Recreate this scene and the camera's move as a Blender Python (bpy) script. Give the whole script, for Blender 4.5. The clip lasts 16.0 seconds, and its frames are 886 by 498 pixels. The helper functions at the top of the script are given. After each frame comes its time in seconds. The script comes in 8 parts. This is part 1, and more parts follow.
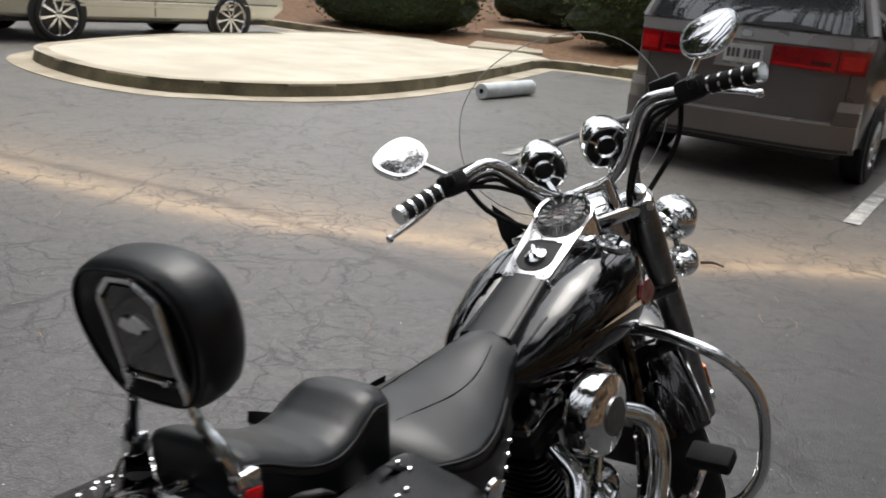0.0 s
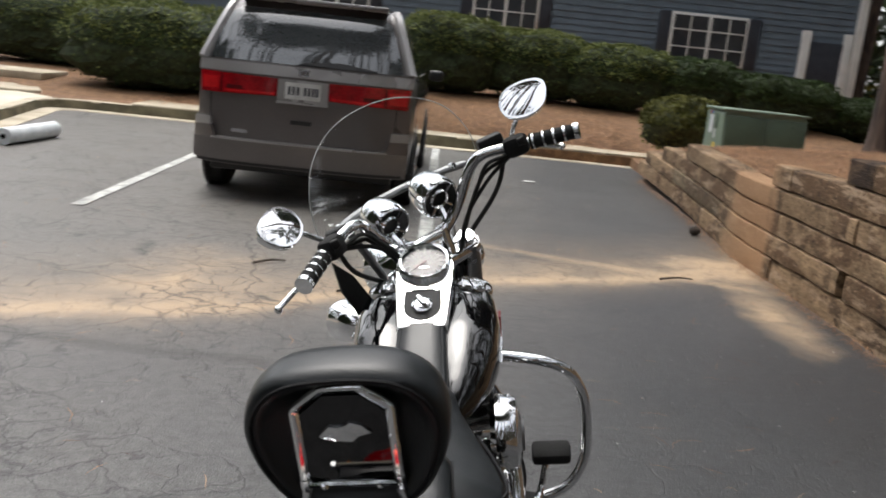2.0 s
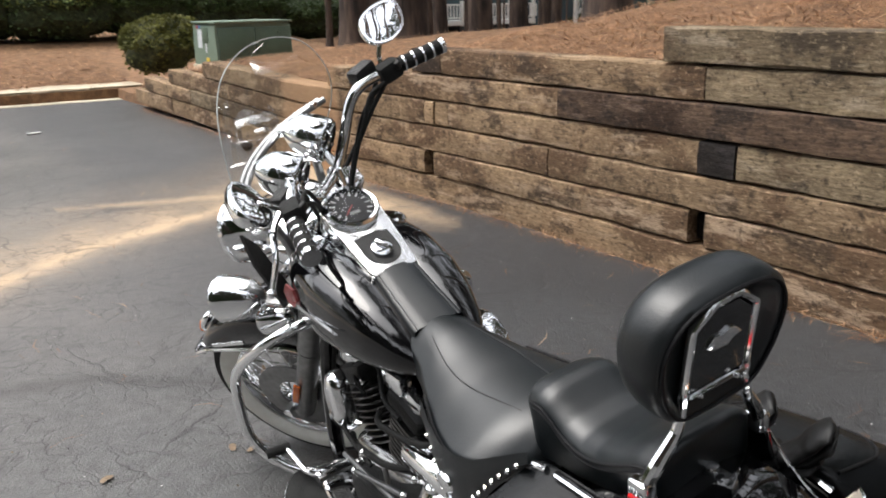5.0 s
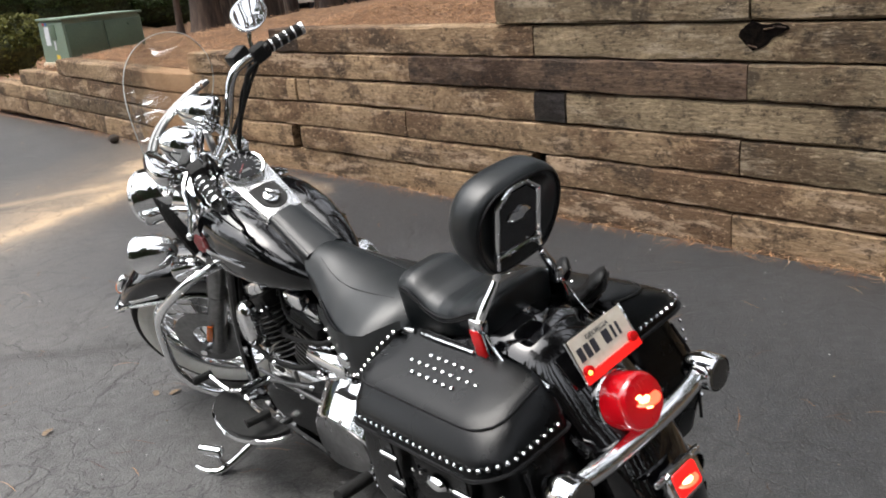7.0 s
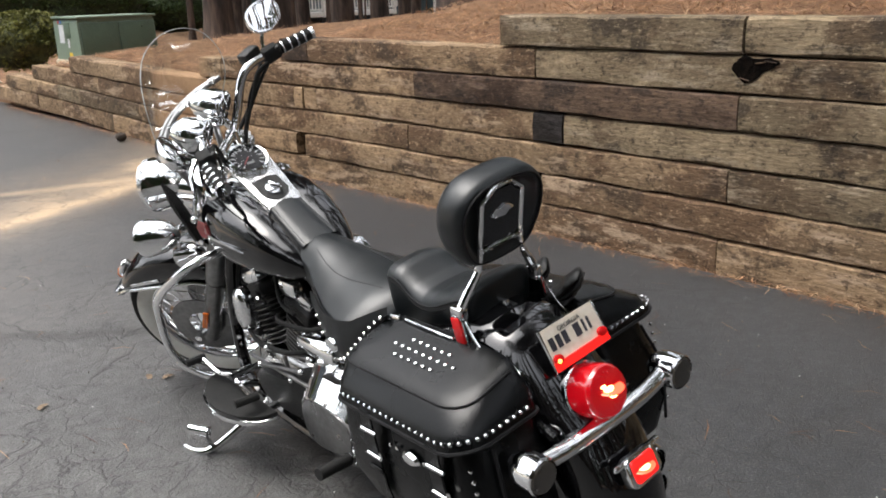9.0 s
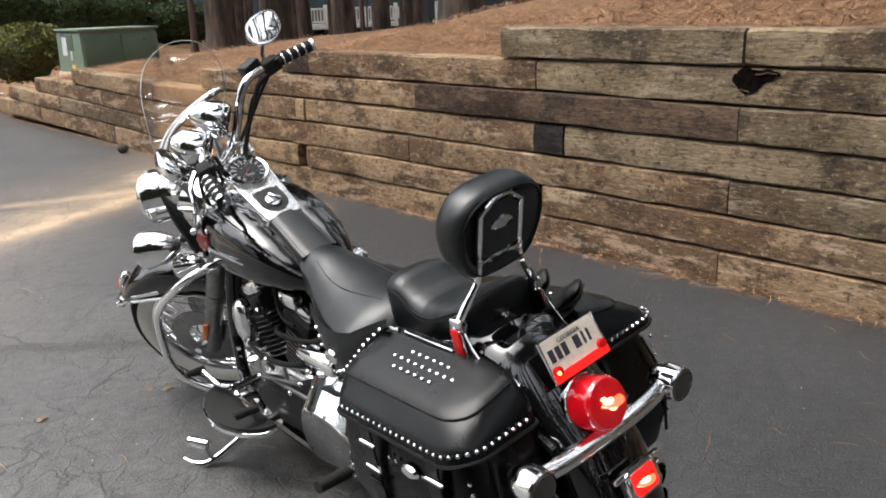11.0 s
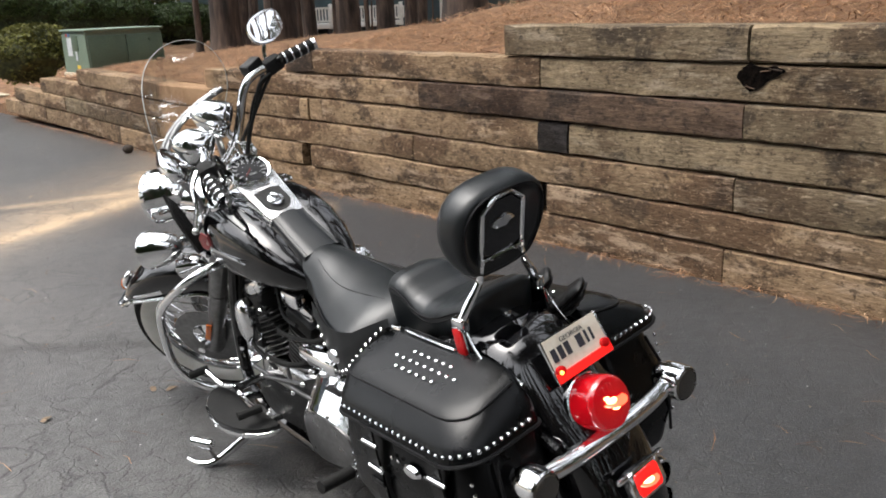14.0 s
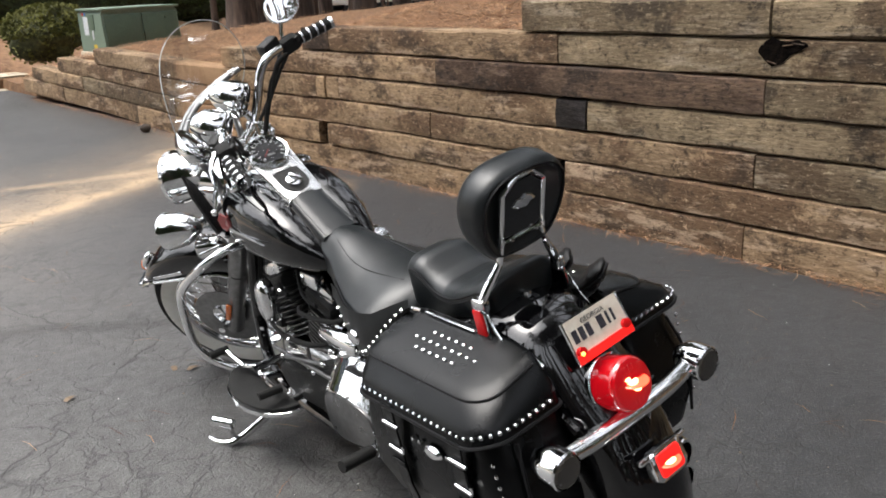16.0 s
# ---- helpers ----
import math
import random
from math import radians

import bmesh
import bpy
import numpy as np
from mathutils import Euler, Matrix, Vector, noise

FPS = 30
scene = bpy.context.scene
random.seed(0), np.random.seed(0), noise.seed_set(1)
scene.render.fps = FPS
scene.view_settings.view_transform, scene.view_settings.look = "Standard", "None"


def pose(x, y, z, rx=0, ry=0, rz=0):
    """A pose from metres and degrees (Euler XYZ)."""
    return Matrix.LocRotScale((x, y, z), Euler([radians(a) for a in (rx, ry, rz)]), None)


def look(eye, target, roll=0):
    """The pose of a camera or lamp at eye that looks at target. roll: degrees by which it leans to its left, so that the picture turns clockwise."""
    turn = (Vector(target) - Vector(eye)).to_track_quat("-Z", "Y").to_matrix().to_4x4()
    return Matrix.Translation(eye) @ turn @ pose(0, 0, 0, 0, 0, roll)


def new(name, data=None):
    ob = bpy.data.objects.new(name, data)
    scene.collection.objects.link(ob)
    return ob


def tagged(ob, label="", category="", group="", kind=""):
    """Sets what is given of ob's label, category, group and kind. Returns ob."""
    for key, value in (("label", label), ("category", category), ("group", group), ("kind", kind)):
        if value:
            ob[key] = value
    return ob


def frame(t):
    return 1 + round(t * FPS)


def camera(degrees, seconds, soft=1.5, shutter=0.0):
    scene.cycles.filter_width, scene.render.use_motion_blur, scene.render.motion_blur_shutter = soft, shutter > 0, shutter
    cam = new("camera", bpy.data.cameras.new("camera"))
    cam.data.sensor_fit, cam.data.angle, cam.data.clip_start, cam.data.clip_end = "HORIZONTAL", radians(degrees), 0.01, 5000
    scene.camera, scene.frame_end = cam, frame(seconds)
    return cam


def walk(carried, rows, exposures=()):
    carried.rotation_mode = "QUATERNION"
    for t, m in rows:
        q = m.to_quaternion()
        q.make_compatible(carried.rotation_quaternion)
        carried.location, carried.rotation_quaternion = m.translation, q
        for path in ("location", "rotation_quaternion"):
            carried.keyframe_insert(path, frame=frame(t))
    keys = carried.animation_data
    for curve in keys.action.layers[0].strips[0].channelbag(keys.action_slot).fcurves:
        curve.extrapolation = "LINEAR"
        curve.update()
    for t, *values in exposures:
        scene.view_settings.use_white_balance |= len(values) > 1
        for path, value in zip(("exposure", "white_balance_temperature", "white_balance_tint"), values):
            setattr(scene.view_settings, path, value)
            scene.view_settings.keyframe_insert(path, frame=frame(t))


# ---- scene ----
cam = camera(52.8, 16.0, soft=1.8, shutter=0.4)
PATH = [
    (0, (0.82, -1.555, 1.38), (-0.252, 0.028, 0.793), 5.1),
    (0.3, (0.746, -1.709, 1.378), (-0.216, -0.054, 0.797), 5.1),
    (0.5, (0.708, -1.784, 1.387), (-0.139, -0.066, 0.81), 6.2),
    (0.8, (0.609, -1.830, 1.386), (-0.186, -0.082, 0.830), 7.1),
    (1, (0.54, -1.858, 1.385), (-0.204, -0.069, 0.886), 5.0),
    (1.2, (0.446, -1.858, 1.399), (-0.238, -0.048, 0.907), 3.7),
    (1.5, (0.315, -1.857, 1.385), (-0.17, 0.027, 0.919), 4.8),
    (1.8, (0.175, -1.897, 1.393), (-0.022, 0.033, 0.959), 6.4),
    (2, (0.074, -1.917, 1.386), (0.032, 0.039, 0.97), 6.0),
    (2.2, (0.002, -1.950, 1.405), (0.035, 0.003, 0.977), 5.4),
    (2.3, (-0.032, -1.957, 1.395), (0.06, -0.005, 0.969), 5.8),
    (2.5, (-0.099, -1.957, 1.394), (0.071, -0.014, 0.952), 5.5),
    (2.8, (-0.201, -1.901, 1.383), (0.065, 0.026, 0.927), 3.7),
    (3, (-0.258, -1.856, 1.386), (0.095, 0.054, 0.91), 1.8),
    (3.5, (-0.42, -1.794, 1.379), (0.123, 0.064, 0.878), 2.2),
    (3.6, (-0.475, -1.798, 1.384), (0.149, 0.031, 0.881), 1.4),
    (4, (-0.641, -1.81, 1.391), (0.141, -0.046, 0.865), -0.2),
    (4.2, (-0.713, -1.780, 1.385), (0.124, -0.044, 0.853), -0.2),
    (4.3, (-0.742, -1.77, 1.38), (0.112, -0.041, 0.849), -0.1),
    (4.5, (-0.787, -1.708, 1.365), (0.128, -0.006, 0.849), 0.2),
    (4.7, (-0.837, -1.670, 1.361), (0.138, -0.005, 0.841), -1.1),
    (5, (-0.914, -1.614, 1.36), (0.154, -0.011, 0.821), -1.0),
    (7.3, (-1.247, -2.102, 1.404), (0.026, -0.685, 0.793), -5.2),
    (7.5, (-1.264, -2.136, 1.398), (-0.017, -0.691, 0.798), -4.8),
    (8, (-1.292, -2.167, 1.393), (-0.049, -0.691, 0.866), -3.5),
    (8.5, (-1.301, -2.157, 1.381), (-0.03, -0.71, 0.841), -2.1),
    (9, (-1.299, -2.15, 1.379), (-0.014, -0.725, 0.815), -1.6),
    (9.2, (-1.29, -2.162, 1.38), (-0.003, -0.737, 0.823), -1.5),
    (11.5, (-1.293, -2.15, 1.377), (-0.006, -0.716, 0.838), -1.7),
    (12, (-1.288, -2.15, 1.374), (-0.003, -0.716, 0.834), -1.9),
    (12.5, (-1.29, -2.154, 1.379), (-0.01, -0.717, 0.836), -2.1),
    (13, (-1.287, -2.153, 1.377), (-0.011, -0.711, 0.836), -2.1),
    (13.5, (-1.286, -2.151, 1.377), (-0.011, -0.708, 0.838), -2.1),
    (14, (-1.279, -2.15, 1.376), (-0.002, -0.708, 0.834), -2.0),
    (14.5, (-1.271, -2.149, 1.377), (0.007, -0.708, 0.837), -2.2),
    (15, (-1.274, -2.141, 1.377), (0.006, -0.701, 0.841), -2.3),
    (15.5, (-1.278, -2.132, 1.373), (-0.021, -0.689, 0.791), -2.2),
    (16, (-1.277, -2.138, 1.383), (-0.039, -0.681, 0.792), -2.6),
]
walk(cam, [(t, look(eye, target, roll)) for t, eye, target, roll in PATH], [(0.0, -0.72), (0.5, -0.92), (1.0, -0.90), (1.5, -0.80), (2.0, -0.46), (2.5, -0.18), (3.5, -0.06), (4.5, 0.05), (7.5, 0.11), (16.0, 0.13)])

# ---- sky and sun: bright, hazy daylight ----
world = bpy.data.worlds.new("sky")
scene.world = world
world.use_nodes = True
wn = world.node_tree
sky = wn.nodes.new("ShaderNodeTexSky")
sky.sky_type, sky.sun_disc = "NISHITA", False
sky.sun_elevation, sky.sun_rotation = radians(69), radians(-45)
sky.dust_density, sky.air_density, sky.ozone_density = 4.0, 1.0, 1.0
wn.nodes["Background"].inputs["Strength"].default_value = 0.55
haze = wn.nodes.new("ShaderNodeHueSaturation")
haze.inputs["Saturation"].default_value = 0.22
wn.links.new(sky.outputs["Color"], haze.inputs["Color"])
wn.links.new(haze.outputs["Color"], wn.nodes["Background"].inputs["Color"])
sun = new("sun", bpy.data.lights.new("sun", "SUN"))
sun.data.energy, sun.data.angle, sun.data.color = 0.75, radians(30), (1.0, 0.92, 0.80)
sun.matrix_world = look((0, 0, 30), (0.25, -0.25, 29.065))

# ---- materials ----
def material(name, a, b=None, scale=8.0, rough=0.6, metal=0.0, bump=0.0, bump_scale=60.0, stretch=(1, 1, 1), spread=0.0, fine=0.35, coat=0.0, rough_vary=0.1, world_space=False, spec=0.5):
    """Two colours mixed by noise at two sizes, varied roughness, fine relief, and a shift of tone from object to object."""
    m = bpy.data.materials.new(name)
    m.use_nodes = True
    n, l = m.node_tree.nodes, m.node_tree.links
    p = n["Principled BSDF"]
    b = b or tuple(0.75 * v for v in a)
    if world_space:
        co = n.new("ShaderNodeNewGeometry").outputs["Position"]
    else:
        co = n.new("ShaderNodeTexCoord").outputs["Object"]
    mp = n.new("ShaderNodeMapping")
    mp.inputs["Scale"].default_value = stretch
    l.new(co, mp.inputs["Vector"])
    info = n.new("ShaderNodeObjectInfo")
    shift = n.new("ShaderNodeVectorMath")
    shift.operation = "MULTIPLY_ADD"
    l.new(info.outputs["Random"], shift.inputs[0])
    shift.inputs[1].default_value = (7.0, 13.0, 5.0) if not world_space else (0, 0, 0)
    l.new(mp.outputs["Vector"], shift.inputs[2])
    big = n.new("ShaderNodeTexNoise")
    big.inputs["Scale"].default_value, big.inputs["Detail"].default_value = scale, 5
    l.new(shift.outputs[0], big.inputs["Vector"])
    small = n.new("ShaderNodeTexNoise")
    small.inputs["Scale"].default_value, small.inputs["Detail"].default_value = bump_scale, 6
    l.new(shift.outputs[0], small.inputs["Vector"])
    ramp = n.new("ShaderNodeValToRGB")
    ramp.color_ramp.elements[0].position, ramp.color_ramp.elements[1].position = 0.34, 0.66
    ramp.color_ramp.elements[0].color, ramp.color_ramp.elements[1].color = (*a, 1), (*b, 1)
    l.new(big.outputs["Fac"], ramp.inputs["Fac"])
    mix = n.new("ShaderNodeMix")
    mix.data_type, mix.blend_type = "RGBA", "OVERLAY"
    mix.inputs["Factor"].default_value = fine
    l.new(ramp.outputs["Color"], mix.inputs["A"])
    l.new(small.outputs["Fac"], mix.inputs["B"])
    out = mix.outputs["Result"]
    if spread:
        hsv = n.new("ShaderNodeHueSaturation")
        val = n.new("ShaderNodeMapRange")
        val.inputs["To Min"].default_value, val.inputs["To Max"].default_value = 1 - spread, 1 + spread
        l.new(info.outputs["Random"], val.inputs["Value"])
        l.new(val.outputs["Result"], hsv.inputs["Value"])
        l.new(out, hsv.inputs["Color"])
        out = hsv.outputs["Color"]
    l.new(out, p.inputs["Base Color"])
    rr = n.new("ShaderNodeMapRange")
    rr.inputs["To Min"].default_value, rr.inputs["To Max"].default_value = max(0.02, rough - rough_vary), min(1, rough + rough_vary)
    l.new(big.outputs["Fac"], rr.inputs["Value"])
    l.new(rr.outputs["Result"], p.inputs["Roughness"])
    p.inputs["Metallic"].default_value = metal
    p.inputs["Coat Weight"].default_value = coat
    p.inputs["Specular IOR Level"].default_value = spec
    p.inputs["Coat Roughness"].default_value = 0.03
    if bump:
        bp = n.new("ShaderNodeBump")
        bp.inputs["Strength"].default_value, bp.inputs["Distance"].default_value = bump, 0.01
        l.new(small.outputs["Fac"], bp.inputs["Height"])
        l.new(bp.outputs["Normal"], p.inputs["Normal"])
    return m


def glass(name, tint=(1, 1, 1), rough=0.0, sheen=0.20):
    m = bpy.data.materials.new(name)
    m.use_nodes = True
    n, l = m.node_tree.nodes, m.node_tree.links
    n.remove(n["Principled BSDF"])
    clear, gloss, mix, fres = n.new("ShaderNodeBsdfTransparent"), n.new("ShaderNodeBsdfGlossy"), n.new("ShaderNodeMixShader"), n.new("ShaderNodeFresnel")
    clear.inputs["Color"].default_value = (*tint, 1)
    gloss.inputs["Roughness"].default_value = rough
    fres.inputs["IOR"].default_value = 1.28
    cap = n.new("ShaderNodeMath")
    cap.operation = "MULTIPLY"
    cap.inputs[1].default_value = sheen
    l.new(fres.outputs["Fac"], cap.inputs[0])
    l.new(cap.outputs[0], mix.inputs["Fac"])
    l.new(clear.outputs["BSDF"], mix.inputs[1])
    l.new(gloss.outputs["BSDF"], mix.inputs[2])
    l.new(mix.outputs["Shader"], n["Material Output"].inputs["Surface"])
    return m


def glow(name, colour, strength, base=(0.5, 0.02, 0.02)):
    m = bpy.data.materials.new(name)
    m.use_nodes = True
    p = m.node_tree.nodes["Principled BSDF"]
    p.inputs["Base Color"].default_value = (*base, 1)
    p.inputs["Roughness"].default_value = 0.12
    p.inputs["Emission Color"].default_value = (*colour, 1)
    p.inputs["Emission Strength"].default_value = strength
    return m


# ---- mesh helpers ----
def finish(bm, name, mat, smooth=35, parent=None):
    bmesh.ops.remove_doubles(bm, verts=bm.verts, dist=1e-5)
    bmesh.ops.recalc_face_normals(bm, faces=bm.faces)
    me = bpy.data.meshes.new(name)
    bm.to_mesh(me)
    bm.free()
    for mt in mat if isinstance(mat, (list, tuple)) else [mat]:
        me.materials.append(mt)
    if smooth:
        me.polygons.foreach_set("use_smooth", [True] * len(me.polygons))
        me.set_sharp_from_angle(angle=radians(smooth))
    ob = new(name, me)
    ob.parent = parent
    return ob


def part(name, bm, mat, parent, label="", smooth=35):
    return tagged(finish(bm, name, mat, smooth, parent), label)


def thing(name, m, label, category, group="", kind=""):
    ob = new(name)
    ob.empty_display_size = 0.1
    ob.matrix_world = m
    return tagged(ob, label, category, group, kind)


def box(sx, sy, sz, at=(0, 0, 0), bevel=0.0, seg=2, bm=None, turn=None):
    """A box of full sizes round the point at, with rounded edges."""
    b = bmesh.new()
    m = Matrix.Translation(at) @ (turn or Matrix()) @ Matrix.Diagonal((sx, sy, sz, 1))
    bmesh.ops.create_cube(b, size=1, matrix=m)
    if bevel:
        bmesh.ops.bevel(b, geom=b.edges[:], offset=bevel, segments=seg, profile=0.5, affect="EDGES")
    return join(bm, b)


def join(bm, b):
    if bm is None:
        return b
    me = bpy.data.meshes.new("t")
    b.to_mesh(me)
    b.free()
    bm.from_mesh(me)
    bpy.data.meshes.remove(me)
    return bm


def lathe(profile, m=None, seg=24, bm=None):
    """Turns (radius, height) pairs round z, then lays the body at m."""
    b = bmesh.new()
    rings = []
    for r, h in profile:
        if r < 1e-5:
            rings.append([b.verts.new((0, 0, h))])
        else:
            rings.append([b.verts.new((r * math.cos(2 * math.pi * k / seg), r * math.sin(2 * math.pi * k / seg), h)) for k in range(seg)])
    skin(b, rings)
    if m is not None:
        b.transform(m)
    return join(bm, b)


def skin(b, rings, closed=True, caps=False):
    for u, v in zip(rings, rings[1:]):
        n = max(len(u), len(v))
        for k in range(n if closed else n - 1):
            j = (k + 1) % n
            f = [u[k % len(u)], u[j % len(u)], v[j % len(v)], v[k % len(v)]]
            f = [x for i, x in enumerate(f) if x not in f[:i]]
            if len(f) > 2:
                try:
                    b.faces.new(f)
                except ValueError:
                    pass
    if caps:
        for ring in (rings[0], rings[-1]):
            if len(ring) > 2:
                b.faces.new(ring)


def loft(sections, bm=None, caps=True, closed=True):
    b = bmesh.new()
    rings = [[b.verts.new(p) for p in s] for s in sections]
    skin(b, rings, closed, caps)
    return join(bm, b)


def curve(points, steps=6, loop=False):
    """Points of a smooth line through the given ones."""
    pts = [Vector(p) for p in points]
    n, out = len(pts), []
    last = n if loop else n - 1
    for i in range(last):
        if loop:
            p0, p1, p2, p3 = pts[i - 1], pts[i], pts[(i + 1) % n], pts[(i + 2) % n]
        else:
            p1, p2 = pts[i], pts[i + 1]
            p0 = pts[i - 1] if i else p1 * 2 - p2
            p3 = pts[i + 2] if i + 2 < n else p2 * 2 - p1
        for k in range(steps):
            t = k / steps
            out.append(0.5 * (2 * p1 + (p2 - p0) * t + (2 * p0 - 5 * p1 + 4 * p2 - p3) * t * t + (3 * p1 - p0 - 3 * p2 + p3) * t ** 3))
    if not loop:
        out.append(pts[-1])
    return out


def tube(points, r, seg=12, steps=6, bm=None, loop=False, flat=None):
    """A round bar along a smooth line; r: one radius or one for each given point."""
    line = curve(points, steps, loop) if steps > 1 else [Vector(p) for p in points]
    n = len(line)
    rad = [r] * n if not isinstance(r, (list, tuple)) else [float(v) for v in np.interp(np.linspace(0, len(r) - 1, n), range(len(r)), r)]
    b, rings, up = bmesh.new(), [], None
    for i, p in enumerate(line):
        d = (line[(i + 1) % n] - line[i - 1]) if loop or 0 < i < n - 1 else (line[1] - line[0] if i == 0 else line[-1] - line[-2])
        d.normalize()
        if up is None:
            up = d.orthogonal().normalized()
        up = (up - d * up.dot(d)).normalized()
        side = d.cross(up)
        rings.append([b.verts.new(p + rad[i] * (math.cos(2 * math.pi * k / seg) * up + math.sin(2 * math.pi * k / seg) * side)) for k in range(seg)])
    if loop:
        rings.append(rings[0])
        skin(b, rings)
    else:
        skin(b, rings, caps=True)
    return join(bm, b)


def plate(outline, thick, m=None, bevel=0.0, bm=None):
    """A flat slab of the outline in its xy plane, thick along z, laid at m."""
    b = bmesh.new()
    lo = [b.verts.new((x, y, -thick / 2)) for x, y in outline]
    hi = [b.verts.new((x, y, thick / 2)) for x, y in outline]
    skin(b, [lo, hi], caps=True)
    if bevel:
        es = [e for e in b.edges if abs(e.verts[0].co.z - e.verts[1].co.z) < 1e-6]
        bmesh.ops.bevel(b, geom=es, offset=bevel, segments=2, profile=0.5, affect="EDGES")
    if m is not None:
        b.transform(m)
    return join(bm, b)


def rounded(w, h, r, seg=5):
    """The outline of a rounded rectangle."""
    out = []
    for cx, cy, a in ((w / 2 - r, h / 2 - r, 0), (-w / 2 + r, h / 2 - r, 90), (-w / 2 + r, -h / 2 + r, 180), (w / 2 - r, -h / 2 + r, 270)):
        for k in range(seg + 1):
            q = radians(a + 90 * k / seg)
            out.append((cx + r * math.cos(q), cy + r * math.sin(q)))
    return out


def along(p, q):
    """The pose at p whose z axis points to q."""
    d = Vector(q) - Vector(p)
    return Matrix.Translation(p) @ d.to_track_quat("Z", "Y").to_matrix().to_4x4()


def rod(p, q, r, seg=12, bm=None, r2=None):
    h = (Vector(q) - Vector(p)).length
    return lathe([(0, 0), (r, 0), (r if r2 is None else r2, h), (0, h)], along(p, q), seg, bm)


def blob(sx, sy, sz, at, bm=None, sub=2, turn=None):
    b = bmesh.new()
    bmesh.ops.create_icosphere(b, subdivisions=sub, radius=1, matrix=Matrix.Translation(at) @ (turn or Matrix()) @ Matrix.Diagonal((sx, sy, sz, 1)))
    return join(bm, b)

# ---- surface materials ----
def asphalt_material():
    m = material("worn asphalt", (0.0560, 0.0560, 0.0565), (0.0850, 0.0830, 0.0805), 0.7, 0.48, bump=0.40, bump_scale=120, fine=0.6, world_space=True)
    n, l = m.node_tree.nodes, m.node_tree.links
    p = n["Principled BSDF"]
    pos = n.new("ShaderNodeNewGeometry").outputs["Position"]
    sep = n.new("ShaderNodeSeparateXYZ")
    l.new(pos, sep.inputs[0])

    def math_node(op, a, b=None, c=None):
        k = n.new("ShaderNodeMath")
        k.operation = op
        for i, v in enumerate((a, b, c)):
            if v is None:
                continue
            if isinstance(v, (int, float)):
                k.inputs[i].default_value = v
            else:
                l.new(v, k.inputs[i])
        return k.outputs[0]

    def noise_at(scale, detail=4, rough=0.6):
        k = n.new("ShaderNodeTexNoise")
        k.inputs["Scale"].default_value, k.inputs["Detail"].default_value, k.inputs["Roughness"].default_value = scale, detail, rough
        l.new(pos, k.inputs["Vector"])
        return k.outputs["Fac"]

    def band(at, width):
        off = math_node("ABSOLUTE", math_node("SUBTRACT", sep.outputs["Y"], at))
        return math_node("SUBTRACT", 1.0, math_node("MINIMUM", 1.0, math_node("DIVIDE", off, width)))

    def lane(points, lo, hi):
        """Height along y of a wandering line, given at a few x."""
        k = n.new("ShaderNodeFloatCurve")
        span = points[-1][0] - points[0][0]
        c = k.mapping.curves[0]
        while len(c.points) < len(points):
            c.points.new(0.5, 0.5)
        for q, (px, py) in zip(c.points, points):
            q.location = ((px - points[0][0]) / span, (py - lo) / (hi - lo))
        k.mapping.update()
        l.new(math_node("DIVIDE", math_node("SUBTRACT", sep.outputs["X"], points[0][0]), span), k.inputs["Value"])
        return math_node("MULTIPLY_ADD", k.outputs["Value"], hi - lo, lo)

    def spot(cx, cy, rx, ry):
        """A soft round patch with a ragged edge."""
        u = math_node("DIVIDE", math_node("SUBTRACT", sep.outputs["X"], cx), rx)
        v = math_node("DIVIDE", math_node("SUBTRACT", sep.outputs["Y"], cy), ry)
        d = math_node("SQRT", math_node("ADD", math_node("MULTIPLY", u, u), math_node("MULTIPLY", v, v)))
        d = math_node("ADD", d, math_node("MULTIPLY", math_node("SUBTRACT", noise_at(2.6, 6), 0.5), 1.3))
        return math_node("MAXIMUM", 0.0, math_node("SUBTRACT", 1.0, d))

    # sand washed out of the bank and along the low line of the lot
    wander = math_node("MULTIPLY", math_node("SUBTRACT", noise_at(2.2, 3), 0.5), 0.22)
    x = sep.outputs["X"]
    low_line = lane([(-12.0, 0.9), (-5.5, 1.10), (-3.7, 1.50), (-2.7, 1.76), (-1.95, 2.18), (-1.40, 2.40), (-1.05, 2.58), (-0.5, 3.15), (0.3, 3.74), (0.8, 4.0), (1.2, 4.2), (1.6, 4.48), (2.06, 4.86), (2.5, 5.40)], 0.0, 6.0)
    line = math_node("ADD", low_line, wander)
    main = math_node("MULTIPLY", math_node("POWER", band(line, 0.20), 1.3), 0.85)
    side_wash = math_node("MULTIPLY", band(math_node("ADD", line, 0.20), 0.55), 0.42)
    broad = math_node("MULTIPLY", band(math_node("ADD", line, 0.55), 1.25), 0.22)
    second = math_node("MULTIPLY", band(math_node("ADD", math_node("MULTIPLY_ADD", x, -0.28, 4.95), wander), 0.14), 0.45)
    gate2 = math_node("MULTIPLY", second, math_node("GREATER_THAN", x, 0.2))
    fan = math_node("MAXIMUM", math_node("MULTIPLY", spot(2.10, 3.65, 0.26, 1.05), 0.95), math_node("MULTIPLY", spot(2.15, 4.9, 0.55, 0.60), 1.2))
    puddle = math_node("MULTIPLY", spot(-1.5, 3.05, 0.5, 0.95), 0.55)
    patch = math_node("MULTIPLY_ADD", noise_at(3.4, 7, 0.65), 1.9, -0.15)
    sand = math_node("ADD", math_node("ADD", main, side_wash), math_node("ADD", broad, gate2))
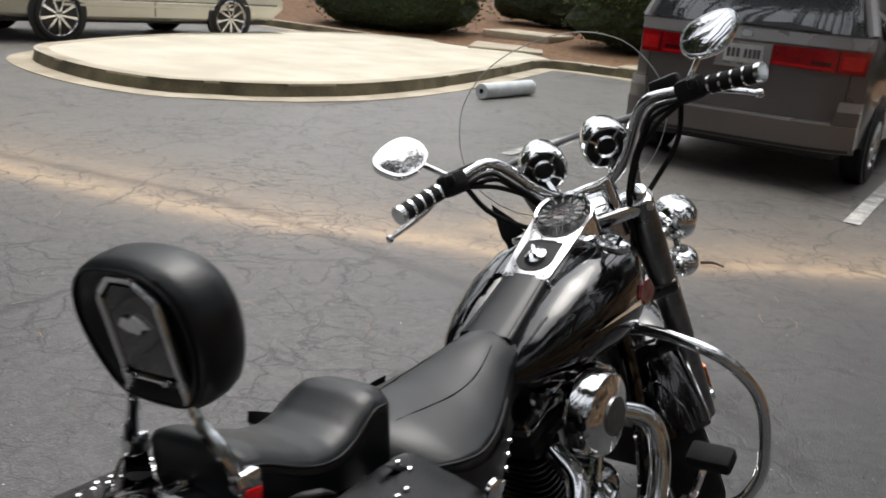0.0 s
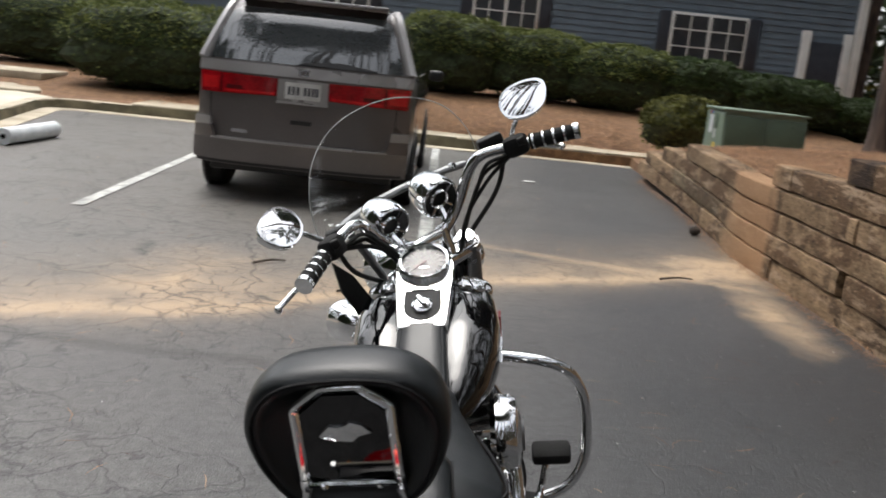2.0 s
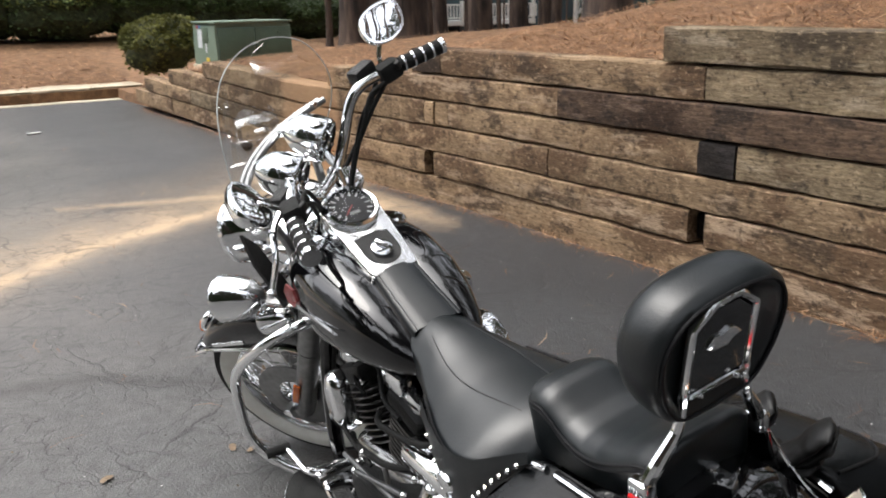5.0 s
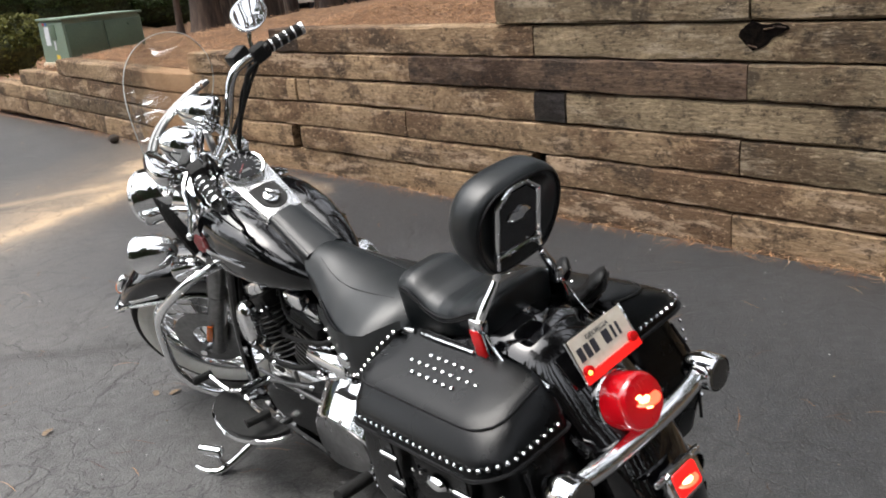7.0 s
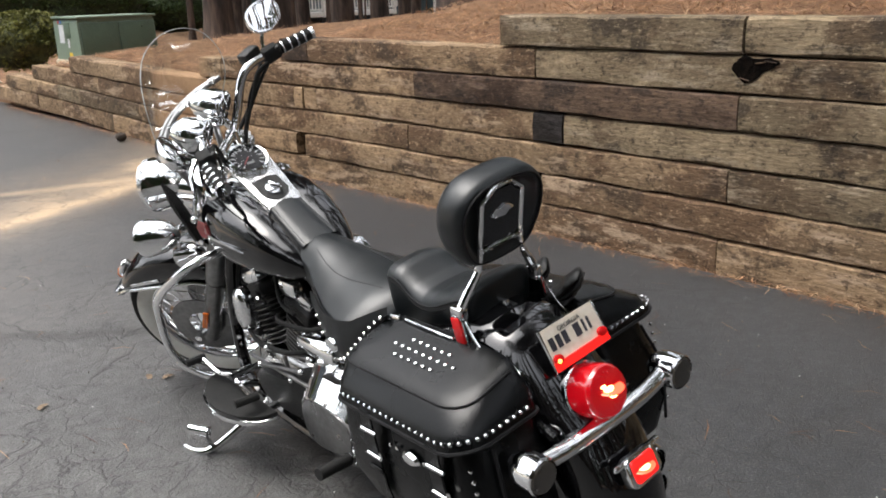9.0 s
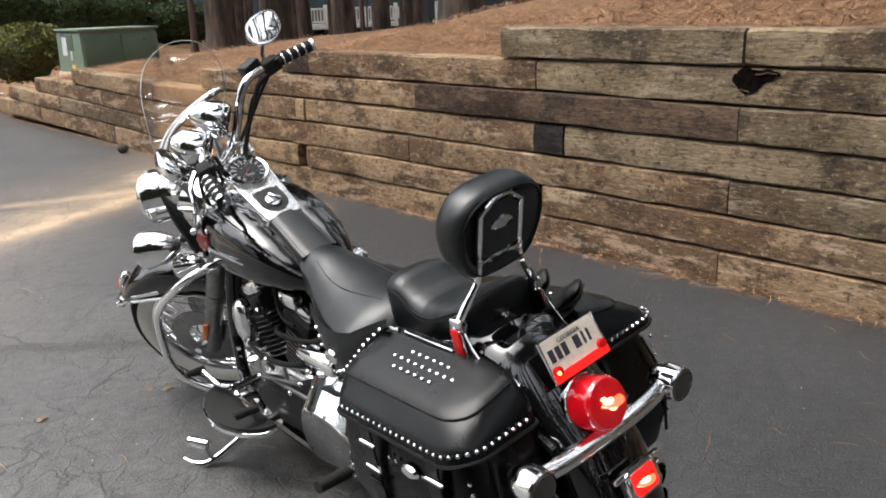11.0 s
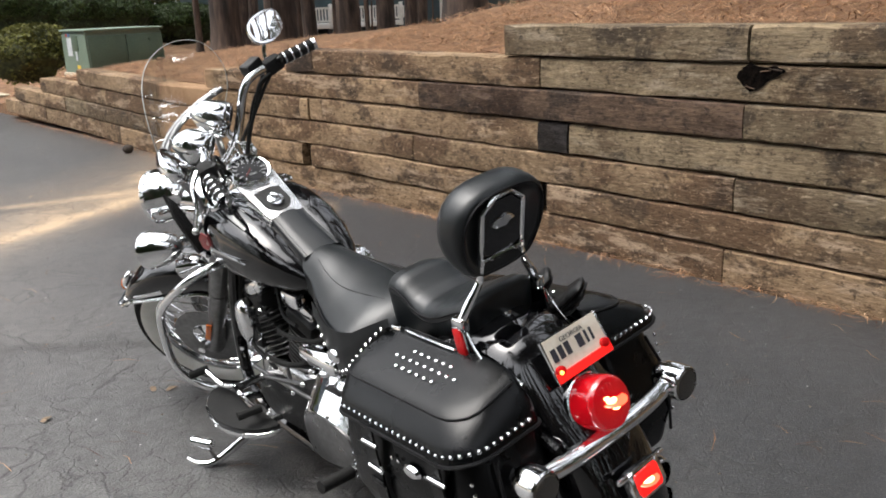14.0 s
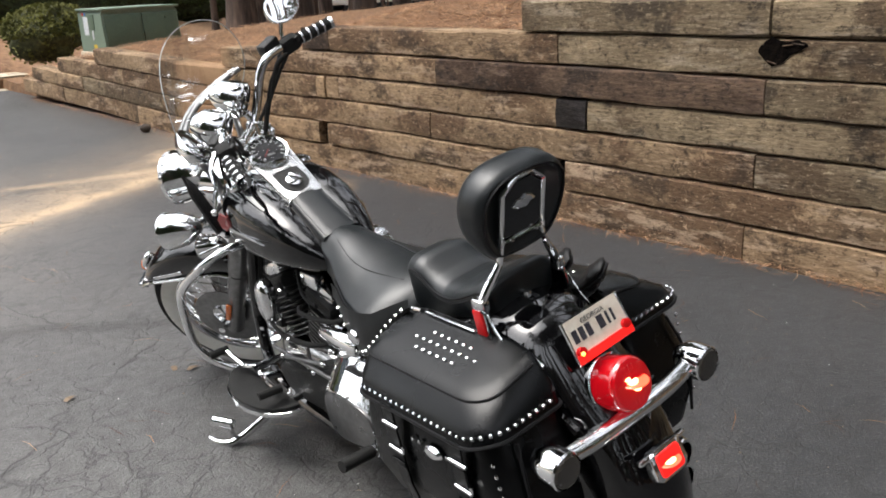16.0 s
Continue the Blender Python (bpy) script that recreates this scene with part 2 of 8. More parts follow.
    sand = math_node("MULTIPLY", math_node("ADD", math_node("ADD", sand, fan), puddle), patch)
    sand = math_node("MINIMUM", 0.85, math_node("MAXIMUM", 0.0, sand))
    sand = math_node("MULTIPLY", sand, math_node("LESS_THAN", x, 2.5))
    speck = math_node("MULTIPLY_ADD", noise_at(320, 2), 0.9, 0.45)
    sand = math_node("MINIMUM", 1.0, math_node("MULTIPLY", sand, speck))
    # the dark edge where water has stood
    tide = lane([(-12.0, 1.3), (-5.5, 1.45), (-4.0, 1.72), (-3.2, 1.89), (-2.4, 1.88), (-1.6, 1.80), (-0.7, 1.79), (-0.4, 1.76), (-0.13, 1.57), (0.2, 1.32), (0.7, 1.0), (2.5, 0.2)], 0.0, 3.0)
    tide_off = math_node("ADD", tide, math_node("MULTIPLY", math_node("SUBTRACT", noise_at(7, 6), 0.5), 0.10))
    tide_mark = math_node("MULTIPLY", math_node("POWER", band(tide_off, 0.085), 0.8), math_node("LESS_THAN", x, 0.45))
    # cracks: crossing edges of large and small cells, bent by noise
    bent = n.new("ShaderNodeVectorMath")
    bent.operation = "MULTIPLY_ADD"
    wob = n.new("ShaderNodeTexNoise")
    wob.inputs["Scale"].default_value, wob.inputs["Detail"].default_value = 6.0, 8
    l.new(pos, wob.inputs["Vector"])
    l.new(wob.outputs["Color"], bent.inputs[0])
    bent.inputs[1].default_value = (0.26, 0.26, 0.0)
    l.new(pos, bent.inputs[2])
    total = None
    for scale, width, amount, gate in ((0.55, 0.006, 0.95, 0.38), (1.7, 0.013, 0.9, 0.43), (4.6, 0.030, 0.9, 0.41), (9.0, 0.042, 0.75, 0.46)):
        v = n.new("ShaderNodeTexVoronoi")
        v.feature = "DISTANCE_TO_EDGE"
        v.inputs["Scale"].default_value = scale
        l.new(bent.outputs[0], v.inputs["Vector"])
        hit = math_node("SUBTRACT", 1.0, math_node("MINIMUM", 1.0, math_node("DIVIDE", v.outputs["Distance"], width)))
        where = math_node("MINIMUM", 1.0, math_node("MAXIMUM", 0.0, math_node("MULTIPLY", math_node("SUBTRACT", noise_at(0.8 + scale * 0.1, 2), gate), 9.0)))
        got = math_node("MULTIPLY", math_node("MULTIPLY", hit, where), amount)
        total = got if total is None else math_node("MAXIMUM", total, got)
    base = p.inputs["Base Color"].links[0].from_socket
    # darker strip near the timber wall, its edge ragged
    near_wall = n.new("ShaderNodeMapRange")
    near_wall.interpolation_type = "SMOOTHSTEP"
    near_wall.inputs["From Min"].default_value, near_wall.inputs["From Max"].default_value = -0.6, 1.3
    l.new(math_node("ADD", x, math_node("MULTIPLY", math_node("SUBTRACT", noise_at(0.6, 5), 0.5), 2.2)), near_wall.inputs["Value"])
    wall_dark = n.new("ShaderNodeMix")
    wall_dark.data_type, wall_dark.blend_type = "RGBA", "MULTIPLY"
    wall_dark.inputs["B"].default_value = (0.33, 0.355, 0.40, 1)
    l.new(base, wall_dark.inputs["A"])
    l.new(near_wall.outputs["Result"], wall_dark.inputs["Factor"])
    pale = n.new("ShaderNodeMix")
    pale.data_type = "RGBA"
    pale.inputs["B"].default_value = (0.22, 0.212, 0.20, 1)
    l.new(wall_dark.outputs["Result"], pale.inputs["A"])
    l.new(math_node("MULTIPLY", math_node("GREATER_THAN", noise_at(170, 3), 0.61), 0.45), pale.inputs["Factor"])
    mott = n.new("ShaderNodeMix")
    mott.data_type, mott.blend_type = "RGBA", "OVERLAY"
    mott.inputs["Factor"].default_value = 0.8
    l.new(pale.outputs["Result"], mott.inputs["A"])
    l.new(math_node("MULTIPLY_ADD", noise_at(17, 10, 0.78), 1.7, -0.35), mott.inputs["B"])
    # paler with distance: thin sand dust, and grazing sheen put into the colour
    dust_sheen = n.new("ShaderNodeMapRange")
    dust_sheen.interpolation_type = "SMOOTHSTEP"
    dust_sheen.inputs["From Min"].default_value, dust_sheen.inputs["From Max"].default_value = 0.5, 5.0
    l.new(math_node("ADD", math_node("SUBTRACT", sep.outputs["Y"], math_node("MULTIPLY", x, 0.45)), math_node("MULTIPLY", math_node("SUBTRACT", noise_at(0.5, 6), 0.5), 3.0)), dust_sheen.inputs["Value"])
    dust_sheen_mix = n.new("ShaderNodeMix")
    dust_sheen_mix.data_type = "RGBA"
    dust_sheen_mix.inputs["B"].default_value = (0.196, 0.178, 0.157, 1)
    l.new(mott.outputs["Result"], dust_sheen_mix.inputs["A"])
    l.new(math_node("MULTIPLY", dust_sheen.outputs["Result"], math_node("MULTIPLY_ADD", near_wall.outputs["Result"], -0.38, 0.5)), dust_sheen_mix.inputs["Factor"])
    base = dust_sheen_mix.outputs["Result"]
    mixs = n.new("ShaderNodeMix")
    mixs.data_type = "RGBA"
    mixs.inputs["B"].default_value = (0.52, 0.372, 0.232, 1)
    l.new(base, mixs.inputs["A"])
    l.new(sand, mixs.inputs["Factor"])
    mixc = n.new("ShaderNodeMix")
    mixc.data_type = "RGBA"
    mixc.inputs["B"].default_value = (0.008, 0.008, 0.008, 1)
    wet = n.new("ShaderNodeMix")
    wet.data_type, wet.blend_type = "RGBA", "MULTIPLY"
    wet.inputs["B"].default_value = (0.42, 0.40, 0.39, 1)
    l.new(mixs.outputs["Result"], wet.inputs["A"])
    l.new(math_node("MULTIPLY", tide_mark, 0.75), wet.inputs["Factor"])
    l.new(wet.outputs["Result"], mixc.inputs["A"])
    total = math_node("MULTIPLY", total, math_node("MULTIPLY_ADD", near_wall.outputs["Result"], -0.45, 1.0))
    l.new(math_node("MULTIPLY", total, 0.85), mixc.inputs["Factor"])
    l.new(mixc.outputs["Result"], p.inputs["Base Color"])
    old = p.inputs["Normal"].links[0].from_node
    deep = n.new("ShaderNodeBump")
    deep.invert = True
    deep.inputs["Strength"].default_value, deep.inputs["Distance"].default_value = 0.3, 0.01
    l.new(total, deep.inputs["Height"])
    l.new(old.outputs["Normal"], deep.inputs["Normal"])
    l.new(deep.outputs["Normal"], p.inputs["Normal"])
    return m


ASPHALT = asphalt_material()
PAINT_LINE = material("worn white road paint", (0.62, 0.62, 0.58), (0.30, 0.30, 0.29), 9, 0.7, bump=0.3, bump_scale=120, fine=0.6, world_space=True)
CONCRETE = material("pale concrete", (0.66, 0.62, 0.50), (0.54, 0.49, 0.38), 1.2, 0.85, bump=0.25, bump_scale=90, world_space=True)
KERBSTONE = material("mossy kerb concrete", (0.22, 0.19, 0.12), (0.085, 0.076, 0.048), 2.4, 0.9, bump=0.35, bump_scale=70, world_space=True, fine=0.6)
KERB_TOP = material("worn kerb concrete", (0.55, 0.485, 0.37), (0.36, 0.31, 0.225), 1.6, 0.88, bump=0.3, bump_scale=80, world_space=True, fine=0.5)
STRAW = material("pine straw", (0.235, 0.125, 0.059), (0.125, 0.066, 0.032), 9.0, 0.9, bump=1.0, bump_scale=95, fine=0.95, world_space=True)
NEEDLE = material("dry pine needle", (0.40, 0.215, 0.105), (0.20, 0.098, 0.048), 5, 0.8)
nn_ = NEEDLE.node_tree
isle_ = nn_.nodes.new("ShaderNodeNewGeometry")
pick_ = nn_.nodes.new("ShaderNodeValToRGB")
for at_, col_ in ((0.0, (0.055, 0.026, 0.014)), (0.45, (0.24, 0.115, 0.052)), (0.8, (0.46, 0.25, 0.125)), (1.0, (0.62, 0.42, 0.25))):
    el_ = pick_.color_ramp.elements.new(at_) if 0 < at_ < 1 else pick_.color_ramp.elements[0 if at_ == 0 else -1]
    el_.color = (*col_, 1)
nn_.links.new(isle_.outputs["Random Per Island"], pick_.inputs["Fac"])
nn_.links.new(pick_.outputs["Color"], nn_.nodes["Principled BSDF"].inputs["Base Color"])


def timber_material(name, light, dark, stain, amount, spread):
    """Weathered wood: grain and drying cracks along the timber, blotchy stains, worn pale patches."""
    m = material(name, light, dark, 2.2, 0.9, bump=0.5, bump_scale=60, stretch=(1.6, 0.42, 1.5), spread=spread, fine=0.6, spec=0.25)
    n, l = m.node_tree.nodes, m.node_tree.links
    p = n["Principled BSDF"]
    info = n.new("ShaderNodeObjectInfo")
    co = n.new("ShaderNodeTexCoord").outputs["Object"]

    def tex(scale, stretch, detail, rough):
        mp = n.new("ShaderNodeMapping")
        mp.inputs["Scale"].default_value = stretch
        l.new(co, mp.inputs["Vector"])
        mv = n.new("ShaderNodeVectorMath")
        mv.operation = "MULTIPLY_ADD"
        l.new(info.outputs["Random"], mv.inputs[0])
        mv.inputs[1].default_value = (17.0, 31.0, 9.0)
        l.new(mp.outputs["Vector"], mv.inputs[2])
        k = n.new("ShaderNodeTexNoise")
        k.inputs["Scale"].default_value, k.inputs["Detail"].default_value, k.inputs["Roughness"].default_value = scale, detail, rough
        l.new(mv.outputs[0], k.inputs["Vector"])
        return k.outputs["Fac"]

    def ramp(v, lo, hi):
        r = n.new("ShaderNodeMapRange")
        r.interpolation_type = "SMOOTHSTEP"
        r.inputs["From Min"].default_value, r.inputs["From Max"].default_value = lo, hi
        l.new(v, r.inputs["Value"])
        return r.outputs["Result"]

    def over(base, colour, fac, strength=1.0, kind="MIX"):
        k = n.new("ShaderNodeMix")
        k.data_type, k.blend_type = "RGBA", kind
        k.inputs["B"].default_value = (*colour, 1)
        l.new(base, k.inputs["A"])
        f = n.new("ShaderNodeMath")
        f.operation = "MULTIPLY"
        l.new(fac, f.inputs[0])
        f.inputs[1].default_value = strength
        l.new(f.outputs[0], k.inputs["Factor"])
        return k.outputs["Result"]

    base = p.inputs["Base Color"].links[0].from_socket
    grain = tex(46, (1.0, 0.075, 1.7), 7, 0.72)
    cracks = ramp(tex(17, (1.0, 0.075, 1.7), 7, 0.72), 0.345, 0.27)
    blotch = tex(3.6, (1.0, 0.62, 1.0), 10, 0.72)
    speck = tex(16, (1, 0.7, 0.9), 9, 0.78)
    mould = tex(62, (1.0, 0.5, 0.9), 6, 0.75)
    damp = tex(1.25, (1.0, 0.75, 1.3), 9, 0.66)
    chalk = tex(5.5, (1.0, 0.32, 1.6), 9, 0.74)
    c = over(base, tuple(0.5 * v for v in light), ramp(grain, 0.46, 0.62), 0.75)
    c = over(c, (light[0] * 0.33, light[1] * 0.285, light[2] * 0.27), ramp(damp, 0.49, 0.56), 0.90)
    c = over(c, stain, ramp(blotch, 0.52, 0.60), amount * 0.95)
    c = over(c, tuple(min(1, 1.5 * v) for v in light), ramp(blotch, 0.43, 0.33), 0.65)
    c = over(c, (light[0] * 1.30, light[1] * 1.38, light[2] * 1.60), ramp(chalk, 0.53, 0.63), 0.75)
    c = over(c, tuple(0.4 * v for v in stain), ramp(speck, 0.54, 0.64), 0.75)
    c = over(c, tuple(0.5 * v for v in stain), ramp(mould, 0.55, 0.64), 0.7)
    c = over(c, (min(1, 1.75 * light[0]), min(1, 1.80 * light[1]), min(1, 1.95 * light[2])), ramp(mould, 0.43, 0.34), 0.6)
    flake = tex(30, (1.0, 0.34, 1.2), 8, 0.8)
    c = over(c, (min(1, 1.8 * light[0]), min(1, 1.85 * light[1]), min(1, 2.0 * light[2])), ramp(flake, 0.57, 0.66), 0.55)
    c = over(c, tuple(0.6 * v for v in stain), ramp(flake, 0.42, 0.35), 0.6)
    c = over(c, (0.012, 0.009, 0.007), cracks, 0.8)
    # clay washed over the timbers where the bank has broken through
    where = n.new("ShaderNodeNewGeometry").outputs["Position"]
    ysep = n.new("ShaderNodeSeparateXYZ")
    l.new(where, ysep.inputs[0])
    smear = n.new("ShaderNodeTexNoise")
    smear.inputs["Scale"].default_value, smear.inputs["Detail"].default_value = 3.2, 7
    smear_map = n.new("ShaderNodeMapping")
    smear_map.inputs["Scale"].default_value = (1.0, 1.0, 0.35)
    l.new(where, smear_map.inputs["Vector"])
    l.new(smear_map.outputs["Vector"], smear.inputs["Vector"])
    push = n.new("ShaderNodeMath")
    push.operation = "MULTIPLY_ADD"
    l.new(smear.outputs["Fac"], push.inputs[0])
    push.inputs[1].default_value = 1.1
    l.new(ysep.outputs["Y"], push.inputs[2])
    both = n.new("ShaderNodeMath")
    both.operation = "MULTIPLY"
    l.new(ramp(push.outputs[0], 5.25, 5.50), both.inputs[0])
    l.new(ramp(push.outputs[0], 6.55, 6.10), both.inputs[1])
    c = over(c, (0.36, 0.215, 0.120), both.outputs[0], 0.72)
    l.new(c, p.inputs["Base Color"])
    old = p.inputs["Normal"].links[0].from_node
    deep = n.new("ShaderNodeBump")
    deep.invert = True
    deep.inputs["Strength"].default_value, deep.inputs["Distance"].default_value = 0.9, 0.012
    l.new(cracks, deep.inputs["Height"])
    l.new(old.outputs["Normal"], deep.inputs["Normal"])
    l.new(deep.outputs["Normal"], p.inputs["Normal"])
    return m


TIMBER = timber_material("weathered timber", (0.298, 0.205, 0.121), (0.177, 0.116, 0.067), (0.046, 0.030, 0.019), 0.85, 0.26)
TIMBER_DARK = timber_material("dark creosoted timber", (0.105, 0.068, 0.044), (0.060, 0.038, 0.025), (0.022, 0.016, 0.013), 0.8, 0.2)
TIMBER_GREY = timber_material("greyed timber", (0.236, 0.178, 0.110), (0.131, 0.096, 0.059), (0.040, 0.029, 0.020), 0.85, 0.2)
# near-black that paints the shade inside hollows and gaps
HOLLOW = material("near-black hollow", (0.0015, 0.001, 0.0008), (0.006, 0.004, 0.003), 30, 0.95, bump=0.8, spec=0.05)
TIMBER_BLACK = timber_material("blackened timber", (0.030, 0.024, 0.020), (0.018, 0.014, 0.012), (0.010, 0.008, 0.007), 0.8, 0.1)
BARK = material("pine bark", (0.095, 0.064, 0.048), (0.018, 0.013, 0.011), 9, 0.95, bump=1.0, bump_scale=26, stretch=(1, 1, 0.16), fine=0.8)


# ---- ground, lot and kerbs ----
WALL_X = 2.45


def wall_line(y):
    """x of the wall's face along the lot."""
    return float(np.interp(y, [-8, 3.2, 5.0, 5.6, 6.6, 8.2, 10.9], [2.45, 2.45, 2.37, 2.34, 2.40, 2.44, 2.46]))


def wall_rise(y):
    return float(np.interp(y, [5.2, 10.5], [0.0, 0.10]))


def bank_height(x, y):
    """The straw-covered bank behind the wall and the kerb."""
    top = float(np.interp(y, [-30, 1.3, 1.7, 3.6, 4.0, 4.8, 5.2, 8.0, 8.4, 9.3, 9.7, 10.6, 11.4, 13], [1.19, 1.19, 1.01, 1.01, 0.84, 0.84, 0.70, 0.72, 0.60, 0.58, 0.42, 0.36, 0.2, 0.16]))
    back = max(0.0, x - 2.6)
    if y < 11:
        up = top + 0.17 * min(back, 3.0) * float(np.interp(y, [-5, 2, 7, 11], [1.2, 1.0, 0.45, 0.5])) + 0.03 * max(0, back - 3.0)
    else:
        up = top
    rise = float(np.interp(x, [-5.5, -2.5], [0.05, 0.125]))
    far = 0.145 + rise * min(5.0, max(0, y - 12.8)) + 0.01 * max(0, y - 17.8)
    if y > 11:
        up = max(far, top + 0.17 * min(back, 3.0) * 0.5 + 0.03 * max(0, back - 3.0) - 0.08 * (y - 11)) if x > 2.4 else far
    if y > 11 and x > 7.5:
        fall = min(1, (x - 7.5) / 2.5) * min(1, max(0, (y - 13) / 4))
        up = up * (1 - fall) + 0.05 * fall
    return min(up, 1.9) + 0.025 * noise.noise(Vector((x * 1.3, y * 1.3, 0))) + 0.012 * noise.noise(Vector((x * 5, y * 5, 3)))


def sheet(name, xs, ys, height, mat, label, keep=lambda x, y: True):
    b = bmesh.new()
    grid = [[b.verts.new((x, y, height(x, y))) for x in xs] for y in ys]
    for j in range(len(ys) - 1):
        for i in range(len(xs) - 1):
            if keep((xs[i] + xs[i + 1]) / 2, (ys[j] + ys[j + 1]) / 2):
                b.faces.new((grid[j][i], grid[j][i + 1], grid[j + 1][i + 1], grid[j + 1][i]))
    for v in [v for v in b.verts if not v.link_faces]:
        b.verts.remove(v)
    return tagged(finish(b, name, mat, 60), label, name.split("_")[0], kind="structure")


spread = lambda a, b, n: list(np.linspace(a, b, n))
sheet("ground", [-400, -60, 60, 400], [-400, -60, 60, 400], lambda x, y: -0.05, STRAW, "brown straw-covered earth reaching far off")
road_y = 12.25
b = bmesh.new()
rows_ = [[b.verts.new((x, y, 0.018 * max(0, (x - 1.6)) * 0 + 0.004 * noise.noise(Vector((x * 0.4, y * 0.4, 0))))) for x in spread(-45, 2.62, 60)] for y in spread(-30, road_y + 0.1, 60)]
skin(b, rows_, closed=False)
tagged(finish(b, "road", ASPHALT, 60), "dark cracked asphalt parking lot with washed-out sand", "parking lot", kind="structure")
sheet("ground", [2.585] + spread(2.6, 9, 40) + [10, 12, 16, 22, 32, 60], [-30, -20, -12] + spread(-8, 13, 84), lambda x, y: bank_height(x, y) if x > 2.59 else -0.06, STRAW, "bank covered in rust-brown pine straw behind the timber wall")
sheet("ground", [-45, -30, -20, -15] + spread(-12, 2.6, 60), [road_y + 0.152] + spread(road_y + 0.16, 17, 20) + [20, 26, 34, 60], lambda x, y: bank_height(x, y) if y > road_y + 0.157 else -0.06, STRAW, "planting bed of rust-brown pine straw behind the kerb")
sheet("ground", spread(2.6, 9, 20) + [12, 22, 60], [13, 15, 17, 20, 26, 34, 60], bank_height, STRAW, "rust-brown pine straw under the trees")

# painted bay lines
for x0, y0, x1, y1, w, gap in ((-2.90, 4.74, -3.36, 12.0, 0.10, "white painted line of a parking bay on asphalt"), (-0.22, 4.86, -0.50, 12.0, 0.11, "chipped white painted bay line on asphalt")):
    b = bmesh.new()
    left, right = [], []
    for k in range(40):
        t = k / 39
        cx, cy = x0 + (x1 - x0) * t, y0 + (y1 - y0) * t
        j = 0.006 * noise.noise(Vector((cx * 9, cy * 9, 1)))
        left.append(b.verts.new((cx - w / 2 + j, cy, 0.008)))
        right.append(b.verts.new((cx + w / 2 + j, cy, 0.008)))
    skin(b, [left, right], closed=False)
    tagged(finish(b, "bay_line", PAINT_LINE, 0), gap, "painted line", "bay lines", "structure")


def kerb(name, line, label, h=0.15, w=0.16, gutter=0.30, closed=False):
    """A kerb with a rounded nose and a flat gutter along a line; the lot lies to its right."""
    pts = [Vector((x, y, 0)) for x, y in line]
    b, rings = bmesh.new(), []
    for i, p in enumerate(pts):
        d = (pts[min(i + 1, len(pts) - 1)] - pts[max(i - 1, 0)]).normalized()
        out = Vector((d.y, -d.x, 0))
        prof = [(-w, -0.05), (-w, h), (-0.03, h), (-0.008, h - 0.008), (0.0, h - 0.03), (0.02, 0.012), (gutter, 0.007), (gutter, -0.05)]
        rings.append([b.verts.new(p + out * o + Vector((0, 0, z + 0.006 * noise.noise(p * 2)))) for o, z in prof])
    skin(b, rings, caps=True)
    for f in b.faces:
        z = f.calc_center_median().z
        f.material_index = 1 if 0.02 < z < h - 0.018 else 0
    return tagged(finish(b, name, [KERB_TOP, KERBSTONE], 40), label, "kerb", kind="structure")


isle = curve([(-10.7, 12.4, 0), (-11.1, 10.2, 0), (-10.7, 7.3, 0), (-10.0, 5.4, 0), (-9.4, 4.5, 0), (-8.2, 4.1, 0), (-7.0, 4.12, 0), (-6.3, 4.65, 0), (-5.78, 5.6, 0), (-5.68, 6.9, 0), (-5.9, 8.6, 0), (-6.35, 10.6, 0), (-6.6, 11.7, 0), (-6.3, 12.15, 0), (-5.4, 12.25, 0)], 6)
kerb("kerb", [(p.x, p.y) for p in isle], "curved concrete kerb with gutter round a paved apron")
kerb("kerb", [(-44 + 3.7 * k, 12.25) for k in range(10)], "straight concrete kerb before the straw bed")
kerb("kerb", [(-5.4 + 0.4 * k, 12.25 + 0.012 * k) for k in range(22)], "straight weathered concrete kerb in front of straw bed", 0.185, 0.95)
b = bmesh.new()
face = [b.verts.new((p.x, p.y, 0.146)) for p in isle[:-8]] + [b.verts.new(v) for v in ((-7.2, 12.6, 0.146), (-9.0, 13.0, 0.146))]
b.faces.new(face)
tagged(finish(b, "pavement", CONCRETE, 0), "pale concrete apron inside the curved kerb", "pavement", kind="structure")
# path slab and low edging by the hedges
tagged(finish(box(1.5, 1.3, 0.20, (-8.75, 15.05, 0.27), 0.02, turn=Matrix.Rotation(radians(4), 4, "Z")), "pavement", [KERB_TOP], 30), "worn concrete garden step between hedges", "step", kind="structure")
tagged(finish(box(1.35, 1.9, 0.10, (-8.2, 13.35, 0.135), 0.02, turn=Matrix.Rotation(radians(28), 4, "Z")), "pavement", KERB_TOP, 30), "worn concrete path up to the garden step", "path", kind="structure")


